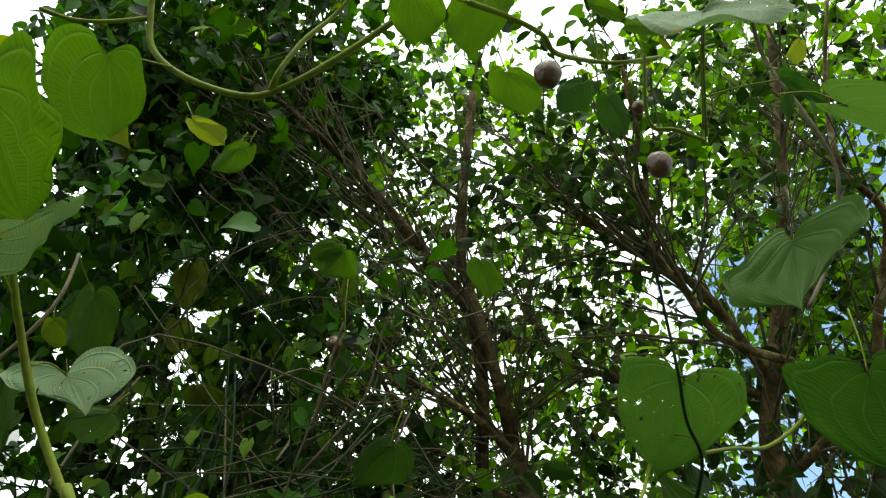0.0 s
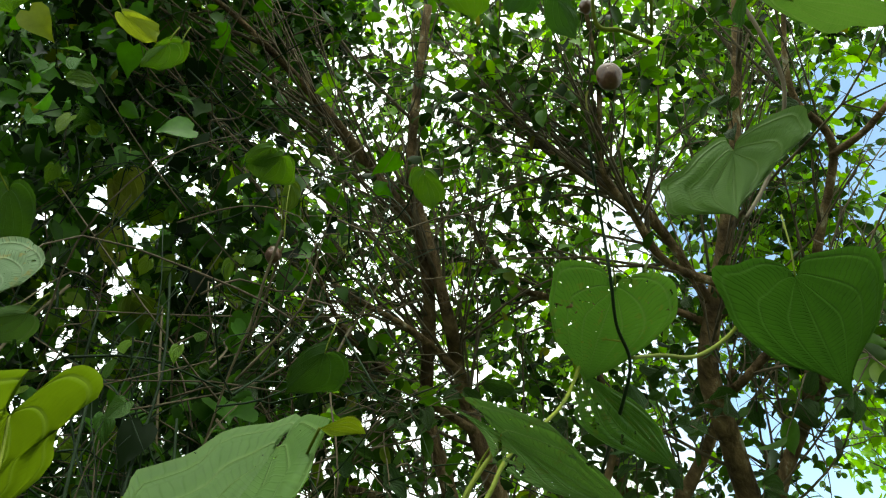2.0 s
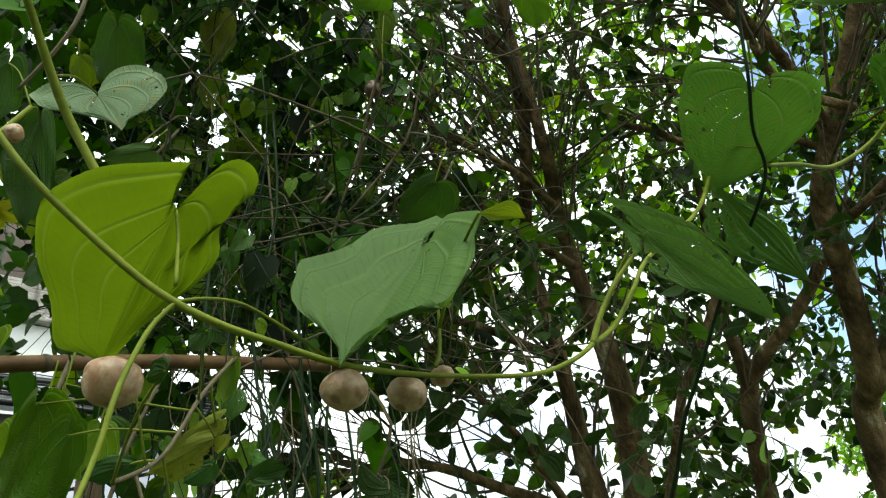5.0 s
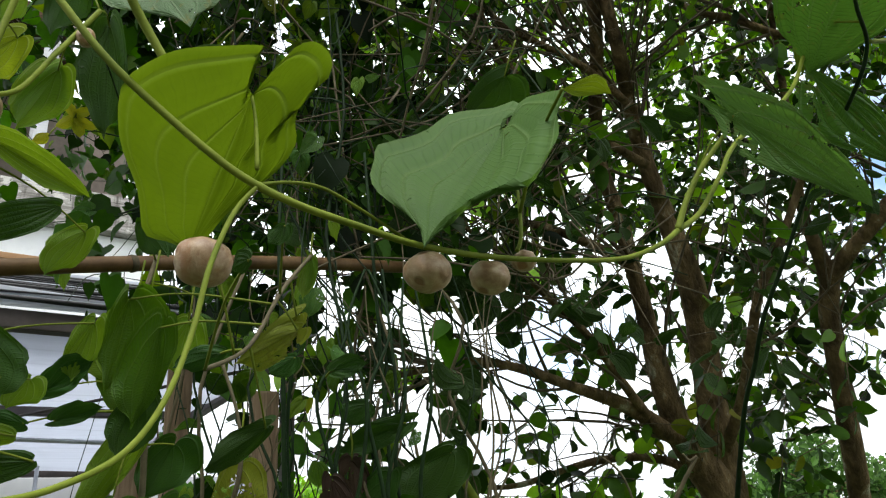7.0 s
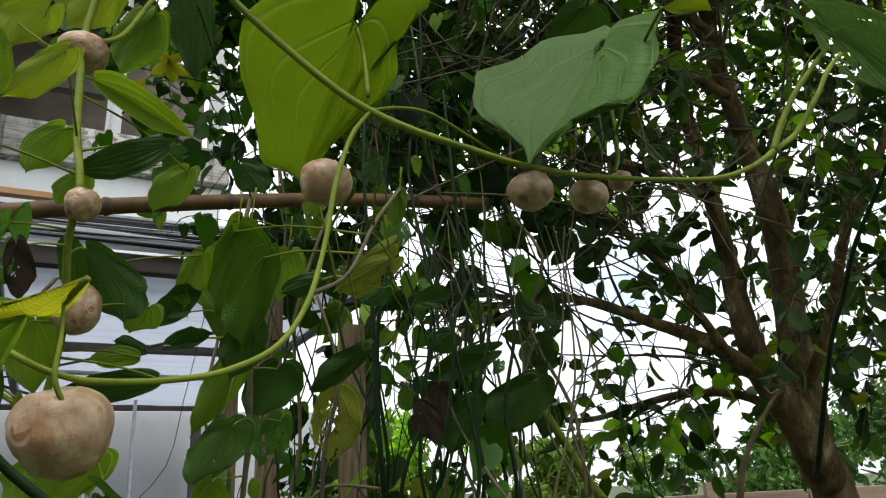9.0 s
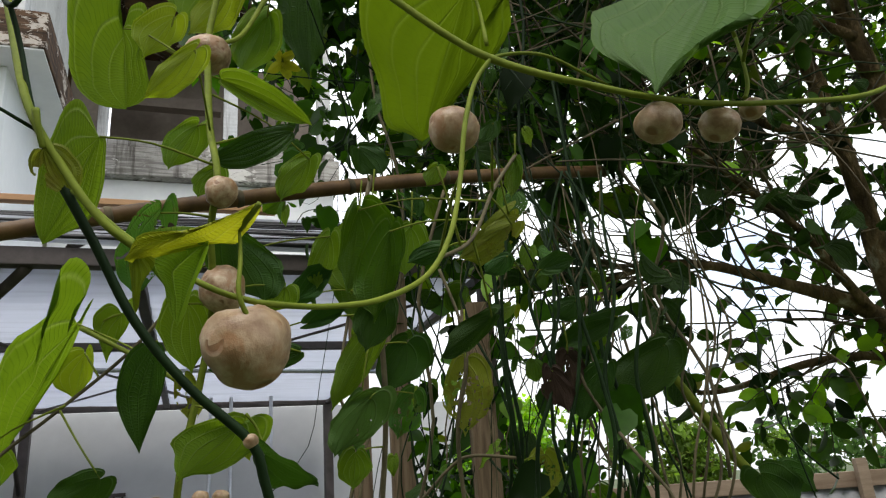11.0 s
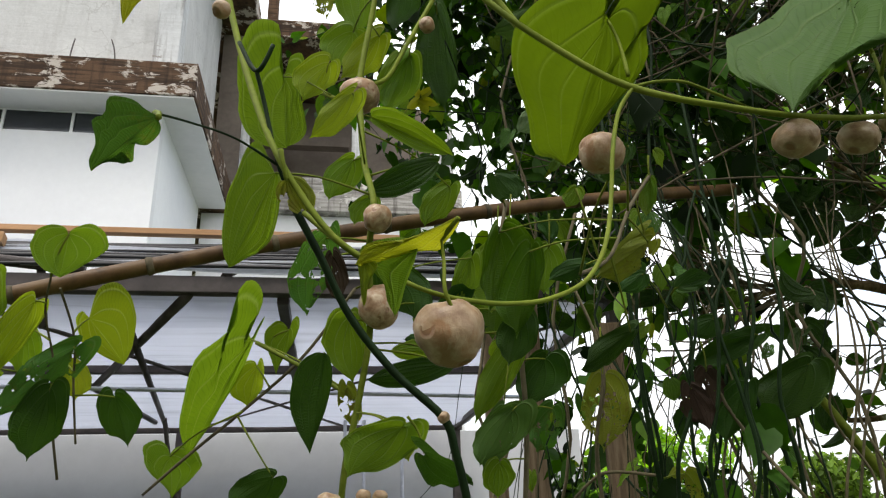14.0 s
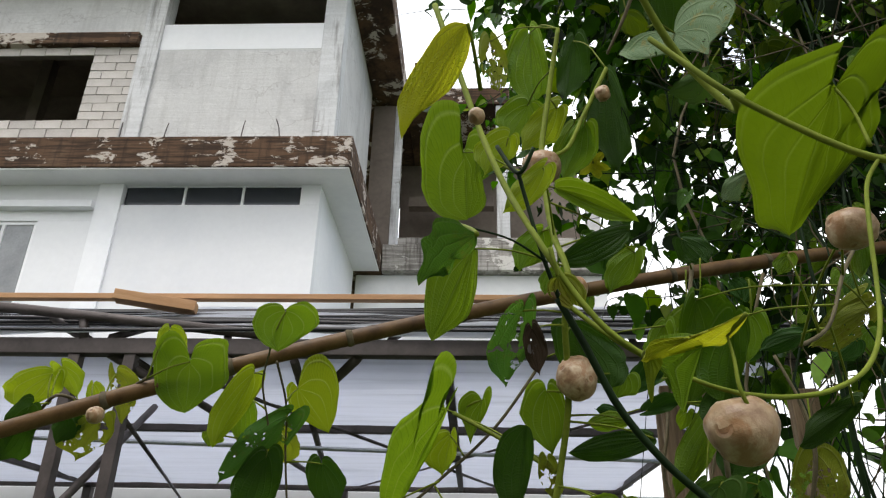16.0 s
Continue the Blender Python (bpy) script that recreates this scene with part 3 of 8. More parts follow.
GROUND_Z = -8.637
WALL_Y = 0.57       # the wall stands back from the slab's edge
LEFT = -13.0
REAR = 4.33


def slab(name, x0, x1, y0, y1, z0, z1):
    return block(name, building, M["concrete"], x0, x1, y0, y1, z0, z1, 0.02, "weather-stained concrete slab edge")


# main slab with streaked edge, and the soffit under it
slab("slab", LEFT, 0.0, 0.0, REAR + 6, -0.615, 0.0)
block("soffit", building, M["soffit"], LEFT, -0.03, 0.03, REAR, -0.645, -0.616, 0.003, "pale painted soffit")
# lower wall, with the openings left free
block("wall", building, M["white"], -4.105, -0.60, WALL_Y, WALL_Y + 0.2, -5.6, -1.045, 0.006, "white painted rendered wall")
block("wall", building, M["white"], -0.945, -0.60, WALL_Y, WALL_Y + 0.2, -1.045, -0.646, 0.006)
block("wall", building, M["white"], LEFT, -4.54, WALL_Y, WALL_Y + 0.2, -1.36, -0.646, 0.006)
block("wall", building, M["white"], -5.52, -4.54, WALL_Y, WALL_Y + 0.2, -5.6, -1.36, 0.006)
block("wall", building, M["white"], LEFT, -7.3, WALL_Y, WALL_Y + 0.2, -5.6, -1.36, 0.006)
block("wall", building, M["white"], -7.3, -5.52, WALL_Y, WALL_Y + 0.2, -5.6, -2.95, 0.006)
block("pilaster", building, M["white"], -4.54, -4.105, WALL_Y - 0.05, WALL_Y + 0.3, -8.6, -0.646, 0.01)
block("ledge", building, M["white"], LEFT, -4.54, WALL_Y - 0.16, WALL_Y, -1.16, -1.03, 0.012)
block("side_wall", building, M["white"], -0.80, -0.60, WALL_Y + 0.2, REAR, -5.6, -0.646, 0.006, "white painted rendered wall")
block("wall", building, M["white"], LEFT, -0.60, WALL_Y, WALL_Y + 0.2, -8.63, -5.6, 0.006)
block("side_wall", building, M["white"], -0.80, -0.60, WALL_Y + 0.2, REAR, -8.63, -5.6, 0.006)
# ribbon window of three dark panes with white bars
ribbon = block("window", building, M["white"], -4.104, -0.946, WALL_Y + 0.04, WALL_Y + 0.10, -0.664, -0.647, 0.003, "low ribbon window of dark panes")
for x0, x1 in ((-4.085, -3.03), (-3.0, -1.99), (-1.96, -0.95)):
    block("pane", ribbon, M["glass"], x0, x1, WALL_Y + 0.06, WALL_Y + 0.08, -1.043, -0.665, 0.002)
for x in (-3.015, -1.975):
    block("mullion", ribbon, M["white"], x - 0.02, x + 0.02, WALL_Y + 0.02, WALL_Y + 0.10, -1.043, -0.665, 0.004)
# casement window lower down
casement = block("window", building, M["white"], -7.29, -5.53, WALL_Y + 0.03, WALL_Y + 0.1, -1.42, -1.365, 0.004, "white framed casement window")
for x in (-7.29, -6.72, -6.15, -5.58):
    block("frame_bar", casement, M["white"], x, x + 0.06, WALL_Y + 0.03, WALL_Y + 0.1, -2.94, -1.42, 0.004)
for x in (-7.22, -6.65, -6.08):
    block("pane", casement, M["sheet_wall"], x, x + 0.48, WALL_Y + 0.05, WALL_Y + 0.07, -2.94, -1.42, 0.002, "grey frosted pane")
# upper floor: columns, cement-rendered infill with a white strip, and an opening above
for x0, x1 in ((-4.457, -4.07), (-0.871, -0.45), (-9.0, -8.6), (-12.9, -12.5)):
    block("column", building, M["pillar"], x0, x1, WALL_Y - 0.06, WALL_Y + 0.34, 0.004, 4.19, 0.02, "rough cement column")
block("infill_wall", building, M["render"], -4.07, -0.871, WALL_Y, WALL_Y + 0.15, 0.004, 2.41, 0.006, "patchy grey cement render")
block("infill_wall", building, M["white"], -4.07, -0.871, WALL_Y - 0.004, WALL_Y + 0.15, 2.41, 3.05, 0.006, "white painted strip of wall")
block("side_wall", building, M["render"], -0.62, -0.47, WALL_Y + 0.34, REAR, 0.004, 4.19, 0.006, "patchy grey cement render")
slab("slab", LEFT, 0.35, -0.2, REAR + 6, 4.2, 4.85)
block("wall", building, M["render"], -8.6, -4.457, WALL_Y, WALL_Y + 0.15, 2.80, 4.19, 0.006, "patchy grey cement render")
block("lintel", building, M["concrete"], -8.6, -4.49, WALL_Y - 0.12, WALL_Y + 0.15, 2.50, 2.78, 0.015, "brown stained concrete lintel")
block("wall", building, M["render"], LEFT, -9.0, WALL_Y, WALL_Y + 0.15, 0.004, 4.19, 0.006)
# open rooms behind the openings, their walls coloured dark to look unlit
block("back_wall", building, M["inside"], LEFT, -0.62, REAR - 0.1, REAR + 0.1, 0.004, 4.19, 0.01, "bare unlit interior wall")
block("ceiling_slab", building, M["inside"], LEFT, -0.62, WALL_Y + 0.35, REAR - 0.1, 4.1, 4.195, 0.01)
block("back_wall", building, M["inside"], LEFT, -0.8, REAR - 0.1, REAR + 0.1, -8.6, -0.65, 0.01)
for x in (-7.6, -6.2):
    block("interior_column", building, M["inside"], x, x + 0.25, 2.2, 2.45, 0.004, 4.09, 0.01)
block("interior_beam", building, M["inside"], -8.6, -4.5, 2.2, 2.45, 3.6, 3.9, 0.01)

# block courses round the open window of the upper floor
brick_meshes = {}


def wall_block(parent, x0, x1, z0, z1, rng):
    key = (round(x1 - x0, 2), round(z1 - z0, 2), rng.randrange(2))
    if key not in brick_meshes:
        bm = box_bm(bmesh.new(), -(x1 - x0) / 2, (x1 - x0) / 2, -0.07, 0.07, -(z1 - z0) / 2, (z1 - z0) / 2)
        for v in bm.verts:
            v.co += Vector((rng.uniform(-1, 1), rng.uniform(-1, 1), rng.uniform(-1, 1))) * 0.004
        brick_meshes[key] = mesh_of("brick", bm, M["block"])
    ob = new("brick", brick_meshes[key])
    ob.parent = parent
    ob.location = ((x0 + x1) / 2, WALL_Y + 0.07 + rng.uniform(-0.004, 0.004), (z0 + z1) / 2)
    return ob


def block_wall():
    rng = random.Random(5)
    back = block("brick_wall", building, M["mortar"], -8.6, -4.46, WALL_Y + 0.02, WALL_Y + 0.13, 0.004, 0.77, 0.0, "unrendered block wall with dark joints")
    block("mortar_bed", back, M["mortar"], -5.345, -4.46, WALL_Y + 0.02, WALL_Y + 0.13, 0.77, 2.30, 0.0)
    block("mortar_bed", back, M["mortar"], -8.6, -4.46, WALL_Y + 0.02, WALL_Y + 0.13, 2.30, 2.50, 0.0)
    step = 0.192
    row = 0
    z = 0.004
    while z < 2.47:
        z1 = min(z + step - 0.014, 2.5)
        x = -8.6 + (0.0 if row % 2 else -0.25)
        while x < -4.47:
            x1 = min(x + 0.5, -4.462)
            for a, b in ((max(x, -8.6), x1 - 0.014),):
                lo = a
                if z > 0.75 and z < 2.28:
                    lo = max(a, -5.345)
                if b - lo > 0.06:
                    wall_block(back, lo, b, z, z1, rng)
            x += 0.5
        z += step
        row += 1


block_wall()

# starter bars left in the slab
for x, lean, ln in ((-2.02, 0.05, 0.42), (-1.32, -0.10, 0.45), (-4.2, 0.02, 0.4), (-3.4, 0.06, 0.38)):
    tube("starter_bar", building, [(x, 0.16, -0.01, 0.012), (x + lean * 0.4, 0.15, ln * 0.6, 0.012), (x + lean, 0.13, ln, 0.01)], M["steel"], 3, 6, 0, "rusty steel bar")

# rear wing with open floors
block("wing_slab", building, M["flaked"], 0.02, 5.1, REAR + 0.0, REAR + 6, -0.615, 0.02, 0.02, "flaking pale concrete ledge")
slab("wing_slab", 0.37, 3.2, REAR + 0.3, REAR + 6, 4.1, 4.6)
block("wing_wall", building, M["soffit"], -0.58, 5.0, REAR + 0.25, REAR + 0.5, -8.6, -0.63, 0.01, "grey painted wall")
for x, w, look_name in ((0.10, 0.18, "pillar"), (2.62, 0.3, "pillar"), (4.7, 0.3, "render")):
    block("wing_column", building, M[look_name], x, x + w, REAR + 0.35, REAR + 0.65, 0.03, 4.09, 0.02)
# dark-coloured walls again stand in for the wing's shaded rooms
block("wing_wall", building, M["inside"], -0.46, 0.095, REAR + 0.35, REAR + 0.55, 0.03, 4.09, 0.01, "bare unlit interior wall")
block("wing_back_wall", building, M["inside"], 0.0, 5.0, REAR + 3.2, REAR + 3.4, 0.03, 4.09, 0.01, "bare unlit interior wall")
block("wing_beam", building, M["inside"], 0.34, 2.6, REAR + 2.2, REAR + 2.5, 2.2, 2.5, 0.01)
block("wing_parapet", building, M["flaked"], 0.35, 5.0, REAR + 0.02, REAR + 0.15, 0.022, 0.2, 0.02)
block("roof_stub", building, M["render"], 2.5, 2.8, REAR + 0.5, REAR + 0.8, 4.61, 5.3, 0.02)
block("roof_stub", building, M["concrete"], 0.5, 0.75, REAR + 0.5, REAR + 0.8, 4.61, 5.6, 0.02)


# ---- the plastic-roofed shelter before the building ----
shelter = new("plastic_roofed_shelter")
shelter.matrix_world = pose(-4.2, 1.11, 0.0, 0, 0, 43.97)
tagged(shelter, "brown steel shelter roofed with cloudy plastic film", "shelter")
# local x along the eave, y away from the garden, z up from the ground
EAVE, DEPTH_Y, X0, X1 = 2.7, 5.25, -6.0, 3.8
block("beam", shelter, M["steel"], X0, X1, -0.04, 0.04, EAVE - 0.035, EAVE + 0.055, 0.006)
block("beam", shelter, M["steel"], X0, X1, DEPTH_Y - 0.04, DEPTH_Y + 0.04, EAVE - 0.08, EAVE + 0.02, 0.006)
block("beam", shelter, M["steel"], X0, X1, 1.95, 2.01, EAVE - 0.05, EAVE + 0.01, 0.006)
for x in (-5.6, -2.6, -0.13, 0.18, 3.72):
    block("post", shelter, M["steel"], x - 0.032, x + 0.032, -0.032, 0.032, 0.0, EAVE - 0.036, 0.006)
for x in (-5.6, -2.6, 0.5, 3.72):
    block("post", shelter, M["steel"], x - 0.05, x + 0.05, DEPTH_Y - 0.05, DEPTH_Y + 0.05, 0.0, EAVE - 0.081, 0.006)
for x in (-4.1, -2.6, 1.9, 3.72):
    block("tie", shelter, M["steel"], x - 0.03, x + 0.03, 0.041, DEPTH_Y - 0.041, EAVE - 0.07, EAVE - 0.012, 0.005)


def brace(a, b, r=0.024):
    tube("brace", shelter, [(*a, r), (*b, r)], M["steel"], 1, 6)


for x in (-2.6, -0.13):
    brace((x, 0.033, EAVE - 0.9), (x, 1.1, EAVE - 0.06))
for x in (-2.6, 0.5):
    brace((x, DEPTH_Y - 0.05, EAVE - 0.9), (x, DEPTH_Y - 1.0, EAVE - 0.06))
brace((1.08, 0.0, 2.64), (0.35, 5.2, 2.64), 0.026)
brace((1.42, 0.0, 2.66), (0.28, 2.5, 2.64), 0.030)
brace((0.19, 0.0, 2.64), (0.36, 4.5, 2.64), 0.026)
brace((-0.76, -0.03, 2.95), (0.91, -0.03, 2.78), 0.030)
brace((-0.34, 0.03, 2.89), (0.32, 0.03, 2.53), 0.026)
brace((0.69, 0.00, 2.80), (0.75, 0.00, 2.48), 0.022)
brace((-0.13, -0.02, 2.88), (-0.10, -0.02, 2.75), 0.028)
brace((0.18, 0.0, 2.35), (-1.43, 5.18, 2.50), 0.014)
brace((0.3, 0.1, EAVE - 0.05), (2.4, DEPTH_Y - 0.1, EAVE - 0.05), 0.014)
brace((3.7, 0.1, EAVE - 0.07), (0.6, DEPTH_Y - 0.1, EAVE - 0.07), 0.010)
tube("water_pipe", shelter, [(X0, 1.1, EAVE - 0.16, 0.016), (X1, 2.2, EAVE - 0.2, 0.016)], M["galv"], 2, 8, 0, "thin galvanised pipe")
for x in (2.35, 2.55, 2.95):
    tube("upright_pipe", shelter, [(x, 4.2, 0.0, 0.018), (x, 4.2, EAVE - 0.1, 0.018)], M["galv"], 2, 8, 0, "thin galvanised pipe")


def film_sheet(name, rows, cols, place, material, label):
    bm = bmesh.new()
    grid = [[bm.verts.new(place(i / cols, j / rows)) for i in range(cols + 1)] for j in range(rows + 1)]
    for j in range(rows):
        for i in range(cols):
            bm.faces.new((grid[j][i], grid[j][i + 1], grid[j + 1][i + 1], grid[j + 1][i]))
    ob = part(name, bm, material, shelter, label, True)
    mod = ob.modifiers.new("thickness", "SOLIDIFY")
    mod.thickness = 0.003
    return ob


def sag(x, y, a):
    return a * noise.noise(Vector((x * 0.6, y * 6.0, 3.1))) + a * 0.4 * noise.noise(Vector((x * 2.1, y * 17.0, 7.7)))


film_sheet("ceiling_film", 70, 40, lambda u, v: (X0 + (X1 - X0) * u, 0.05 + (DEPTH_Y - 0.1) * v,
           EAVE + 0.012 - 0.05 * math.sin(math.pi * min(1, v * 2.7 % 1)) ** 2 + sag(X0 + 10 * u, 5 * v, 0.03)), M["film"], "taut cloudy plastic film")
film_sheet("roof_film", 60, 40, lambda u, v: (X0 + (X1 - X0) * u, -0.06 + 0.5 * v,
           EAVE + 0.08 + 0.354 * v ** 0.9 - 0.10 * v * (1 - u) + sag(X0 + 10 * u, 3 * v, 0.05)), M["film_top"], "folded grey plastic film")
rng_roof = random.Random(8)
for k in range(15):
    v = 0.012 + 0.0185 * k + rng_roof.uniform(-0.004, 0.004)
    r = rng_roof.choice((0.005, 0.006, 0.008, 0.013))
    tube("roof_wire", shelter, [(x, -0.07 + 1.5 * v, EAVE + 0.092 + 0.95 * v ** 0.9 - 0.30 * v * (1 - (x - X0) / (X1 - X0)) + rng_roof.uniform(-0.012, 0.012), r * rng_roof.uniform(0.6, 1.2)) for x in np.linspace(X0, X1, 12)], M["wire"], 3, 6)
for x in (-1.9, 0.05, 1.6, 2.9):
    tube("rafter", shelter, [(x, -0.02, EAVE + 0.06, 0.022), (x + 0.1, 0.7, EAVE + 0.44, 0.022)], M["steel"], 2, 6)
batten = tagged(new("timber_batten"), "long pale orange timber batten lying over the shelter roof", "timber")
batten.matrix_world = shelter.matrix_world.copy()
block("plank", batten, M["batten"], -6.0, 2.6, 0.30, 0.36, EAVE + 0.42, EAVE + 0.455, 0.004)
offcut = tagged(new("timber_offcut"), "short sawn offcut of orange timber on the shelter roof", "timber")
offcut.matrix_world = shelter.matrix_world @ pose(-0.02, 0.06, EAVE + 0.36, 0, 5, 12)
block("plank", offcut, M["batten"], 0.0, 0.46, -0.05, 0.05, -0.05, 0.01, 0.004)
# lower wall behind the shelter, with a small grille
low_wall = new("low_white_outhouse")
low_wall.matrix_world = shelter.matrix_world.copy()
tagged(low_wall, "low white outhouse wall behind the shelter", "wall")
block("wall", low_wall, M["grey_wall"], -8.0, 5.4, DEPTH_Y + 0.3, DEPTH_Y + 0.5, 0.0, EAVE - 0.05, 0.006)
grille = block("grille", low_wall, M["steel"], 0.9, 1.5, DEPTH_Y + 0.26, DEPTH_Y + 0.298, 1.0, 1.04, 0.003, "small barred opening")
for k in range(7):
    block("bar", grille, M["steel"], 0.92 + 0.09 * k, 0.94 + 0.09 * k, DEPTH_Y + 0.262, DEPTH_Y + 0.292, 1.04, 1.72, 0.002)
block("rail", grille, M["steel"], 0.9, 1.5, DEPTH_Y + 0.26, DEPTH_Y + 0.298, 1.72, 1.76, 0.003)

# ---- boundary fence far behind the tree ----
fence = new("boundary_fence")
fence.matrix_world = pose(-1.56, 7.28, 0.0, 0, 0, 19.5)
tagged(fence, "pale metal sheet fence with wooden rail and posts", "fence")


def corrugated(x0, x1, z0, z1):
    verts, faces = [], []
    cols = int((x1 - x0) / 0.03)
    for i in range(cols + 1):
        x = x0 + (x1 - x0) * i / cols
        y = 0.008 * math.sin(x * 2 * math.pi / 0.15)
        verts += [(x, y, z0), (x, y, z1), (x, y + 0.006, z1), (x, y + 0.006, z0)]
    for i in range(cols):
        for k in range(4):
            a = i * 4
            faces.append((a + k, a + 4 + k, a + 4 + (k + 1) % 4, a + (k + 1) % 4))
    return data_mesh("sheet", verts, faces, M["sheet_wall"])


for x in np.arange(-6, 10, 2.0):
    ob = new("sheet", corrugated(x, x + 1.98, 0.0, 1.30))
    ob.parent = fence
    block("post", fence, M["plank"], x - 0.05, x + 0.05, -0.12, -0.03, 0.0, 1.55, 0.006)
    block("top_rail", fence, M["plank"], x, x + 1.995, -0.03, 0.06, 1.30, 1.44, 0.008)


# ---- leaves, bulbils, stems ----
HEART = [(0.0, 0.0), (0.06, -0.13), (0.24, -0.25), (0.54, -0.27), (0.84, -0.13), (1.0, 0.10), (0.95, 0.29), (0.78, 0.48), (0.54, 0.65), (0.30, 0.79), (0.12, 0.885), (0.035, 0.945), (0.0, 1.0)]
DRIP = [(0.0, 0.0), (0.07, -0.12), (0.28, -0.20), (0.60, -0.17), (0.90, -0.07), (1.0, 0.06), (0.86, 0.24), (0.67, 0.41), (0.46, 0.56), (0.23, 0.68), (0.07, 0.77), (0.025, 0.87), (0.0, 1.0)]
SPEAR = [(0.0, 0.0), (0.45, -0.03), (0.80, 0.08), (1.0, 0.26), (0.96, 0.42), (0.78, 0.57), (0.52, 0.69), (0.24, 0.79), (0.07, 0.86), (0.025, 0.93), (0.0, 1.0)]
OVAL = [(0.0, 0.0), (0.35, -0.02), (0.72, 0.10), (0.95, 0.30), (1.0, 0.48), (0.92, 0.64), (0.70, 0.79), (0.40, 0.91), (0.15, 0.97), (0.04, 0.99), (0.0, 1.0)]


def outline(shape, nt):
    """The half outline from the stalk to the tip in nt even steps."""
    p = np.array(smooth_line([(x, y, 0, 0) for x, y in shape], 5))[:, :2]
    run = np.concatenate(([0.0], np.cumsum(np.linalg.norm(np.diff(p, axis=0), axis=1))))
    at = np.linspace(0, run[-1], nt + 1)
    return np.maximum(np.interp(at, run, p[:, 0]), 0.0), np.interp(at, run, p[:, 1])


def leaf_grid(shape, nk, nt, other=None):
    """Rows from stalk to tip, each from the left rim over the midrib to the right rim; other: the right half's outline if it differs."""
    sides = outline(shape, nt), outline(other or shape, nt)
    rows = []
    for j in range(nt + 1):
        t, row = j / nt, []
        for k in range(-nk, nk + 1):
            ox, oy = sides[k > 0]
            g = k / nk
            row.append((g, t, g * ox[j], t * (1 - g * g) + oy[j] * g * g))
        rows.append(row)
    return rows


GRIDS = {"heart": leaf_grid(HEART, 10, 20), "oval": leaf_grid(OVAL, 8, 14), "drip": leaf_grid(DRIP, 10, 22), "spear": leaf_grid(SPEAR, 8, 18)}


def leaf_mesh(y, left, right, look_name, fold, droop, shape, seed, halves=None):
    """y: from the stalk to the tip; left, right: from the midrib out to the widest points of the two halves."""
    z = right.cross(y).normalized()
    if z.dot(y.cross(left).normalized()) < 0:
        z = (z - left.cross(y).normalized()).normalized()
    size = math.sqrt((left.length + right.length) * 0.5 * y.length)
    rng = random.Random(seed * 7 + 3)
    p1, p2, p3 = rng.uniform(0, 6.3), rng.uniform(0, 6.3), rng.uniform(0, 6.3)
    verts, uvs, faces = [], [], []
    rows = leaf_grid(halves[0], 12, 32, halves[1]) if halves else GRIDS[shape]
    wave = 0.35 if halves else 1.0
    for row in rows:
        for k, t, u, v in row:
            edge = k * k
            h = fold * size * (abs(u) ** 1.3) - droop * size * (v * v if v > 0 else v * v * 0.7)
            h += size * 0.022 * math.cos(k * 2 * math.pi * 3.3) * math.sin(math.pi * min(1, t))
            h += size * 0.065 * wave * edge * (math.sin(v * 6 + p1 + k) + 0.6 * math.sin(v * 13 + p2 - 2 * k))
            w = abs(u) * (1 + wave * (0.035 * math.sin(v * 17 + p3) + 0.05 * math.sin(v * 8 + p1 + 1.5 * k)) * edge)
            verts.append((right if k > 0 else left) * w + y * (v + 0.03 * wave * k * math.sin(v * 5 + p2)) + z * h)
            uvs.append((k, t))
    n = len(rows[0])
    for j in range(len(rows) - 1):
        for i in range(n - 1):
            a = j * n + i
            faces.append((a, a + 1, a + n + 1, a + n))
    me = data_mesh("leaf", verts, faces, M[look_name])
    uv = me.uv_layers.new(name="UVMap")
    idx = np.empty(len(me.loops), dtype=np.int32)
    me.loops.foreach_get("vertex_index", idx)
    uv.data.foreach_set("uv", np.array(uvs, dtype=np.float32)[idx].ravel())
    return me, z


def leaf(parent, base, tip, left, right, look_name, fold=0.12, droop=0.10, shape="heart", stalk=None, seed=0, label="", halves=None):
    """One broad leaf: base is where the stalk joins; left and right are its widest points."""
    base, tip, left, right = Vector(base), Vector(tip), Vector(left), Vector(right)
    y = tip - base
    mid = base + y * {"heart": 0.17, "drip": 0.06, "spear": 0.28, "oval": 0.48}[shape]
    me, z = leaf_mesh(y, left - mid, right - mid, look_name, fold, droop, shape, seed, halves)
    ob = new("leaf", me)
    ob.parent = parent
    ob.location = base
    if label:
        tagged(ob, label)
    if stalk:
        s = Vector(stalk) - base
        bend = s * 0.45 + Vector((0, 0, 0.06 * s.length)) - z * 0.1 * s.length
        r = 0.0017
        tube("petiole", ob, [(0, 0, 0, r), (*bend, r), (*s, r * 1.3)], M["stem"], 4, 6)
    return ob


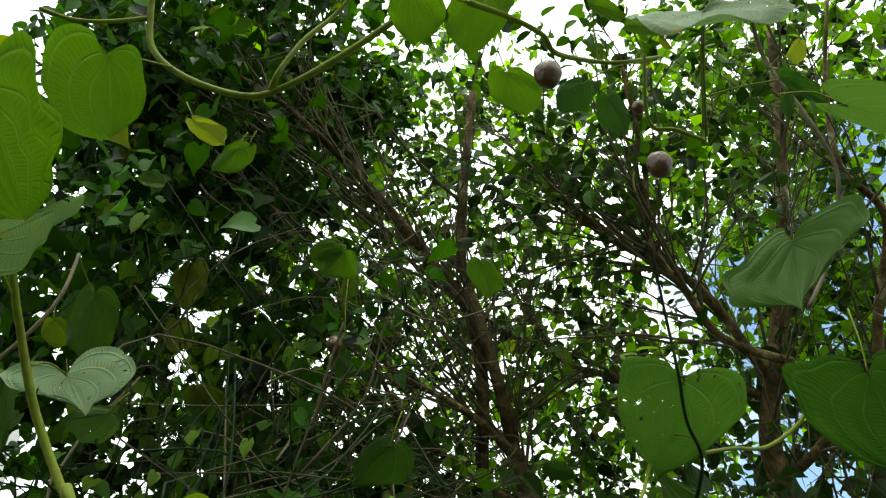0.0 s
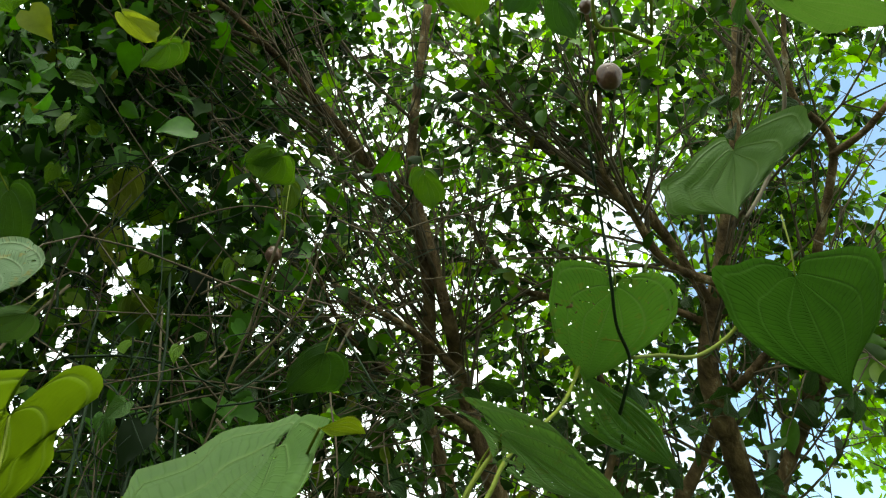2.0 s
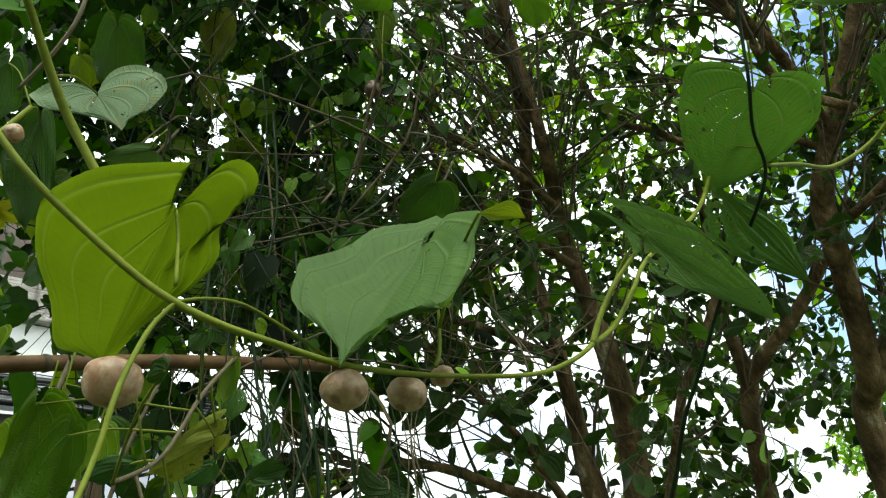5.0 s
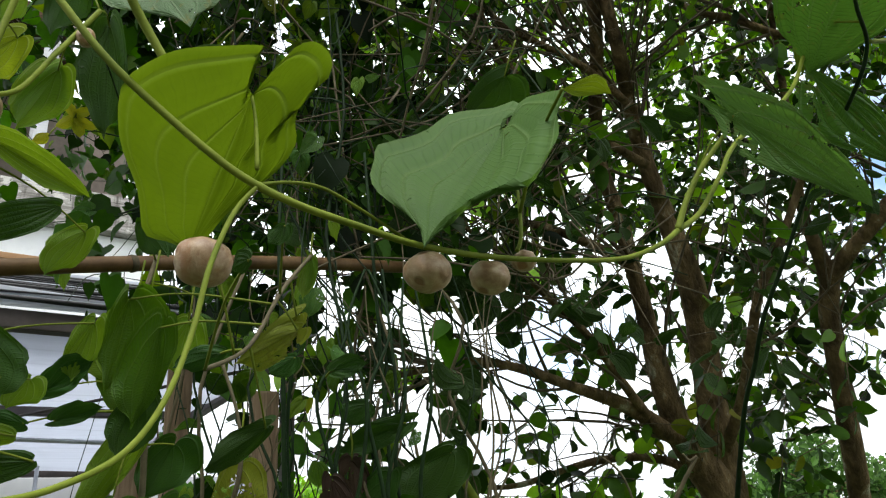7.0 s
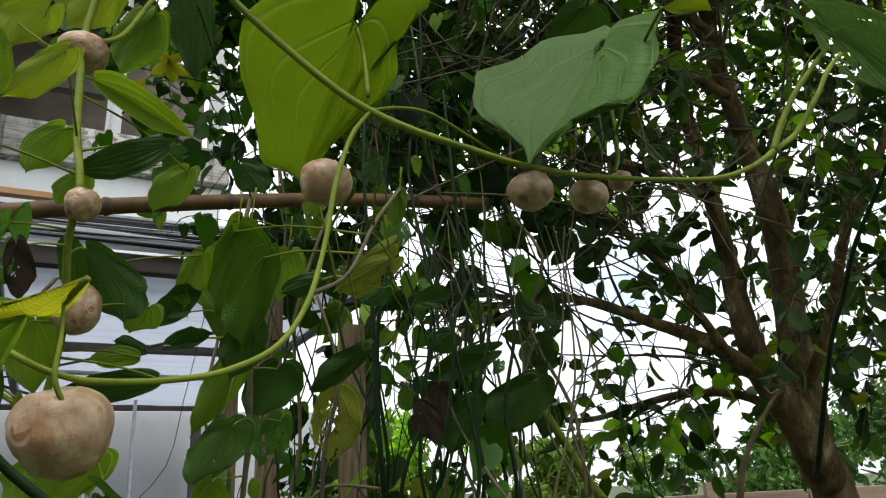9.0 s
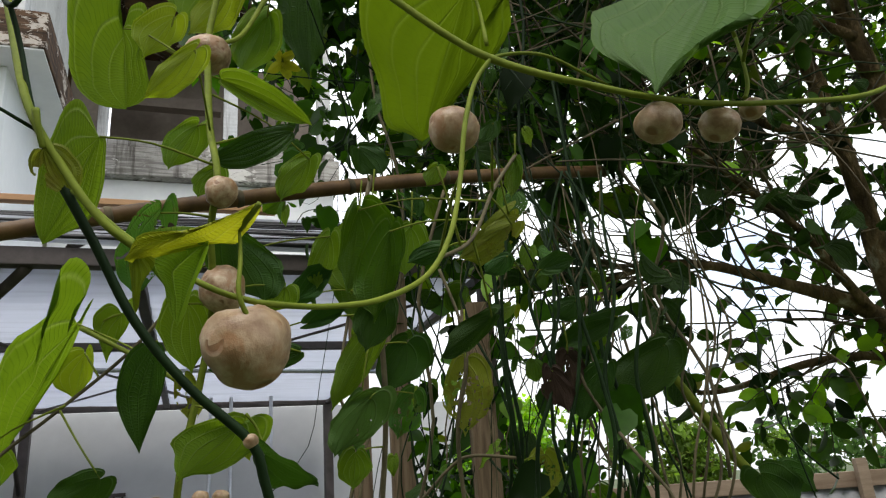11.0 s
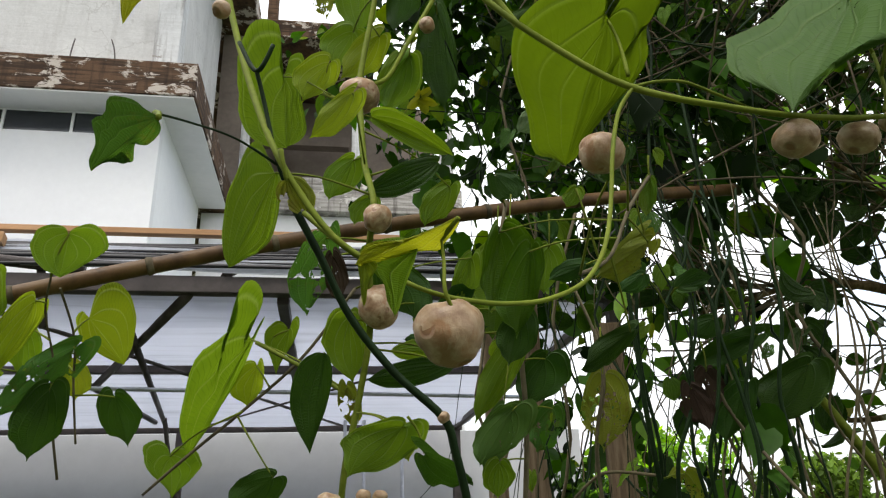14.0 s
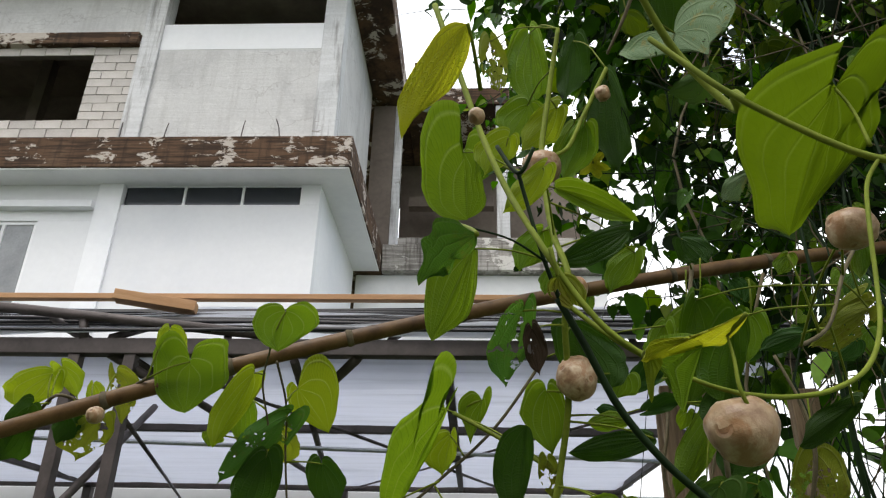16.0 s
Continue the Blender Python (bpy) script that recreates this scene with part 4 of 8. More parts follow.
def bulbil(parent, at, rx, rz, seed, flat=1.0, warts=7, skin="bulbil"):
    """A round aerial tuber: lumpy, dented at the stalk, with a few eyes."""
    bm = bmesh.new()
    bmesh.ops.create_icosphere(bm, subdivisions=4, radius=1.0)
    rng = random.Random(seed)
    off = Vector((seed * 3.7, seed * 1.3, 0))
    spots = [Vector((rng.gauss(0, 1), rng.gauss(0, 1), rng.gauss(0, 0.8))).normalized() for _ in range(warts)]
    for v in bm.verts:
        d = v.co.normalized()
        r = 1 + 0.09 * noise.noise(d * 1.3 + off) + 0.035 * noise.noise(d * 4 + off)
        r -= 0.20 * math.exp(-((1 - d.z) / 0.035))
        for s in spots:
            g = (d - s).length
            r += 0.045 * math.exp(-(g / 0.10) ** 2) - 0.06 * math.exp(-(g / 0.045) ** 2)
        taper = 1 + 0.07 * d.z
        v.co = Vector((d.x * rx * r * taper, d.y * rx * flat * r * taper, d.z * rz * r))
    ob = part("bulbil", bm, M[skin], parent, "round pale brown aerial tuber" if skin == "bulbil" else "round aerial tuber, skin coloured dark to look shaded", True)
    ob.location = at
    ob.rotation_euler = (rng.uniform(-0.25, 0.25), rng.uniform(-0.25, 0.25), rng.uniform(0, 6.28))
    return ob


def vine(label):
    ob = new("air_potato_vine")
    return tagged(ob, label, "vine", "climbing yam vines")


def stem(parent, points, look_name="stem", steps=6):
    return tube("stem", parent, points, M[look_name], steps, 10, 0.03)


# small leaves joined by the thousand
def leaf_cloud(name, parent, rows, material, kind="oval"):
    """rows: base, way to the tip, normal, length, width; each leaf is folded along its midrib and arched."""
    if kind == "oval":
        prof = [(0.10, 0.26, 0.03), (0.28, 0.44, 0.05), (0.52, 0.48, 0.03), (0.74, 0.36, -0.02), (0.90, 0.17, -0.08)]
    else:
        prof = [(-0.10, 0.20, 0.02), (0.03, 0.46, 0.04), (0.28, 0.52, 0.05), (0.56, 0.36, 0.0), (0.82, 0.12, -0.08)]
    n = len(rows)
    arr = np.array([[*b, *w, *nn, l, wd] for b, w, nn, l, wd in rows])
    base, way, nrm = arr[:, 0:3], arr[:, 3:6], arr[:, 6:9]
    ln, wd = arr[:, 9:10], arr[:, 10:11]
    side = np.cross(way, nrm)
    side /= np.maximum(np.linalg.norm(side, axis=1, keepdims=True), 1e-9)
    nrm = np.cross(side, way)
    pts = [base]
    for t, w, h in prof:
        pts.append(base + way * ln * t + side * wd * w + nrm * ln * (h + 0.05))
        pts.append(base + way * ln * max(t, 0.04) + nrm * ln * (h - 0.03))
        pts.append(base + way * ln * t - side * wd * w + nrm * ln * (h + 0.05))
    pts.append(base + way * ln - nrm * ln * 0.15)
    per = len(pts)
    verts = np.stack(pts, axis=1).reshape(-1, 3)
    f = [(0, 1, 2), (0, 2, 3)]
    for k in range(len(prof) - 1):
        a = 1 + 3 * k
        f += [(a, a + 3, a + 4, a + 1), (a + 1, a + 4, a + 5, a + 2)]
    a = 1 + 3 * (len(prof) - 1)
    f += [(a, per - 1, a + 1), (a + 1, per - 1, a + 2)]
    faces = []
    for i in range(n):
        o = i * per
        faces += [tuple(k + o for k in q) for q in f]
    me = bpy.data.meshes.new(name)
    me.from_pydata(verts.tolist(), [], faces)
    me.materials.append(material)
    me.shade_smooth()
    ob = new(name, me)
    ob.parent = parent
    return tagged(ob, kind="stuff")


def rand_dir(rng):
    while True:
        v = Vector((rng.uniform(-1, 1), rng.uniform(-1, 1), rng.uniform(-1, 1)))
        if 0.05 < v.length < 1:
            return v.normalized()


def spray(rng, at, way, length, n, size, leaves, twigs, hang=0.35, r=0.0028):
    """A leafy twig: a bent line with leaves set alternately along it."""
    bend = rand_dir(rng) * 0.3 + Vector((0, 0, -hang))
    mid = at + way * length * 0.5 + bend * length * 0.08
    end = at + way * length + bend * length * 0.35
    twigs.append([(*at, r), (*mid, r * 0.75), (*end, r * 0.4)])
    for k in range(n):
        t = (k + 0.6) / n
        p = at.lerp(mid, t * 2) if t < 0.5 else mid.lerp(end, t * 2 - 1)
        w = (way * 0.5 + rand_dir(rng) * 0.9 + Vector((0, 0, -hang))).normalized()
        nn = (Vector((0, 0, 1)) * 0.55 + rand_dir(rng)).normalized()
        s = size * rng.uniform(0.6, 1.25)
        leaves.append((p, w, nn, s, s * rng.uniform(0.5, 0.68)))


def limb_points(points, steps=5):
    return [Vector(q[:3]) for q in smooth_line(points, steps)], [q[3] for q in smooth_line(points, steps)]


def branch_out(rng, points, n, reach, up, twigs, tips, start=0.15, r=0.010, spread=1.0):
    """Side branches with one or two forks each, grown out of a limb; tips collects where leaves may sit."""
    line, rad = limb_points(points)
    for k in range(n):
        i = int((start + (1 - start) * rng.random()) * (len(line) - 1))
        at = line[i]
        ahead = (line[min(i + 1, len(line) - 1)] - line[max(i - 1, 0)]).normalized()
        way = (ahead * 0.9 + rand_dir(rng) * spread + Vector((0, 0, up))).normalized()
        ln = reach * rng.uniform(0.5, 1.2)
        r0 = min(r, rad[i] * 0.6) * rng.uniform(0.6, 1.1)
        p1 = at + way * ln * 0.35 + rand_dir(rng) * ln * 0.06
        w2 = (way + rand_dir(rng) * 0.35 + Vector((0, 0, up * 0.3))).normalized()
        p2 = p1 + w2 * ln * 0.35
        w3 = (w2 + rand_dir(rng) * 0.4).normalized()
        p3 = p2 + w3 * ln * 0.3
        twigs.append([(*at, r0), (*p1, r0 * 0.75), (*p2, r0 * 0.5), (*p3, r0 * 0.25)])
        tips += [(p2, w2), (p3, w3)]
        for q, wq in ((p1, way), (p2, w2), (p2, w2)):
            w4 = (wq * 0.6 + rand_dir(rng)).normalized()
            l4 = ln * rng.uniform(0.25, 0.5)
            e = q + w4 * l4
            twigs.append([(*q, r0 * 0.45), (*(q + w4 * l4 * 0.5 + rand_dir(rng) * l4 * 0.08), r0 * 0.32), (*e, r0 * 0.16)])
            tips.append((e, w4))


# ---- bamboo pole of the trellis ----
POLE = [(-1.770, 0.144, 1.771, 0.0165), (-1.588, 0.342, 1.861, 0.0165), (-1.410, 0.546, 1.947, 0.0165), (-1.235, 0.756, 2.027, 0.0165), (-1.064, 0.971, 2.102, 0.0165), (-0.896, 1.193, 2.172, 0.0165), (-0.731, 1.419, 2.238, 0.0165), (-0.569, 1.652, 2.298, 0.0165), (-0.410, 1.890, 2.353, 0.0165)]


def bamboo_pole():
    top = tagged(new("bamboo_pole"), "slender brown bamboo pole with dark joints, laid across the trellis", "pole")
    tube("culm", top, POLE, M["bamboo"], 8, 14, 0.01)
    line, _ = limb_points(POLE, 8)
    gap, last = 0.0, line[0]
    for i in range(1, len(line) - 1):
        gap += (line[i] - last).length
        last = line[i]
        if gap > 0.24:
            gap = 0.0
            w = (line[i + 1] - line[i]).normalized()
            a = line[i]
            tube("joint", top, [(*(a - w * 0.006), 0.0168), (*(a - w * 0.003), 0.0190), (*(a + w * 0.003), 0.0182), (*(a + w * 0.008), 0.0168)], M["twig"], 2, 14)
    return top


bamboo_pole()


# ---- posts of the trellis ----
def trellis_post(x, y, r, top):
    ob = tagged(new("trellis_post"), "weathered upright timber post with vines climbing it", "post", "trellis posts")
    part("post", box_bm(bmesh.new(), -r, r, -r * 0.8, r * 0.8, -0.03, top, 0.006), M["wood"], ob)
    ob.location = (x, y, 0)
    ob.rotation_euler = (0, 0, 0.6)


trellis_post(-1.30, 1.98, 0.030, 2.15)
trellis_post(-1.14, 1.95, 0.034, 2.20)
trellis_post(-0.86, 1.92, 0.036, 2.05)
trellis_post(-1.62, 2.5, 0.032, 2.2)


# ---- trees ----
def limb(tree, points):
    line = tube("limb" if points[0][2] > 0.5 else "trunk", tree, points, M["bark"], 6, 14, 0.05)
    return points


SMALL = []
for i in range(6):
    w = 0.27 + 0.02 * i
    SMALL.append(leaf_mesh(Vector((0, 1, 0)), Vector((-w, 0, 0.03 * i)), Vector((w, 0, 0.05)), "glossy", 0.10 + 0.03 * i, 0.08 + 0.04 * i, "oval", 300 + i)[0])


def single_leaves(tree, rng, rows):
    """The leaves nearest the garden, one by one."""
    for p, way, nrm, ln, wd in rows:
        x = way.cross(nrm).normalized()
        z = x.cross(way)
        ob = new("leaf", SMALL[rng.randrange(6)])
        ob.parent = tree
        ob.matrix_local = Matrix((x * wd / 0.6, way * ln, z * ln)).transposed().to_4x4()
        ob.location = p


def crown(tree, rng, limbs, boxes, size, light=0.12, hang=0.35, keep=0.5, near=(3.1, 3.2)):
    """Leafy sprays on the grown side branches, and more of them filling the crown's room."""
    twigs, tips, leaves, pale = [], [], [], []
    for pts, n, reach, up, r in limbs:
        branch_out(rng, pts, n, reach, up, twigs, tips, 0.2, r)
    for at, way in tips:
        if rng.random() < keep:
            low = at.z < 3.0
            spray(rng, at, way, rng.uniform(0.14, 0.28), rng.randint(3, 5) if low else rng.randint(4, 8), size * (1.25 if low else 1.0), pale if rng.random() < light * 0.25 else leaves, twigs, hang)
    for (c, e, n) in boxes:
        c, e = Vector(c), Vector(e)
        for _ in range(n):
            d = rand_dir(rng) * (rng.random() ** 0.45)
            at = c + Vector((d.x * e.x, d.y * e.y, d.z * e.z))
            way = (rand_dir(rng) + Vector((0, 0, 0.1))).normalized()
            low = at.z < 3.0
            # high boxes often take the sunlit copy, low ones rarely: top light by colour
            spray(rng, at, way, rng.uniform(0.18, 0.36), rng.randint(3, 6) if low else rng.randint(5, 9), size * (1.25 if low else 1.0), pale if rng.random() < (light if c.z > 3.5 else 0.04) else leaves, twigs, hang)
    many_tubes("twig_mass", tree, twigs, M["twig"], 2, 5)
    singles = [r for r in leaves if r[0].z < near[0] and r[0].y < near[1]][:290]
    single_leaves(tree, rng, singles)
    chosen = {id(r) for r in singles}
    leaves = [r for r in leaves if id(r) not in chosen]
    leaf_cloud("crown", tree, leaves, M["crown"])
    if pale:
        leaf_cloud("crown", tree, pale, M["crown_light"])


tree_main = tagged(new("fruit_tree"), "leaning forked tree with brown lichened bark and dark glossy leaves", "tree", "garden trees")
tree_right = tagged(new("fruit_tree"), "slim forked tree with mottled brown bark and dense small leaves", "tree", "garden trees")
trunk_a = limb(tree_main, [(0.882, 3.492, -0.050, 0.1230), (0.632, 3.392, 1.373, 0.0861), (0.565, 3.298, 1.591, 0.0828), (0.503, 3.220, 1.765, 0.0762), (0.390, 3.120, 1.964, 0.0563), (0.337, 3.023, 2.202, 0.0464), (0.304, 2.909, 2.503, 0.0344), (0.267, 2.837, 2.837, 0.0322), (0.222, 2.774, 3.138, 0.0297), (0.272, 2.461, 3.498, 0.0276), (0.256, 2.332, 3.803, 0.0280)])
trunk_b = limb(tree_main, [(0.558, 3.318, 1.591, 0.0734), (0.554, 3.266, 1.832, 0.0674), (0.545, 3.209, 2.147, 0.0617), (0.543, 3.092, 2.479, 0.0583), (0.507, 3.005, 2.703, 0.0514), (0.450, 2.911, 2.927, 0.0386), (0.390, 2.793, 3.218, 0.0327), (0.341, 2.465, 3.400, 0.0271), (0.286, 2.310, 3.745, 0.0238), (0.246, 2.180, 3.955, 0.0221), (0.296, 2.008, 4.239, 0.0209), (0.399, 1.765, 4.642, 0.0189)])
limb_left = limb(tree_main, [(0.260, 2.339, 3.792, 0.0331), (0.091, 2.165, 3.970, 0.0286), (-0.045, 1.971, 4.086, 0.0237), (-0.213, 1.770, 4.214, 0.0172), (-0.449, 1.547, 4.371, 0.0110), (-0.641, 1.394, 4.419, 0.0071)])
limb_low = limb(tree_main, [(0.375, 3.099, 1.951, 0.0360), (0.184, 2.916, 2.073, 0.0296), (-0.014, 2.730, 2.135, 0.0207), (-0.198, 2.551, 2.188, 0.0162), (-0.355, 2.396, 2.193, 0.0120), (-0.508, 2.263, 2.141, 0.0081), (-0.629, 2.138, 2.090, 0.0044)])
limb_mid = limb(tree_main, [(0.283, 3.022, 2.004, 0.0215), (0.169, 2.777, 2.145, 0.0157), (0.068, 2.592, 2.282, 0.0136), (-0.049, 2.416, 2.380, 0.0116), (-0.156, 2.246, 2.469, 0.0083), (-0.273, 2.080, 2.539, 0.0053)])
limb_up = limb(tree_main, [(0.314, 2.923, 2.628, 0.0240), (0.142, 2.698, 2.664, 0.0195), (-0.016, 2.535, 2.693, 0.0157), (-0.184, 2.377, 2.698, 0.0121), (-0.335, 2.213, 2.736, 0.0073)])
limb_right = limb(tree_main, [(0.556, 3.184, 1.912, 0.0247), (0.622, 3.041, 2.061, 0.0217), (0.667, 2.882, 2.240, 0.0199), (0.706, 2.726, 2.404, 0.0181), (0.820, 2.693, 2.590, 0.0161), (0.939, 2.648, 2.814, 0.0141)])
limb_far = limb(tree_main, [(0.555, 3.319, 1.679, 0.0228), (0.359, 3.356, 1.891, 0.0192), (0.064, 3.370, 1.929, 0.0173), (-0.281, 3.302, 1.852, 0.0124), (-0.425, 3.263, 1.847, 0.0099)])
trunk_c = limb(tree_right, [(1.282, 3.847, -0.050, 0.0864), (1.182, 3.747, 1.519, 0.0482), (1.153, 3.615, 1.820, 0.0464), (1.138, 3.466, 2.167, 0.0428), (1.129, 3.348, 2.444, 0.0428), (1.146, 3.283, 2.604, 0.0392), (1.082, 3.173, 2.839, 0.0232), (1.067, 3.073, 3.070, 0.0196), (1.065, 2.937, 3.393, 0.0161), (1.055, 2.789, 3.739, 0.0107)])
limb_c = limb(tree_right, [(1.145, 3.293, 2.581, 0.0396), (1.224, 3.213, 2.673, 0.0341), (1.355, 3.130, 2.790, 0.0312), (1.517, 3.018, 2.989, 0.0260), (1.669, 2.885, 3.235, 0.0186)])
trunk_d = limb(tree_right, [(1.656, 3.338, -0.050, 0.1170), (1.556, 3.238, 2.117, 0.0615), (1.541, 3.017, 2.477, 0.0544), (1.486, 2.816, 2.802, 0.0489), (1.425, 2.639, 3.088, 0.0452), (1.481, 2.509, 3.302, 0.0399), (1.575, 2.372, 3.533, 0.0362), (1.639, 2.256, 3.726, 0.0326), (1.713, 2.104, 3.979, 0.0271), (1.785, 1.915, 4.292, 0.0218), (1.851, 1.652, 4.725, 0.0145)])
limb_d = limb(tree_right, [(1.547, 3.042, 2.437, 0.0348), (1.654, 2.835, 2.686, 0.0308), (1.795, 2.660, 2.883, 0.0253), (1.948, 2.417, 3.099, 0.0179)])
limb_e = limb(tree_right, [(1.475, 2.533, 3.263, 0.0186), (1.282, 2.558, 3.402, 0.0154), (1.092, 2.659, 3.418, 0.0158), (0.834, 2.661, 3.589, 0.0143), (0.683, 2.698, 3.711, 0.0126), (0.545, 2.635, 3.997, 0.0086)])
limb_f = limb(tree_right, [(1.495, 2.499, 3.321, 0.0217), (1.271, 2.269, 3.682, 0.0197), (1.059, 2.175, 3.822, 0.0178), (0.867, 2.096, 3.940, 0.0158), (0.707, 1.983, 4.115, 0.0158), (0.536, 1.819, 4.371, 0.0099)])
limb_g = limb(tree_right, [(1.529, 2.351, 3.328, 0.0186), (1.262, 2.270, 3.421, 0.0186), (1.124, 2.114, 3.583, 0.0167), (1.006, 1.975, 3.727, 0.0130), (1.018, 1.744, 3.956, 0.0111), (0.969, 1.459, 4.241, 0.0074)])
limb_h = limb(tree_right, [(1.395, 2.709, 2.971, 0.0209), (1.469, 2.485, 2.958, 0.0195), (1.582, 2.334, 3.021, 0.0167), (1.692, 2.230, 3.005, 0.0121)])
limb_i = limb(tree_right, [(1.751, 2.677, 2.828, 0.0260), (1.806, 2.428, 3.087, 0.0222), (1.838, 2.168, 3.349, 0.0192), (1.905, 1.870, 3.620, 0.0162), (1.735, 1.702, 3.764, 0.0123), (1.729, 1.496, 4.012, 0.0097), (1.791, 1.269, 4.276, 0.0062)])
limb_j = limb(tree_right, [(1.897, 1.891, 3.595, 0.0157), (1.992, 1.749, 3.597, 0.0130), (2.122, 1.532, 3.684, 0.0084)])
limb_k = limb(tree_main, [(0.387, 2.654, 3.214, 0.0180), (0.182, 2.432, 3.323, 0.0139), (-0.074, 2.237, 3.408, 0.0112), (-0.230, 2.076, 3.521, 0.0088), (-0.405, 1.934, 3.615, 0.0054)])
limb_l = limb(tree_main, [(0.401, 2.725, 2.993, 0.0186), (0.119, 2.494, 3.119, 0.0146), (-0.060, 2.280, 3.216, 0.0108), (-0.144, 2.099, 3.343, 0.0074), (-0.151, 1.954, 3.423, 0.0042)])

crown(tree_main, random.Random(11),
      [(limb_low, 8, 0.5, 0.1, 0.008), (limb_mid, 8, 0.5, 0.2, 0.007), (limb_up, 7, 0.5, 0.2, 0.007), (limb_right, 14, 0.5, 0.2, 0.007),
       (limb_far, 7, 0.45, 0.0, 0.006), (limb_left, 14, 0.8, 0.2, 0.008), (trunk_a, 10, 0.8, 0.4, 0.010), (trunk_b, 20, 0.9, 0.4, 0.010)],
      [((0.2, 3.7, 4.9), (1.6, 0.7, 0.9), 440), ((-0.3, 4.1, 3.7), (1.2, 0.6, 0.7), 125), ((0.9, 4.4, 3.0), (1.0, 0.5, 0.5), 45), ((0.3, 2.8, 6.0), (2.2, 0.8, 0.6), 280), ((0.2, 2.6, 5.0), (1.0, 0.4, 0.4), 70), ((0.25, 2.6, 5.9), (0.7, 0.4, 0.5), 80), ((0.7, 4.2, 4.1), (0.9, 0.4, 0.6), 125), ((0.85, 4.2, 3.5), (0.5, 0.35, 0.45), 45),
       ((0.25, 3.4, 3.3), (0.5, 0.25, 0.35), 22), ((-0.15, 2.45, 3.0), (0.35, 0.25, 0.4), 34), ((0.7, 3.4, 3.9), (0.6, 0.3, 0.4), 20),
       ((0.05, 3.05, 2.15), (0.6, 0.25, 0.30), 9), ((-0.2, 3.1, 2.0), (0.45, 0.25, 0.4), 5), ((0.65, 3.3, 2.1), (0.4, 0.25, 0.3), 8),
       ((0.84, 3.55, 2.9), (0.40, 0.25, 0.45), 34), ((0.42, 3.5, 3.2), (0.35, 0.25, 0.3), 16), ((0.68, 3.49, 2.09), (0.5, 0.3, 0.35), 28), ((0.88, 3.65, 2.42), (0.35, 0.25, 0.3), 18), ((0.39, 3.77, 1.77), (0.5, 0.3, 0.25), 22), ((-0.1, 3.15, 2.05), (0.35, 0.25, 0.3), 6), ((0.0, 3.3, 1.72), (0.4, 0.25, 0.2), 11)],
      0.076, 0.52, 0.35, 0.45)
crown(tree_right, random.Random(12),
      [(trunk_c, 14, 0.6, 0.2, 0.008), (limb_c, 14, 0.6, 0.2, 0.008), (trunk_d, 20, 0.9, 0.3, 0.010), (limb_d, 14, 0.7, 0.3, 0.009),
       (limb_e, 26, 0.8, 0.3, 0.008), (limb_f, 26, 0.8, 0.3, 0.008), (limb_g, 26, 0.8, 0.4, 0.008), (limb_h, 12, 0.6, 0.2, 0.007)],
      [((1.7, 4.1, 4.3), (1.3, 0.6, 0.9), 330), ((2.0, 3.4, 5.6), (1.5, 0.9, 0.7), 280), ((2.2, 4.6, 3.0), (1.0, 0.5, 0.7), 130), ((2.4, 4.2, 2.0), (0.8, 0.4, 0.4), 70),
       ((2.5, 2.7, 5.0), (0.8, 0.7, 0.9), 310), ((2.7, 3.3, 3.7), (0.7, 0.6, 0.8), 200), ((1.3, 2.7, 5.3), (0.9, 0.5, 0.7), 80), ((2.2, 2.0, 5.2), (0.8, 0.5, 0.8), 230), ((2.2, 2.9, 3.9), (0.6, 0.4, 0.6), 190), ((1.35, 4.1, 2.9), (0.65, 0.4, 0.65), 75), ((1.1, 4.3, 2.3), (0.5, 0.3, 0.35), 12)],
      0.076, 0.55, 0.35, 0.5, (4.2, 2.9))


def parallel_shoots(tree, rng, points, n):
    """Long straight shoots that leave a limb low down and run up beside it, spreading slowly."""
    twigs = []
    line, _ = limb_points(points)
    last = line[-1]
    ahead = (last - line[len(line) // 2]).normalized()
    for k in range(n):
        at = line[int(rng.uniform(0.0, 0.6) * (len(line) - 1))]
        end = last + ahead * rng.uniform(-0.5, 0.4) + Vector((rng.uniform(-0.42, 0.5), rng.uniform(-0.2, 0.2), rng.uniform(-0.35, 0.3)))
        r = rng.uniform(0.003, 0.0085)
        way = end - at
        b, c = at + way * 0.35 + rand_dir(rng) * 0.05 - Vector((0, 0, 0.04)), at + way * 0.7 + rand_dir(rng) * 0.05
        twigs.append([(*at, r), (*b, r * 0.85), (*c, r * 0.6), (*end, r * 0.3)])
        if rng.random() < 0.7:
            w = (way.normalized() + rand_dir(rng) * 0.5).normalized() * rng.uniform(0.25, 0.6)
            twigs.append([(*c, r * 0.5), (*(c + w * 0.5 + rand_dir(rng) * 0.02), r * 0.35), (*(c + w), r * 0.2)])
    many_tubes("bare_shoot_mass", tree, twigs, M["twig"], 3, 5)


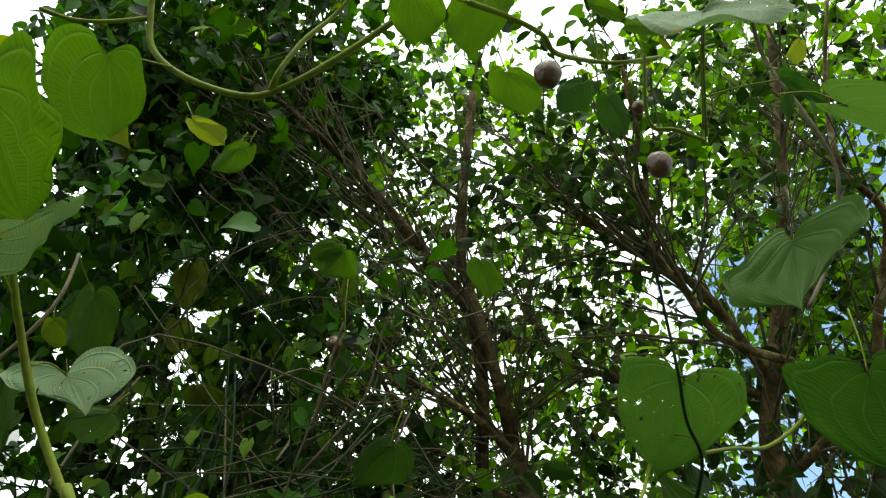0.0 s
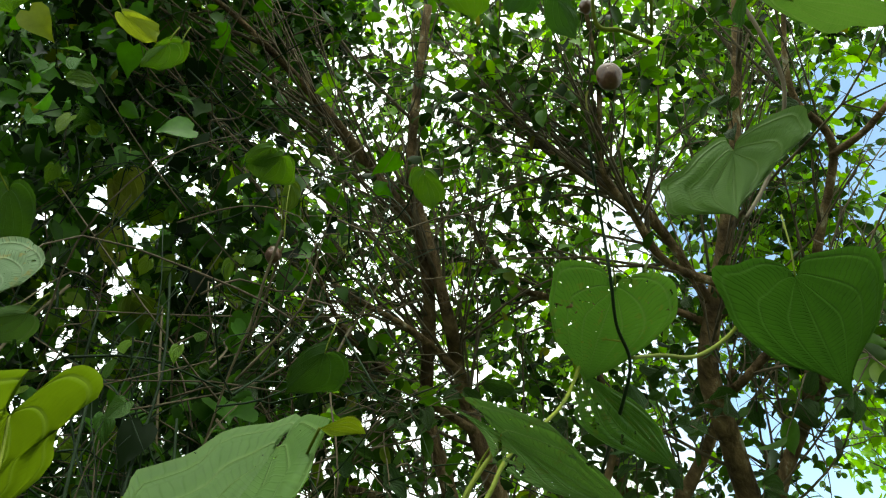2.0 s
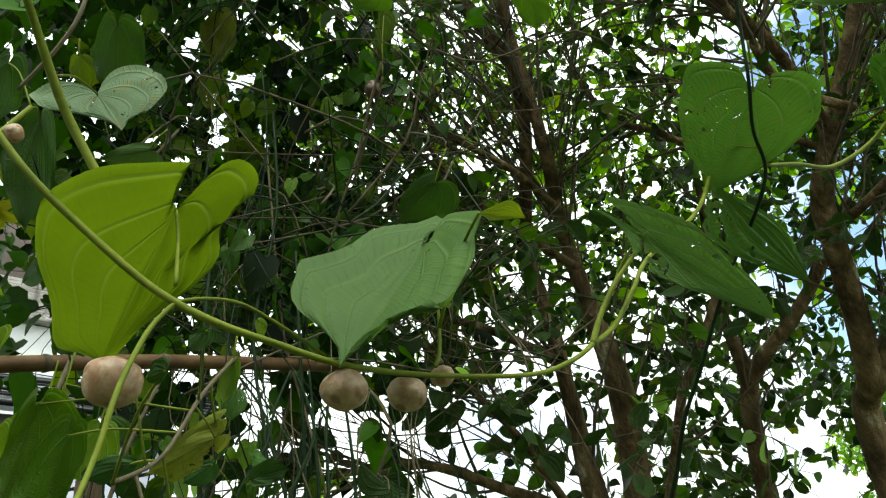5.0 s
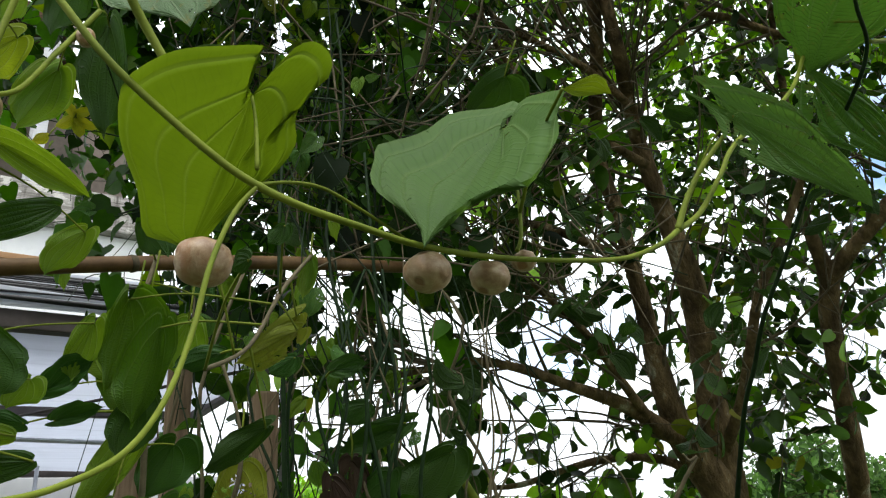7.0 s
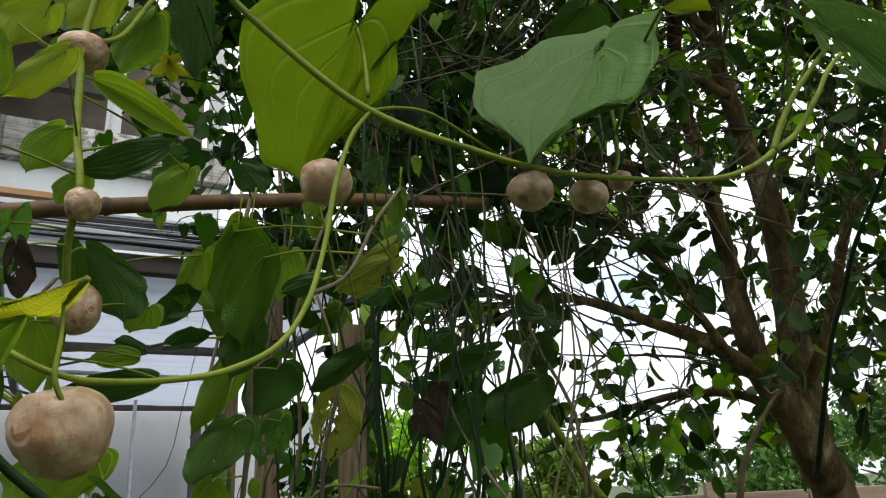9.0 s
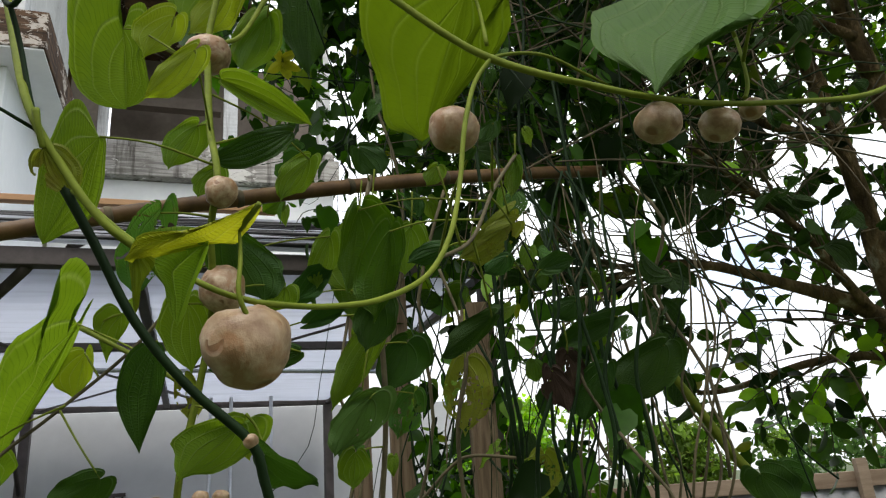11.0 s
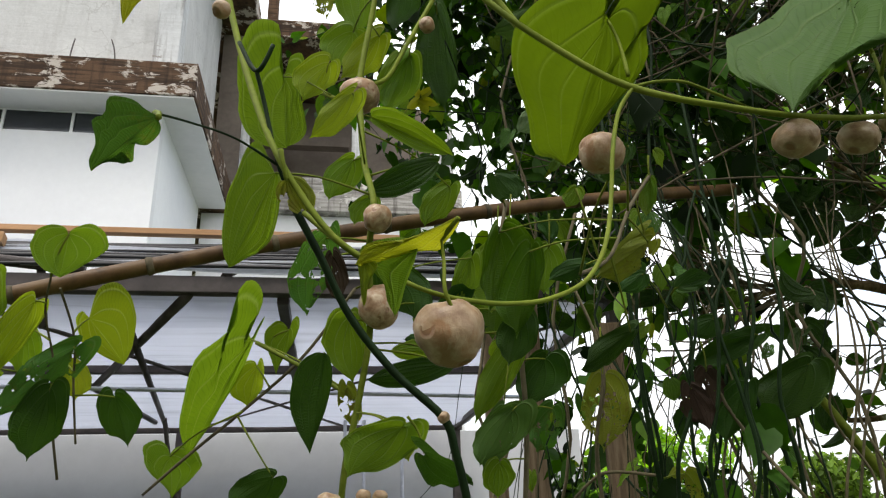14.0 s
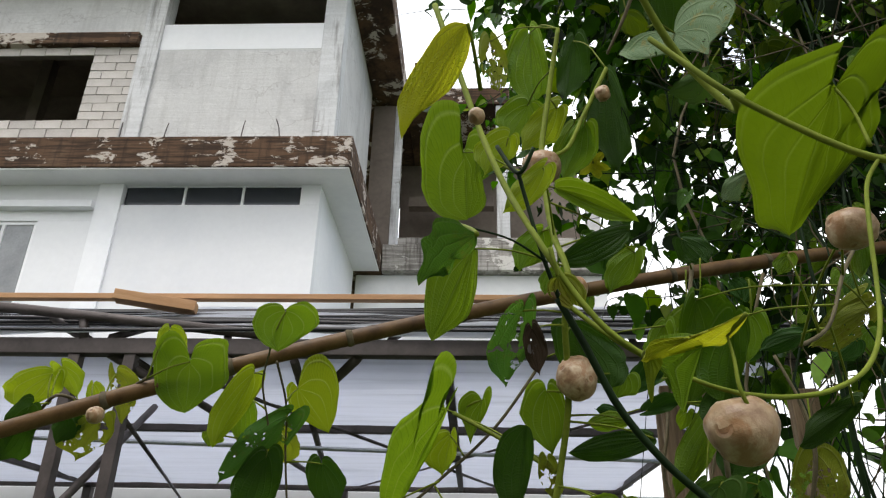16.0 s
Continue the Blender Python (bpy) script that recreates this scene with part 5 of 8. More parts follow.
def bare_fan(tree, rng, points, n, reach, spread, forks=3):
    """Long thin leafless shoots that follow a limb upward."""
    twigs = []
    line, rad = limb_points(points)
    for k in range(n):
        i = int(rng.uniform(0.05, 0.8) * (len(line) - 1))
        ahead = (line[i + 1] - line[max(i - 1, 0)]).normalized()
        way = (ahead + rand_dir(rng) * spread + Vector((0, 0, 0.12))).normalized()
        ln = reach * rng.uniform(0.5, 1.2)
        at = line[i]
        b = at + way * ln * 0.5 + rand_dir(rng) * ln * 0.04
        c = at + way * ln + rand_dir(rng) * ln * 0.07
        r = rng.uniform(0.003, 0.0085)
        twigs.append([(*at, r), (*b, r * 0.7), (*c, r * 0.3)])
        for _ in range(forks):
            t = rng.uniform(0.3, 0.9)
            q = at.lerp(c, t)
            w = (way + rand_dir(rng) * 0.8).normalized()
            twigs.append([(*q, r * 0.5), (*(q + w * ln * 0.15), r * 0.35), (*(q + w * ln * 0.32 + rand_dir(rng) * 0.03), r * 0.2)])
    many_tubes("bare_shoot_mass", tree, twigs, M["twig"], 2, 5)


parallel_shoots(tree_main, random.Random(20), [*trunk_a[-3:], *limb_left[1:]], 26)
bare_fan(tree_main, random.Random(18), trunk_b[5:], 26, 0.9, 0.45)
bare_fan(tree_right, random.Random(19), limb_g, 12, 0.9, 0.40)
bare_fan(tree_right, random.Random(22), limb_f, 16, 0.8, 0.45)
bare_fan(tree_right, random.Random(23), trunk_d[4:], 26, 0.9, 0.5)
bare_fan(tree_right, random.Random(24), limb_i, 16, 0.7, 0.5)
bare_fan(tree_main, random.Random(27), limb_low, 16, 0.6, 0.45)
bare_fan(tree_main, random.Random(28), limb_mid, 12, 0.55, 0.45)
bare_fan(tree_main, random.Random(25), limb_k, 12, 0.6, 0.5)
bare_fan(tree_main, random.Random(26), limb_l, 12, 0.6, 0.5)


# ---- the vine-grown thicket on the trellis ----
def thicket():
    rng = random.Random(21)
    top = tagged(new("vine_thicket"), "dense dark climbing vines hanging in strands over the trellis", "climbing vines")
    leaves, twigs, dry, dark = [], [], [], []
    # the mass: a leaning curtain from the trellis up into the tree
    blobs = [((-1.05, 2.25, 3.4), (0.75, 0.5, 0.8), 125), ((-0.80, 2.15, 2.6), (0.42, 0.35, 0.5), 50), ((-0.82, 2.0, 1.8), (0.28, 0.3, 0.5), 16),
             ((-1.2, 1.9, 4.2), (0.9, 0.7, 0.6), 340), ((-0.3, 2.3, 2.6), (0.30, 0.25, 0.5), 10), ((-1.15, 1.95, 2.6), (0.35, 0.3, 0.6), 50), ((-1.6, 2.1, 3.6), (0.5, 0.5, 0.7), 170),
             ((-0.85, 2.05, 4.75), (0.75, 0.4, 0.7), 330), ((-0.35, 1.95, 3.5), (0.42, 0.3, 0.5), 55), ((-0.65, 1.75, 5.5), (0.9, 0.5, 0.5), 240), ((-0.85, 1.4, 5.2), (0.8, 0.35, 0.6), 230), ((-1.05, 1.4, 3.55), (0.3, 0.25, 0.35), 70),
             ((-0.46, 1.88, 2.65), (0.22, 0.18, 0.25), 30), ((-0.28, 2.05, 2.5), (0.2, 0.18, 0.2), 5), ((-0.25, 2.75, 3.3), (0.5, 0.25, 0.5), 40), ((-0.9, 2.7, 3.3), (0.7, 0.25, 0.7), 100), ((-0.95, 1.35, 4.55), (0.5, 0.3, 0.5), 190), ((-0.35, 2.3, 5.5), (0.45, 0.3, 0.4), 330), ((-1.1, 2.2, 5.0), (0.5, 0.3, 0.5), 160), ((-0.85, 2.95, 3.85), (0.5, 0.22, 0.45), 85), ((-0.68, 2.8, 3.4), (0.4, 0.2, 0.35), 40)]
    for c, e, n in blobs:
        c, e = Vector(c), Vector(e)
        for _ in range(n):
            d = rand_dir(rng) * (rng.random() ** 0.5)
            at = c + Vector((d.x * e.x, d.y * e.y, d.z * e.z))
            way = (rand_dir(rng) + Vector((0, 0, -0.5))).normalized()
            for k in range(rng.randint(3, 6)):
                p = at + way * 0.07 * k + rand_dir(rng) * 0.03
                w = (rand_dir(rng) * 1.0 + Vector((0, 0, -0.8))).normalized()
                nn = (Vector((0.2, -0.7, 0.5)) + rand_dir(rng) * 1.3).normalized()
                s = 0.038 + 0.085 * rng.random() ** 2
                leaves.append((p, w, nn, s, s * rng.uniform(0.5, 0.95)))
            if rng.random() < 0.4:
                twigs.append([(*at, 0.002), (*(at + way * 0.15 + rand_dir(rng) * 0.03), 0.0018), (*(at + way * 0.32 + rand_dir(rng) * 0.06), 0.001)])
    # hanging and climbing strands
    for k in range(34):
        x = rng.uniform(-1.1, -0.32)
        y = 1.75 + rng.uniform(-0.25, 0.4) + 0.2 * (x + 0.7)
        z1, z0 = rng.uniform(1.9, 3.2), rng.uniform(0.3, 1.6)
        sway = rng.gauss(0, 0.16)
        r = 0.0016 + 0.0036 * rng.random() ** 2
        pts = [(x + sway * t + rng.uniform(-0.07, 0.07), y + rng.uniform(-0.06, 0.06), z1 + (z0 - z1) * t, r) for t in (0, 0.15, 0.3, 0.45, 0.6, 0.8, 1)]
        (dry if rng.random() < 0.38 else dark).append(pts)
        for _ in range(rng.randint(0, 4)):
            t = rng.random()
            p = Vector((x + sway * t, y, z1 + (z0 - z1) * t))
            w = (rand_dir(rng) * 0.7 + Vector((0, 0, -0.8))).normalized()
            s = rng.uniform(0.05, 0.12)
            leaves.append((p, w, (Vector((0.2, -0.8, 0.5)) + rand_dir(rng) * 0.8).normalized(), s, s * 0.8))
    for k in range(30):
        x, y = rng.uniform(-0.95, -0.15), rng.uniform(1.6, 2.2)
        z1, z0 = rng.uniform(2.2, 3.0), rng.uniform(0.9, 1.9)
        lean = rng.gauss(0, 0.28)
        r = rng.uniform(0.0011, 0.0026)
        pts = [(x + lean * t + rng.gauss(0, 0.03), y + rng.gauss(0, 0.03), z1 + (z0 - z1) * t, r) for t in (0, 0.12, 0.25, 0.4, 0.52, 0.68, 0.8, 0.92, 1)]
        (dry if rng.random() < 0.45 else dark).append(pts)
    # tangles of bare twigs
    bare = []
    for k in range(340):
        c = Vector((rng.uniform(-1.2, 0.1), rng.uniform(1.5, 2.4), rng.uniform(2.4, 4.2)))
        d = (rand_dir(rng) + Vector((0.3, 0, -0.1))).normalized()
        ln = rng.uniform(0.2, 0.8)
        r = rng.uniform(0.0015, 0.0042)
        p1 = c + d * ln * 0.35 + rand_dir(rng) * ln * 0.10
        p2 = c + d * ln * 0.7 + rand_dir(rng) * ln * 0.16 + Vector((0, 0, -0.05 * ln))
        # left of -0.6 most twigs go to the near-black material, painting in deep shade
        (bare if rng.random() < (0.6 if c.x > -0.6 else 0.2) else twigs).append([(*c, r), (*p1, r * 0.85), (*p2, r * 0.65), (*(c + d * ln + rand_dir(rng) * ln * 0.25), r * 0.35)])
    # long slack shoots between the trellis and the tree
    for k in range(26):
        a = Vector((rng.uniform(-1.2, -0.4), rng.uniform(1.4, 2.0), rng.uniform(2.1, 3.4)))
        b = Vector((rng.uniform(-0.2, 0.6), rng.uniform(2.2, 2.9), rng.uniform(2.3, 3.9)))
        r = rng.uniform(0.002, 0.005)
        sagging = Vector((0, 0, -rng.uniform(0.02, 0.3)))
        bare.append([(*a, r * 0.5), (*(a.lerp(b, 0.3) + sagging * 0.8 + rand_dir(rng) * 0.08), r * 0.7), (*(a.lerp(b, 0.65) + sagging + rand_dir(rng) * 0.08), r * 0.9), (*b, r)])
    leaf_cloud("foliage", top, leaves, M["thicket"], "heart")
    # the broad leaves at the front of the mass, one by one
    kinds = []
    for i in range(10):
        w = rng.uniform(0.36, 0.5)
        me, _ = leaf_mesh(Vector((0, 1, 0)), Vector((-w, 0.05, rng.uniform(0, 0.15))), Vector((w, 0.05, rng.uniform(0, 0.15))),
                          ("dark", "shade", "mid", "holed", "shade")[i % 5], rng.uniform(0.05, 0.25), rng.uniform(0.05, 0.3), "heart" if i % 3 else "oval", 100 + i)
        kinds.append(me)
    front = [b for b in blobs if b[0][0] < -0.5 or b[0][2] > 4]
    inner = []
    for k in range(380):
        at = Vector((rng.uniform(-1.7, -0.05), rng.uniform(2.3, 3.1), rng.uniform(2.3, 5.4)))
        if at.z < 3.4 and rng.random() < 0.55:
            continue
        s = rng.uniform(0.07, 0.16)
        inner.append((at, (rand_dir(rng) * 0.8 + Vector((0, 0, -0.8))).normalized(), (Vector((0.25, -0.8, 0.3)) + rand_dir(rng) * 0.8).normalized(), s, s * rng.uniform(0.8, 1.05)))
    leaf_cloud("inner_foliage", top, inner, M["olive"], "heart")
    back = []
    for k in range(105):
        at = Vector((rng.uniform(-1.35, -0.5), rng.uniform(2.9, 3.35), rng.uniform(3.0, 4.5)))
        s = rng.uniform(0.07, 0.13)
        back.append((at, (rand_dir(rng) * 0.8 + Vector((0, 0, -0.8))).normalized(), (Vector((0.25, -0.8, 0.3)) + rand_dir(rng) * 0.8).normalized(), s, s * rng.uniform(0.7, 1.0)))
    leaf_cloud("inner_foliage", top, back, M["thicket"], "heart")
    for k in range(84):
        y = (rand_dir(rng) * 0.6 + Vector((0, 0, -0.9))).normalized()
        z = (Vector((0.25, -0.8, 0.45)) + rand_dir(rng) * 0.7).normalized()
        x = y.cross(z).normalized()
        s = rng.uniform(0.035, 0.065)
        if k >= 36:
            # brighter leaf colours on the outside of the curtain, standing in for light
            ob = new("leaf", kinds[rng.choice((1, 2, 4, 6, 7, 9))])
            ob.parent = top
            ob.matrix_local = Matrix((x * s * 1.25, y * s * 1.25, x.cross(y) * s * 1.25)).transposed().to_4x4()
            ob.location = (rng.uniform(-1.15, -0.3), rng.uniform(1.7, 2.1), rng.uniform(2.75, 3.5))
            continue
        ob = new("leaf", kinds[rng.choice((1, 2, 3, 6, 7, 8))])
        ob.parent = top
        ob.matrix_local = Matrix((x * s, y * s, x.cross(y) * s)).transposed().to_4x4()
        ob.location = (rng.uniform(-1.05, -0.35), rng.uniform(1.35, 1.75), rng.uniform(1.45, 2.7))
    for k in range(232):
        c, e, _ = front[rng.randrange(len(front))]
        d = rand_dir(rng)
        d.y = -abs(d.y)
        at = Vector((c[0] + d.x * e[0] * 1.05, c[1] + d.y * e[1] * 1.1, c[2] + d.z * e[2] * 1.05))
        y = (rand_dir(rng) * 0.8 + Vector((0, 0, -0.8))).normalized()
        z = (Vector((0.25, -0.8, 0.45)) + rand_dir(rng) * 0.9).normalized()
        x = y.cross(z).normalized()
        z = x.cross(y)
        s = rng.uniform(0.045, 0.095)
        ob = new("leaf", kinds[rng.randrange(10)])
        ob.parent = top
        ob.matrix_local = Matrix((x * s, y * s, z * s)).transposed().to_4x4()
        ob.location = at
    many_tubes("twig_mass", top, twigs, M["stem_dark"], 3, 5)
    many_tubes("bare_twig_mass", top, bare, M["twig"], 3, 5)
    many_tubes("strand_mass", top, dry, M["stem_dry"], 3, 5)
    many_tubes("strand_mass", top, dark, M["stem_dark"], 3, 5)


thicket()


# ---- trees and bushes beyond the fence ----
def far_tree(x, y, h, wide, n, seed, size, label, look_name="far", name="far_tree", category="tree", group="trees beyond the fence"):
    rng = random.Random(seed)
    top = tagged(new(name), label, category, group)
    g = h / 3.4
    top.location = (x, y, 0)
    tube("trunk", top, [(0, 0, -0.05, 0.16 * g), (0.1 * g, 0, h * 0.3, 0.13 * g), (0.0, 0.1 * g, h * 0.6, 0.08 * g), (0.05 * g, 0, h * 0.9, 0.03 * g)], M["bark"], 4, 9, 0.05)
    leaves, twigs = [], []
    for k in range(9):
        turn = rng.uniform(0, 6.28)
        a = Vector((0, 0, h * rng.uniform(0.3, 0.7)))
        b = a + Vector((math.cos(turn) * wide * 0.6, math.sin(turn) * wide * 0.6, h * 0.2))
        twigs.append([(*a, 0.05 * g), (*(a.lerp(b, 0.5) + Vector((0, 0, 0.1 * g))), 0.035 * g), (*b, 0.015 * g)])
    clumps = [Vector((rng.gauss(0, 0.45) * wide, rng.gauss(0, 0.45) * wide, h * rng.uniform(0.35, 1.0))) for _ in range(26)]
    for _ in range(n):
        c = rng.choice(clumps)
        p = c + rand_dir(rng) * wide * 0.24 * rng.random() ** 0.4
        s = size * rng.uniform(0.7, 1.3)
        leaves.append((p, (rand_dir(rng) + Vector((0, 0, -0.4))).normalized(), rand_dir(rng), s, s * 0.5))
    many_tubes("branch_mass", top, twigs, M["bark"], 3, 6)
    leaf_cloud("crown", top, leaves, M[look_name])


far_tree(-1.7, 12.0, 2.15, 0.9, 4200, 31, 0.12, "light green bushy tree beyond the fence", "far_light")
far_tree(1.6, 14.0, 2.15, 2.0, 6200, 32, 0.14, "green tree standing beyond the fence")
far_tree(4.4, 15.5, 3.0, 1.8, 6000, 37, 0.14, "green tree with loose crown beyond the fence")
far_tree(6.5, 11.9, 5.1, 1.6, 5200, 33, 0.13, "tall light green tree standing beyond the fence", "crown_light")
far_tree(-5.6, 14.5, 3.0, 2.0, 4200, 34, 0.17, "round green tree beside the building", "crown_light")
far_tree(8.5, 9.5, 5.5, 2.4, 4200, 35, 0.17, "tall green tree with loose crown", "crown_light")
far_tree(6.0, 8.0, 3.5, 1.8, 3600, 36, 0.14, "feathery light green young tree")
far_tree(-1.62, 3.5, 1.75, 0.62, 2300, 41, 0.075, "dark small-leaved shrub growing behind the trellis posts", "thicket", "garden_shrub", "shrub", "")


# ---- the yam vines ----

vine_high = vine("tall air potato vine with broad heart-shaped leaves on thin stems")
leaf(vine_high, (0.811, 0.905, 2.656), (0.770, 0.952, 2.507), (0.651, 0.916, 2.607), (0.995, 0.884, 2.703), "grey_whole", 0.1, 0.1, stalk=(0.870, 1.070, 2.780), seed=1,
     halves=([(0.0, 0.0), (0.063, -0.128), (0.143, -0.261), (0.467, -0.115), (0.743, 0.099), (1.0, 0.17), (0.946, 0.445), (0.849, 0.648), (0.463, 0.778), (0.154, 0.861), (0.045, 0.915), (0.0, 1.0)],
             [(0.0, 0.0), (0.029, -0.13), (0.169, -0.21), (0.507, -0.255), (0.876, -0.199), (1.0, 0.17), (0.835, 0.336), (0.659, 0.359), (0.479, 0.555), (0.205, 0.638), (0.07, 0.74), (0.028, 0.867), (0.0, 1.0)]))
leaf(vine_high, (0.516, 0.986, 2.407), (0.453, 1.130, 2.312), (0.404, 0.948, 2.430), (0.625, 1.045, 2.352), "holed", 0.15, 0.15, stalk=(0.512, 0.934, 2.472), seed=2,
     halves=([(0.0, 0.0), (0.137, -0.049), (0.35, -0.12), (0.742, -0.017), (1.0, 0.17), (0.918, 0.505), (0.65, 0.786), (0.385, 0.86), (0.173, 0.929), (0.0, 1.0)],
             [(0.0, 0.0), (0.029, -0.111), (0.383, -0.25), (0.728, -0.248), (0.976, -0.08), (1.0, 0.17), (0.706, 0.52), (0.398, 0.774), (0.134, 0.916), (0.0, 1.0)]))
leaf(vine_high, (0.767, 0.862, 2.307), (0.863, 1.029, 2.175), (0.647, 0.891, 2.296), (0.906, 0.831, 2.311), "deep", 0.1, 0.12, stalk=(0.80, 0.86, 2.44), seed=3,
     halves=([(0.0, 0.0), (0.012, -0.057), (0.103, -0.128), (0.349, -0.17), (0.664, -0.106), (0.911, -0.083), (1.0, 0.17), (0.983, 0.372), (0.845, 0.585), (0.592, 0.74), (0.277, 0.801), (0.048, 0.892), (0.0, 1.0)],
             [(0.0, 0.0), (0.067, -0.024), (0.174, -0.098), (0.479, -0.039), (0.784, 0.04), (1.0, 0.17), (0.957, 0.379), (0.741, 0.591), (0.458, 0.697), (0.198, 0.806), (0.081, 0.896), (0.0, 1.0)]))
leaf(vine_high, (0.762, 0.531, 2.595), (0.97, 0.59, 2.575), (0.804, 0.475, 2.578), (0.838, 0.58, 2.606), "grey", 0.1, 0.1, stalk=(0.686, 0.547, 2.665), seed=4)
leaf(vine_high, (0.542, 0.403, 2.703), (0.463, 0.348, 2.55), (0.422, 0.395, 2.716), (0.695, 0.394, 2.704), "pale", 0.1, 0.05, stalk=(0.542, 0.564, 2.613), seed=5)
leaf(vine_high, (0.215, 0.426, 2.908), (0.181, 0.526, 2.838), (0.148, 0.458, 2.879), (0.269, 0.454, 2.877), "shade", 0.1, 0.1, stalk=(0.22, 0.44, 2.855), seed=6)
leaf(vine_high, (0.09, 0.423, 2.917), (0.089, 0.505, 2.864), (0.046, 0.446, 2.897), (0.15, 0.455, 2.882), "shade", 0.12, 0.1, stalk=(0.187, 0.419, 2.845), seed=7)
leaf(vine_high, (0.467, 0.552, 3.052), (0.537, 0.571, 3.03), (0.497, 0.549, 3.054), (0.507, 0.582, 3.02), "shade", 0.12, 0.1, stalk=(0.466, 0.636, 2.968), seed=8)
leaf(vine_high, (0.541, 0.587, 3.014), (0.635, 0.597, 2.999), (0.58, 0.575, 3.024), (0.575, 0.606, 2.993), "shade", 0.12, 0.1, stalk=(0.56, 0.629, 2.971), seed=9)
leaf(vine_high, (0.336, 0.861, 3.316), (0.378, 0.96, 3.258), (0.286, 0.896, 3.284), (0.422, 0.894, 3.278), "shade", 0.12, 0.1, stalk=(0.321, 0.826, 3.392), seed=10)
leaf(vine_high, (0.99, 0.736, 3.125), (0.974, 0.773, 3.089), (0.96, 0.753, 3.109), (1.006, 0.754, 3.107), "yellow", 0.12, 0.1, stalk=(0.996, 0.723, 3.162), seed=11)
leaf(vine_high, (0.533, 0.802, 3.082), (0.57, 0.87, 3.013), (0.509, 0.841, 3.045), (0.577, 0.821, 3.061), "deep", 0.12, 0.1, stalk=(0.62, 0.684, 3.042), seed=12)
leaf(vine_high, (0.476, 0.778, 3.109), (0.422, 0.827, 3.063), (0.416, 0.785, 3.105), (0.491, 0.812, 3.074), "deep", 0.12, 0.1, stalk=(0.589, 0.67, 3.018), seed=13)
leaf(vine_high, (0.225, 1.279, 3.047), (0.237, 1.35, 2.975), (0.183, 1.301, 3.027), (0.277, 1.313, 3.011), "shade", 0.12, 0.1, stalk=(0.221, 1.254, 3.118), seed=14)
leaf(vine_high, (0.96, 0.804, 3.059), (0.944, 0.864, 3), (0.934, 0.836, 3.029), (0.966, 0.833, 3.03), "deep", 0.12, 0.1, stalk=(0.811, 0.663, 2.925), seed=15)
leaf(vine_high, (0.737, 0.568, 2.74), (0.812, 0.605, 2.7), (0.768, 0.566, 2.741), (0.773, 0.599, 2.708), "deep", 0.12, 0.1, stalk=(0.606, 0.604, 2.762), seed=16)
leaf(vine_high, (0.455, 1.133, 2.320), (0.630, 1.298, 2.184), (0.462, 1.181, 2.206), (0.603, 1.228, 2.247), "holed", 0.1, 0.1, stalk=(0.466, 1.119, 2.369), seed=17,
     halves=([(0.0, 0.0), (0.249, -0.043), (0.557, -0.061), (0.964, -0.041), (1.0, 0.17), (0.686, 0.48), (0.29, 0.792), (0.0, 1.0)],
             [(0.0, 0.0), (0.289, -0.021), (0.668, -0.025), (0.946, -0.022), (1.0, 0.17), (0.586, 0.56), (0.0, 1.0)]))
leaf(vine_high, (0.461, 1.095, 2.368), (0.445, 1.134, 2.304), (0.438, 1.111, 2.34), (0.472, 1.111, 2.342), "bright", 0.3, 0.1, stalk=(0.519, 1.047, 2.33), seed=18)
stem(vine_high, [(0.4975, 0.8335, 2.6296, 0.0026), (0.5057, 0.9191, 2.5159, 0.0029), (0.5006, 0.9539, 2.411, 0.0031), (0.5064, 1.0166, 2.3484, 0.0031), (0.5338, 1.084, 2.3083, 0.0034), (0.5217, 1.1582, 2.2634, 0.0038), (0.5368, 1.4569, 2.2651, 0.0039), (0.4791, 1.6134, 2.1316, 0.0047), (0.4373, 1.6978, 2.0452, 0.0051), (0.4127, 1.7882, 1.9511, 0.0055), (0.3831, 1.8804, 1.8509, 0.0061), (0.3492, 2.1554, 1.5761, 0.0074)], "stem_dark")
stem(vine_high, [(0.5382, 1.0880, 2.3182, 0.0038), (0.6319, 1.1679, 2.3627, 0.0040), (0.7460, 1.2624, 2.4059, 0.0044), (0.8526, 1.2879, 2.4669, 0.0045), (0.9155, 1.2289, 2.5205, 0.0040)], "stem")
stem(vine_high, [(0.8644, 1.0531, 2.6015, 0.0044), (0.9916, 1.0757, 2.7561, 0.0048), (1.0692, 0.9908, 2.9284, 0.0050), (1.0528, 0.9312, 3.0802, 0.0052), (1.0234, 0.8874, 3.3086, 0.0055), (0.9948, 0.7782, 3.4186, 0.0055), (0.9679, 0.6583, 3.5390, 0.0055)], "stem_dry")
stem(vine_high, [(0.5451, 0.4126, 2.7069, 0.0027), (0.5936, 0.5536, 2.7619, 0.003), (0.6276, 0.6935, 2.7622, 0.0033)], "stem")
stem(vine_high, [(0.1871, 0.4192, 2.8452, 0.0058), (0.2597, 0.4641, 2.8675, 0.005), (0.3263, 0.5153, 2.8838, 0.0052), (0.3594, 0.5672, 2.9011, 0.0054), (0.4659, 0.6364, 2.9681, 0.0046), (0.5178, 0.6392, 2.9628, 0.0041), (0.6301, 0.6883, 3.0495, 0.0037)], "stem")
stem(vine_high, [(0.5601, 0.629, 2.9708, 0.0041), (0.5516, 0.699, 2.9017, 0.0041), (0.5609, 0.7367, 2.8637, 0.0046), (0.6064, 0.7433, 2.8549, 0.0046), (0.6673, 0.7631, 2.8322, 0.0041)], "stem")
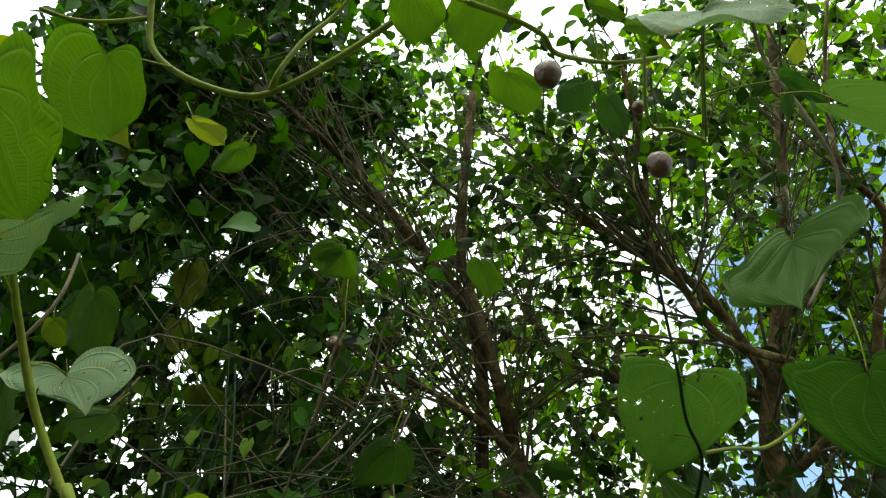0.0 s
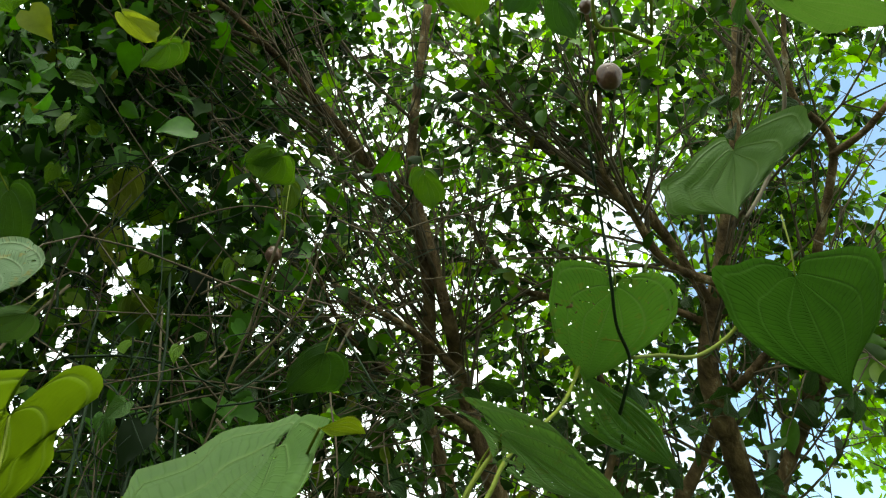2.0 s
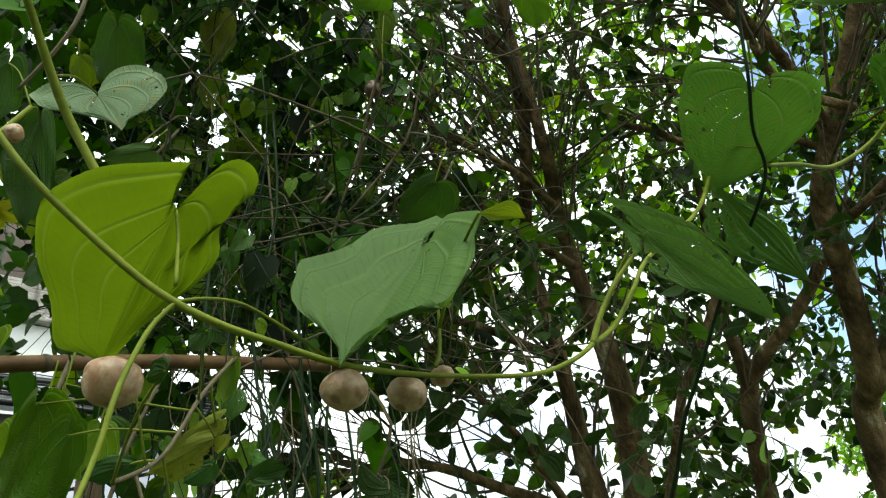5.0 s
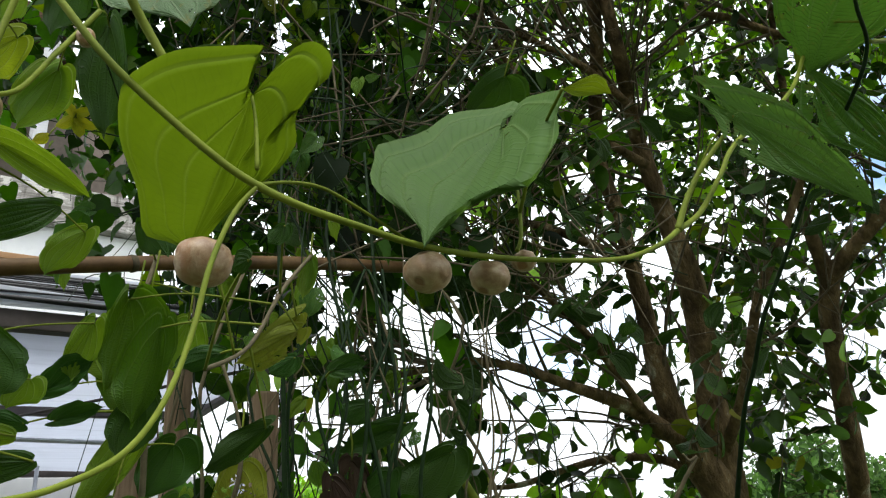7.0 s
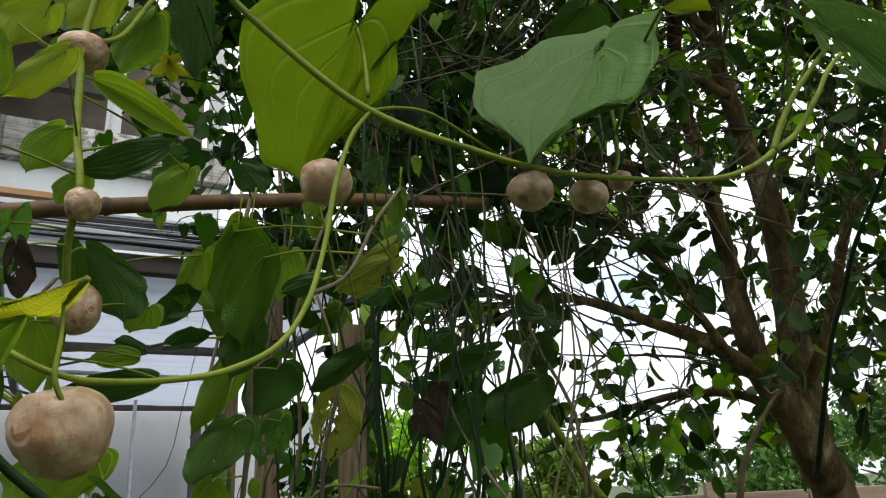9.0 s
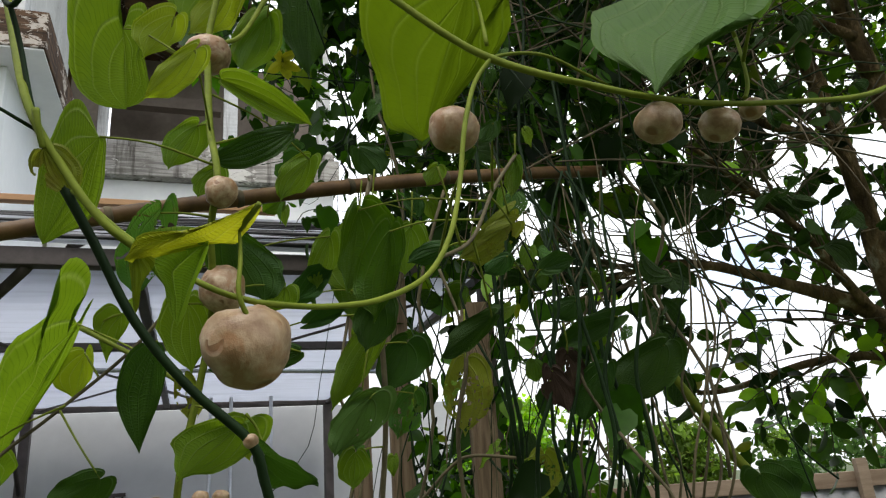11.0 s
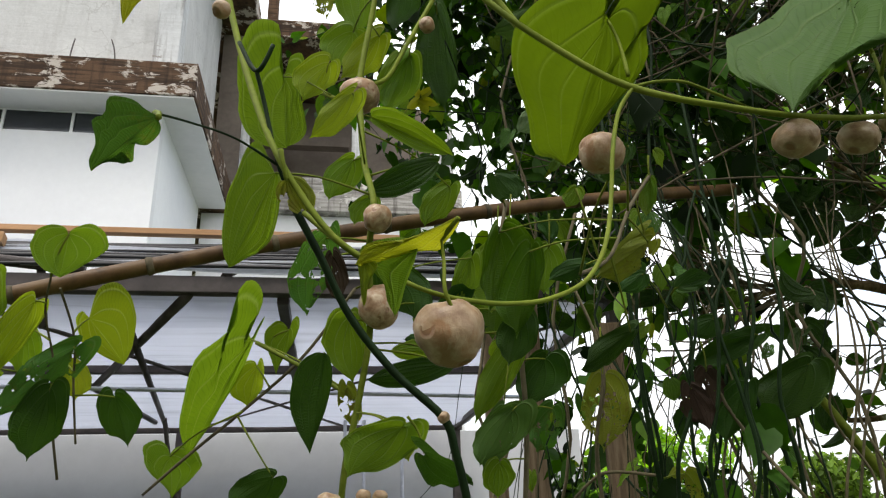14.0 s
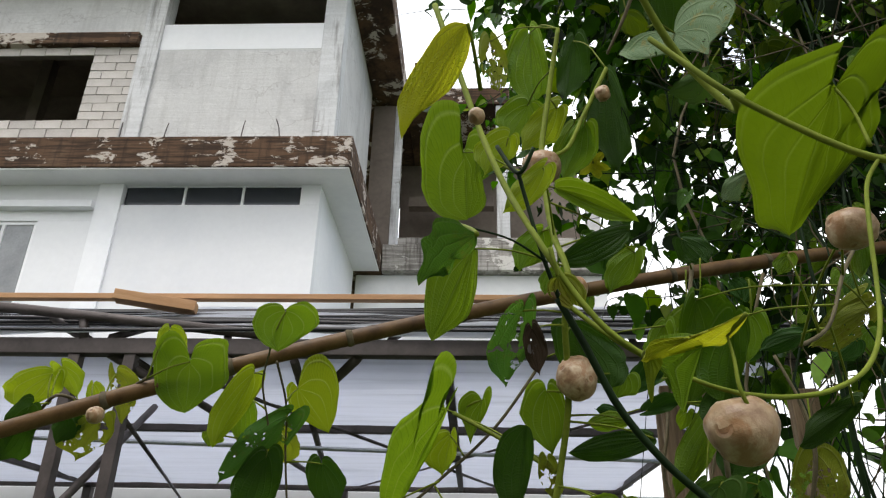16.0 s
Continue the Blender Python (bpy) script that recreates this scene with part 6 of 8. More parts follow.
bulbil(vine_high, (0.41, 0.786, 3.175), 0.0339, 0.0366, 19, 0.95, 7, "bulbil_shaded")
bulbil(vine_high, (0.553, 0.736, 2.935), 0.0144, 0.0156, 20, 1, 7, "bulbil_shaded")
bulbil(vine_high, (0.739, 1.112, 3.187), 0.0341, 0.0402, 21, 0.9, 7, "bulbil_shaded")
bulbil(vine_high, (-0.226, 1.571, 3.061), 0.0238, 0.0272, 22, 1, 7, "bulbil_shaded")

vine_cross = vine("thick green air potato vine stem with large leaves and pale tubers")
leaf(vine_cross, (-0.266, 0.547, 2.015), (-0.376, 0.641, 1.909), (-0.335, 0.451, 1.964), (-0.195, 0.570, 2.036), "bright", 0.03, 0.03, stalk=(-0.24, 0.509, 1.911), seed=23,
     halves=([(0.0, 0.0), (0.089, -0.053), (0.099, -0.21), (0.081, -0.278), (0.387, -0.21), (0.78, -0.102), (0.979, 0.041), (1.0, 0.17), (0.926, 0.345), (0.72, 0.558), (0.563, 0.768), (0.442, 0.9), (0.207, 0.935), (0.0, 1.0)],
             [(0.0, 0.0), (0.073, -0.068), (0.19, -0.157), (0.334, -0.21), (0.548, -0.177), (0.845, -0.023), (1.0, 0.17), (0.758, 0.221), (0.768, 0.367), (0.911, 0.563), (0.892, 0.664), (0.771, 0.724), (0.567, 0.769), (0.273, 0.879), (0.208, 0.998), (0.0, 1.0)]))
leaf(vine_cross, (-0.039, 0.693, 2.024), (-0.103, 0.538, 1.827), (-0.161, 0.589, 1.966), (0.007, 0.535, 1.912), "grey", 0.03, 0.02, stalk=(-0.033, 0.701, 1.956), seed=24,
     halves=([(0.0, 0.0), (0.036, -0.089), (0.0, -0.252), (0.08, -0.351), (0.172, -0.367), (0.264, -0.28), (0.459, -0.244), (0.553, -0.215), (0.607, -0.163), (0.615, -0.044), (0.663, 0.045), (0.82, 0.1), (0.993, 0.141), (1.0, 0.17), (0.863, 0.344), (0.703, 0.521), (0.447, 0.674), (0.238, 0.798), (0.124, 0.872), (0.0, 1.0)],
             [(0.0, 0.0), (0.076, -0.085), (0.194, -0.288), (0.354, -0.323), (0.894, -0.295), (0.887, -0.112), (0.961, 0.081), (1.0, 0.17), (0.95, 0.291), (0.877, 0.408), (0.59, 0.502), (0.365, 0.606), (0.312, 0.719), (0.125, 0.811), (0.0, 0.904), (0.0, 0.956), (0.0, 1.0)]))
leaf(vine_cross, (0.024, 0.562, 1.975), (0.067, 0.575, 1.970), (0.056, 0.565, 1.986), (0.034, 0.568, 1.969), "lime", 0.1, 0.05, stalk=(-0.032, 0.673, 1.911), seed=25,
     halves=([(0.0, 0.0), (0.342, 0.017), (0.821, 0.052), (1.0, 0.17), (0.649, 0.539), (0.0, 1.0)],
             [(0.0, 0.0), (1.0, 0.17), (0.515, 0.57), (0.206, 0.788), (0.0, 1.0)]))
leaf(vine_cross, (0.235, 0.826, 2.072), (0.424, 0.962, 1.977), (0.300, 0.846, 2.094), (0.240, 0.860, 2.029), "grey_eaten", 0.14, 0.16, stalk=(0.172, 0.859, 1.988), seed=26,
     halves=([(0.0, 0.0), (0.048, -0.105), (0.229, -0.181), (0.26, -0.312), (0.637, -0.143), (0.839, 0.024), (1.0, 0.17), (0.906, 0.303), (0.742, 0.479), (0.629, 0.702), (0.399, 0.892), (0.0, 1.0)],
             [(0.0, 0.0), (0.002, -0.061), (0.055, -0.205), (0.198, -0.336), (0.179, -0.191), (0.392, -0.069), (0.82, 0.034), (1.0, 0.17), (0.824, 0.345), (0.51, 0.549), (0.252, 0.766), (0.099, 0.917), (0.0, 1.0)]))
stem(vine_cross, [(-0.4024, 0.4096, 2.0829, 0.0032), (-0.3770, 0.4188, 2.0452, 0.0034), (-0.3407, 0.4361, 1.9927, 0.0034), (-0.3012, 0.4612, 1.9489, 0.0034), (-0.2611, 0.4846, 1.9095, 0.0034), (-0.2330, 0.4983, 1.8881, 0.0035), (-0.1981, 0.5121, 1.8693, 0.0033), (-0.1573, 0.5356, 1.8558, 0.0030), (-0.1150, 0.5592, 1.8427, 0.0029), (-0.0638, 0.6109, 1.8448, 0.0027), (0.0008, 0.6628, 1.8514, 0.0025), (0.0636, 0.7219, 1.8667, 0.0027), (0.1091, 0.7725, 1.8949, 0.0029), (0.1392, 0.8091, 1.9243, 0.0034)], "stem")
stem(vine_cross, [(0.1392, 0.8091, 1.9243, 0.0044), (0.1553, 0.8184, 1.9608, 0.0036), (0.1825, 0.8260, 2.0056, 0.0034), (0.2234, 0.8342, 2.0544, 0.0029)], "stem")
stem(vine_cross, [(0.1392, 0.8091, 1.9243, 0.0035), (0.1756, 0.8447, 1.9586, 0.0034), (0.2142, 0.8709, 2.0158, 0.0033), (0.2566, 0.9155, 2.0833, 0.0032), (0.3776, 1.0151, 2.2076, 0.0032), (0.4894, 1.1687, 2.4088, 0.0034)], "stem")
stem(vine_cross, [(-0.2329, 0.4979, 1.8890, 0.0019), (-0.2159, 0.5185, 1.8991, 0.0016), (-0.1944, 0.5427, 1.9022, 0.0017), (-0.1682, 0.5739, 1.8909, 0.0015), (-0.1318, 0.5917, 1.8633, 0.0015)], "stem")
stem(vine_cross, [(-0.0378, 0.6518, 1.8621, 0.0023), (-0.0328, 0.6569, 1.8783, 0.0021), (-0.0318, 0.6750, 1.9138, 0.0019), (-0.0328, 0.7009, 1.9560, 0.0018)], "stem")
bulbil(vine_cross, (-0.264, 0.473, 1.815), 0.0218, 0.0193, 28, 1, 9)
bulbil(vine_cross, (-0.112, 0.579, 1.824), 0.0210, 0.0171, 29, 1, 7)
bulbil(vine_cross, (-0.064, 0.629, 1.831), 0.0192, 0.0161, 30, 1, 7)
bulbil(vine_cross, (-0.033, 0.675, 1.86), 0.0123, 0.0100, 31, 1, 7)
stem(vine_cross, [(-0.2318, 0.4993, 1.8910, 0.0020), (-0.2446, 0.4822, 1.8602, 0.0021), (-0.2433, 0.4462, 1.8015, 0.0021), (-0.2443, 0.4298, 1.7484, 0.0019), (-0.2439, 0.4023, 1.6968, 0.0019), (-0.2521, 0.3769, 1.6627, 0.0019), (-0.2685, 0.3434, 1.6431, 0.0019), (-0.2837, 0.3069, 1.6343, 0.0018), (-0.2909, 0.2718, 1.6300, 0.0018), (-0.2987, 0.2573, 1.6310, 0.0017), (-0.3148, 0.2486, 1.6383, 0.0017), (-0.3438, 0.2425, 1.6567, 0.0019), (-0.3731, 0.2346, 1.6804, 0.0019), (-0.4002, 0.2262, 1.7078, 0.0021)], "stem")
stem(vine_cross, [(-0.3431, 0.2336, 1.6573, 0.0023), (-0.3605, 0.2158, 1.6758, 0.0023), (-0.3801, 0.2033, 1.7081, 0.0024), (-0.3963, 0.1908, 1.7449, 0.0024), (-0.4435, 0.2059, 1.8199, 0.0027), (-0.4799, 0.2137, 1.8976, 0.0029), (-0.5137, 0.2178, 1.9880, 0.0032), (-0.5543, 0.2186, 2.1060, 0.0034)], "stem")
bulbil(vine_cross, (-0.293, 0.251, 1.605), 0.0222, 0.0219, 32, 1, 9)
leaf(vine_cross, (-0.271, 0.233, 1.671), (-0.332, 0.207, 1.648), (-0.319, 0.207, 1.655), (-0.293, 0.242, 1.654), "gold", 0.12, 0.05, stalk=(-0.288, 0.238, 1.663), seed=33,
     halves=([(0.0, 0.0), (0.0, 0.092), (0.0, 0.264), (0.0, 0.768), (0.408, 0.357), (1.0, 0.17), (0.826, 0.395), (0.0, 1.0)],
             [(0.0, 0.0), (0.233, 0.001), (0.593, 0.063), (0.795, 0.128), (1.0, 0.17), (0.66, 0.343), (0.453, 0.584), (0.38, 0.776), (0.277, 0.918), (0.0, 1.0)]))
leaf(vine_cross, (-0.301, 0.230, 1.657), (-0.324, 0.232, 1.618), (-0.328, 0.211, 1.656), (-0.303, 0.238, 1.652), "mid", 0.25, 0.1, seed=150, halves=([(0.0, 0.0), (0.246, -0.105), (0.707, -0.014), (1.0, 0.17), (0.699, 0.385), (0.373, 0.554), (0.18, 0.843), (0.0, 1.0)], [(0.0, 0.0), (1.0, 0.17), (0.977, 0.397), (0.543, 0.619), (0.457, 0.857), (0.0, 1.0)]))
leaf(vine_cross, (-0.327, 0.208, 1.652), (-0.334, 0.217, 1.622), (-0.331, 0.206, 1.649), (-0.321, 0.214, 1.646), "yellow", 0.3, 0, stalk=(-0.345, 0.232, 1.659), seed=34,
     halves=([(0.0, 0.0), (1.0, 0.17), (0.755, 0.44), (0.509, 0.71), (0.389, 0.894), (0.0, 1.0)],
             [(0.0, 0.0), (1.0, 0.17), (0.393, 0.453), (0.233, 0.745), (0.153, 0.9), (0.0, 1.0)]))
stem(vine_cross, [(-0.2814, 0.2375, 1.6156, 0.0013), (-0.2826, 0.2322, 1.6265, 0.0013), (-0.2847, 0.2354, 1.6452, 0.0011), (-0.2882, 0.2382, 1.6631, 0.0008)], "stem")
stem(vine_cross, [(-0.4073, 0.2217, 1.7146, 0.0029), (-0.3986, 0.2416, 1.6792, 0.0029), (-0.3886, 0.2661, 1.6345, 0.0029), (-0.3704, 0.2924, 1.5967, 0.0029), (-0.3474, 0.3190, 1.5649, 0.0031), (-0.3452, 0.3298, 1.5420, 0.0031), (-0.3459, 0.3448, 1.5052, 0.0031), (-0.3516, 0.3738, 1.4283, 0.0033)], "stem_dark")
bulbil(vine_cross, (-0.347, 0.319, 1.565), 0.0046, 0.0046, 35, 1, 2)
stem(vine_cross, [(-0.3959, 0.1962, 1.7325, 0.0011), (-0.3959, 0.1575, 1.7371, 0.0008), (-0.3971, 0.1216, 1.7332, 0.0008), (-0.3891, 0.0937, 1.7230, 0.0008)], "stem_dark")
stem(vine_cross, [(-0.3937, 0.1828, 1.8260, 0.0016), (-0.4088, 0.1815, 1.8085, 0.0018), (-0.4295, 0.1800, 1.8424, 0.0017)], "stem_dark")
stem(vine_cross, [(-0.4088, 0.1815, 1.8085, 0.0016), (-0.4090, 0.1899, 1.7883, 0.0016), (-0.4031, 0.2016, 1.7392, 0.0016), (-0.4061, 0.2232, 1.7127, 0.0019)], "stem_dark")
leaf(vine_cross, (-0.386, 0.195, 1.718), (-0.382, 0.211, 1.695), (-0.394, 0.195, 1.705), (-0.373, 0.208, 1.711), "yholed", 0.12, 0.1, shape="oval", stalk=(-0.387, 0.189, 1.739), seed=36)
bulbil(vine_cross, (-0.446, 0.173, 1.877), 0.0072, 0.0077, 37, 1, 3)
leaf(vine_cross, (-0.401, 0.116, 1.913), (-0.463, 0.107, 1.830), (-0.439, 0.096, 1.883), (-0.423, 0.122, 1.869), "gold", 0.1, 0.05, stalk=(-0.426, 0.157, 1.885), seed=38,
     halves=([(0.0, 0.0), (0.583, -0.127), (0.922, -0.083), (1.0, 0.17), (0.993, 0.39), (0.822, 0.567), (0.0, 1.0)],
             [(0.0, 0.0), (0.465, -0.068), (0.904, -0.039), (1.0, 0.17), (0.601, 0.457), (0.0, 0.813), (0.0, 1.03), (0.0, 1.0)]))
leaf(vine_cross, (-0.348, 0.071, 1.694), (-0.382, 0.058, 1.669), (-0.357, 0.049, 1.696), (-0.370, 0.074, 1.674), "torn", 0.2, 0.05, stalk=(-0.389, 0.094, 1.723), seed=39,
     halves=([(0.0, 0.0), (0.32, 0.027), (0.667, 0.028), (1.0, 0.17), (0.811, 0.358), (0.886, 0.487), (0.462, 0.663), (0.211, 0.905), (0.0, 1.0)],
             [(0.0, 0.0), (0.624, -0.174), (0.766, -0.001), (0.27, 0.286), (1.0, 0.17), (0.227, 0.49), (0.0, 0.759), (0.0, 0.886), (0.0, 1.0)]))

vine_hang = vine("air potato vine hanging from the pole with tubers along it")
stem(vine_hang, [(-0.8707, 0.8894, 2.7069, 0.005), (-0.901, 0.8826, 2.5353, 0.006), (-0.9112, 0.8595, 2.3713, 0.0063), (-0.892, 0.842, 2.2636, 0.0066), (-0.8577, 0.8145, 2.1422, 0.0062), (-0.7875, 0.7599, 2.0172, 0.0057), (-0.8128, 0.7768, 1.9423, 0.0057), (-0.8338, 0.8054, 1.8743, 0.0057), (-0.8518, 0.8251, 1.8029, 0.0057), (-0.8835, 0.8361, 1.7038, 0.0057), (-0.9212, 0.8419, 1.5797, 0.0056), (-0.955, 0.8698, 1.4668, 0.0056)], "stem")
stem(vine_hang, [(-0.9176, 0.8602, 2.3608, 0.0046), (-0.8866, 0.9139, 2.3923, 0.0047), (-0.8732, 0.9718, 2.5069, 0.005), (-0.847, 1.043, 2.6658, 0.0053)], "stem")
bulbil(vine_hang, (-0.92, 0.87, 2.34), 0.0470, 0.0367, 40, 0.9, 7)
bulbil(vine_hang, (-0.781, 0.762, 1.988), 0.0243, 0.0262, 41, 1, 7)
bulbil(vine_hang, (-0.829, 0.822, 1.853), 0.0353, 0.0401, 42, 1, 7)
bulbil(vine_hang, (-0.844, 1.012, 2.573), 0.0184, 0.0197, 43, 1, 7)
bulbil(vine_hang, (-0.865, 0.828, 1.543), 0.0125, 0.0125, 44, 1, 7)
bulbil(vine_hang, (-0.878, 0.763, 1.534), 0.0204, 0.0153, 45, 1, 7)
bulbil(vine_hang, (-0.876, 0.883, 1.544), 0.0130, 0.0111, 46, 1, 7)
bulbil(vine_hang, (-1.569, 0.289, 1.809), 0.0173, 0.0163, 47, 1, 3)
leaf(vine_hang, (-1.162, 0.874, 2.492), (-1.207, 0.940, 2.348), (-1.261, 0.825, 2.429), (-1.116, 0.895, 2.501), "mid", 0.12, 0.1, stalk=(-0.996, 0.863, 2.37), seed=48,
     halves=([(0.0, 0.0), (0.062, -0.176), (0.0, -0.498), (0.053, -0.746), (0.554, -0.876), (0.874, -0.612), (0.994, -0.198), (1.0, 0.17), (0.965, 0.461), (0.684, 0.747), (0.342, 0.904), (0.0, 1.0)],
             [(0.0, 0.0), (0.119, -0.06), (0.332, -0.186), (0.844, -0.105), (1.0, 0.17), (0.766, 0.412), (0.854, 0.773), (0.94, 1.015), (0.553, 1.066), (0.0, 1.0)]))
leaf(vine_hang, (-0.885, 0.622, 2.052), (-0.984, 0.622, 1.908), (-0.926, 0.580, 2.068), (-0.925, 0.650, 1.944), "mid", 0.1, 0.05, stalk=(-0.8, 0.77, 2.04), seed=49,
     halves=([(0.0, 0.0), (0.705, -0.119), (0.99, -0.03), (1.0, 0.17), (0.923, 0.496), (0.625, 0.786), (0.283, 0.954), (0.0, 1.0)],
             [(0.0, 0.0), (0.245, -0.114), (0.59, -0.089), (0.88, -0.039), (1.0, 0.17), (0.473, 0.631), (0.0, 1.0)]))
leaf(vine_hang, (-1.013, 0.87, 2.462), (-1.079, 0.859, 2.383), (-1.074, 0.826, 2.451), (-1.015, 0.89, 2.421), "lime", 0.12, 0.1, stalk=(-1.05, 0.893, 2.412), seed=50)
leaf(vine_hang, (-0.911, 0.922, 2.518), (-1.001, 0.897, 2.429), (-0.961, 0.888, 2.506), (-0.933, 0.94, 2.452), "lime", 0.12, 0.1, stalk=(-0.902, 0.88, 2.52), seed=51)
leaf(vine_hang, (-1.037, 0.974, 2.62), (-1.097, 0.969, 2.54), (-1.099, 0.929, 2.612), (-1.02, 1.012, 2.575), "mid", 0.12, 0.1, stalk=(-0.89, 0.885, 2.598), seed=52)
leaf(vine_hang, (-0.787, 0.701, 2.208), (-0.865, 0.678, 2.134), (-0.832, 0.676, 2.187), (-0.804, 0.714, 2.159), "lime", 0.12, 0.1, stalk=(-0.851, 0.809, 2.131), seed=53)
leaf(vine_hang, (-1.009, 0.957, 2.823), (-1.054, 1.018, 2.642), (-1.084, 0.943, 2.738), (-0.997, 1.017, 2.73), "mid", 0.12, 0.1, stalk=(-0.871, 0.889, 2.707), seed=54)
leaf(vine_hang, (-1.091, 0.898, 2.811), (-1.108, 0.957, 2.675), (-1.129, 0.899, 2.752), (-1.071, 0.946, 2.751), "yholed", 0.12, 0.1, stalk=(-0.871, 0.889, 2.707), seed=55)
leaf(vine_hang, (-0.935, 1.189, 2.761), (-0.98, 1.279, 2.527), (-1.005, 1.192, 2.65), (-0.921, 1.261, 2.649), "dark", 0.12, 0.1, stalk=(-0.847, 1.043, 2.666), seed=56)
leaf(vine_hang, (-0.974, 1.101, 2.866), (-1.036, 1.134, 2.713), (-1.031, 1.093, 2.797), (-0.961, 1.15, 2.796), "dark", 0.12, 0.1, stalk=(-0.847, 1.043, 2.666), seed=57)
leaf(vine_hang, (-0.922, 1.043, 2.534), (-0.999, 1.046, 2.413), (-0.985, 1.021, 2.482), (-0.921, 1.079, 2.469), "mid", 0.12, 0.1, stalk=(-0.866, 0.991, 2.55), seed=58)
leaf(vine_hang, (-0.884, 0.866, 2.275), (-0.776, 0.99, 2.205), (-0.821, 0.918, 2.271), (-0.84, 0.932, 2.217), "mid", 0.45, 0.1, shape="oval", stalk=(-0.894, 0.844, 2.273), seed=59)
leaf(vine_hang, (-0.724, 0.868, 2.122), (-0.84, 0.801, 2.071), (-0.788, 0.847, 2.065), (-0.777, 0.827, 2.119), "dark", 0.05, 0.1, shape="oval", stalk=(-0.832, 0.795, 2.097), seed=60)
leaf(vine_hang, (-0.875, 0.803, 2.147), (-0.929, 0.796, 2.077), (-0.923, 0.775, 2.125), (-0.875, 0.823, 2.109), "mid", 0.12, 0.1, stalk=(-0.861, 0.817, 2.153), seed=61)
leaf(vine_hang, (-0.845, 1.083, 2.188), (-0.909, 1.074, 2.109), (-0.9, 1.052, 2.162), (-0.851, 1.101, 2.144), "mid", 0.12, 0.1, stalk=(-0.883, 0.835, 2.23), seed=62)
leaf(vine_hang, (-0.869, 0.843, 2.08), (-0.903, 0.84, 2.035), (-0.903, 0.824, 2.065), (-0.864, 0.861, 2.054), "mid", 0.12, 0.1, stalk=(-0.839, 0.8, 2.108), seed=63)
leaf(vine_hang, (-0.854, 0.714, 1.955), (-0.925, 0.745, 1.842), (-0.906, 0.684, 1.893), (-0.859, 0.749, 1.92), "holed", 0.12, 0.1, stalk=(-0.808, 0.774, 1.956), seed=64)
leaf(vine_hang, (-0.851, 0.853, 1.959), (-0.829, 0.926, 1.855), (-0.888, 0.855, 1.9), (-0.79, 0.932, 1.903), "dark", 0.12, 0.1, stalk=(-0.819, 0.785, 1.924), seed=65)
leaf(vine_hang, (-0.878, 0.801, 1.835), (-0.899, 0.838, 1.734), (-0.923, 0.784, 1.797), (-0.86, 0.835, 1.798), "mid", 0.12, 0.1, stalk=(-0.845, 0.818, 1.829), seed=66)
leaf(vine_hang, (-0.880, 0.745, 1.768), (-0.940, 0.781, 1.617), (-0.937, 0.727, 1.717), (-0.883, 0.767, 1.725), "dark", 0.12, 0.1, stalk=(-0.952, 0.819, 1.743), seed=67,
     halves=([(0.0, 0.0), (0.322, -0.059), (0.802, -0.037), (1.0, 0.17), (0.961, 0.364), (0.661, 0.631), (0.225, 0.869), (0.0, 1.0)],
             [(0.0, 0.0), (0.568, 0.004), (1.0, 0.17), (0.838, 0.459), (0.353, 0.759), (0.0, 1.0)]))
leaf(vine_hang, (-1.082, 0.853, 1.863), (-1.124, 0.865, 1.785), (-1.115, 0.825, 1.866), (-1.065, 0.863, 1.870), "mid", 0.12, 0.1, stalk=(-1.133, 0.84, 1.846), seed=68,
     halves=([(0.0, 0.0), (0.274, -0.103), (0.651, -0.086), (1.0, 0.17), (0.962, 0.469), (0.537, 0.689), (0.25, 0.853), (0.0, 1.0)],
             [(0.0, 0.0), (0.082, -0.2), (0.529, -0.166), (1.0, 0.17), (0.901, 0.514), (0.371, 0.68), (0.0, 0.788), (0.0, 1.0)]))
leaf(vine_hang, (-1.156, 0.824, 1.851), (-1.339, 0.831, 1.642), (-1.197, 0.743, 1.803), (-1.198, 0.854, 1.798), "mid", 0.15, 0.08, stalk=(-0.927, 0.846, 1.727), seed=69,
     halves=([(0.0, 0.0), (0.28, -0.095), (0.194, -0.219), (0.373, -0.368), (0.753, -0.452), (0.938, -0.374), (0.65, -0.125), (0.784, 0.041), (1.0, 0.17), (0.896, 0.416), (0.717, 0.66), (0.415, 0.838), (0.0, 1.0)],
             [(0.0, 0.0), (0.251, -0.125), (0.0, -0.209), (0.333, -0.071), (1.0, 0.17), (0.835, 0.361), (0.571, 0.602), (0.178, 0.827), (0.0, 1.0)]))
leaf(vine_hang, (-1.188, 0.87, 1.81), (-1.222, 0.883, 1.735), (-1.247, 0.841, 1.777), (-1.19, 0.888, 1.774), "lime", 0.12, 0.1, stalk=(-1.142, 0.864, 1.761), seed=71)
leaf(vine_hang, (-0.896, 0.819, 1.722), (-0.904, 0.849, 1.654), (-0.916, 0.819, 1.693), (-0.884, 0.844, 1.693), "yholed", 0.12, 0.1, stalk=(-0.904, 0.832, 1.712), seed=72)
leaf(vine_hang, (-0.743, 0.911, 1.754), (-0.858, 0.829, 1.734), (-0.791, 0.866, 1.765), (-0.807, 0.878, 1.719), "dark", 0.1, 0.1, shape="oval", stalk=(-0.858, 0.827, 1.785), seed=73)
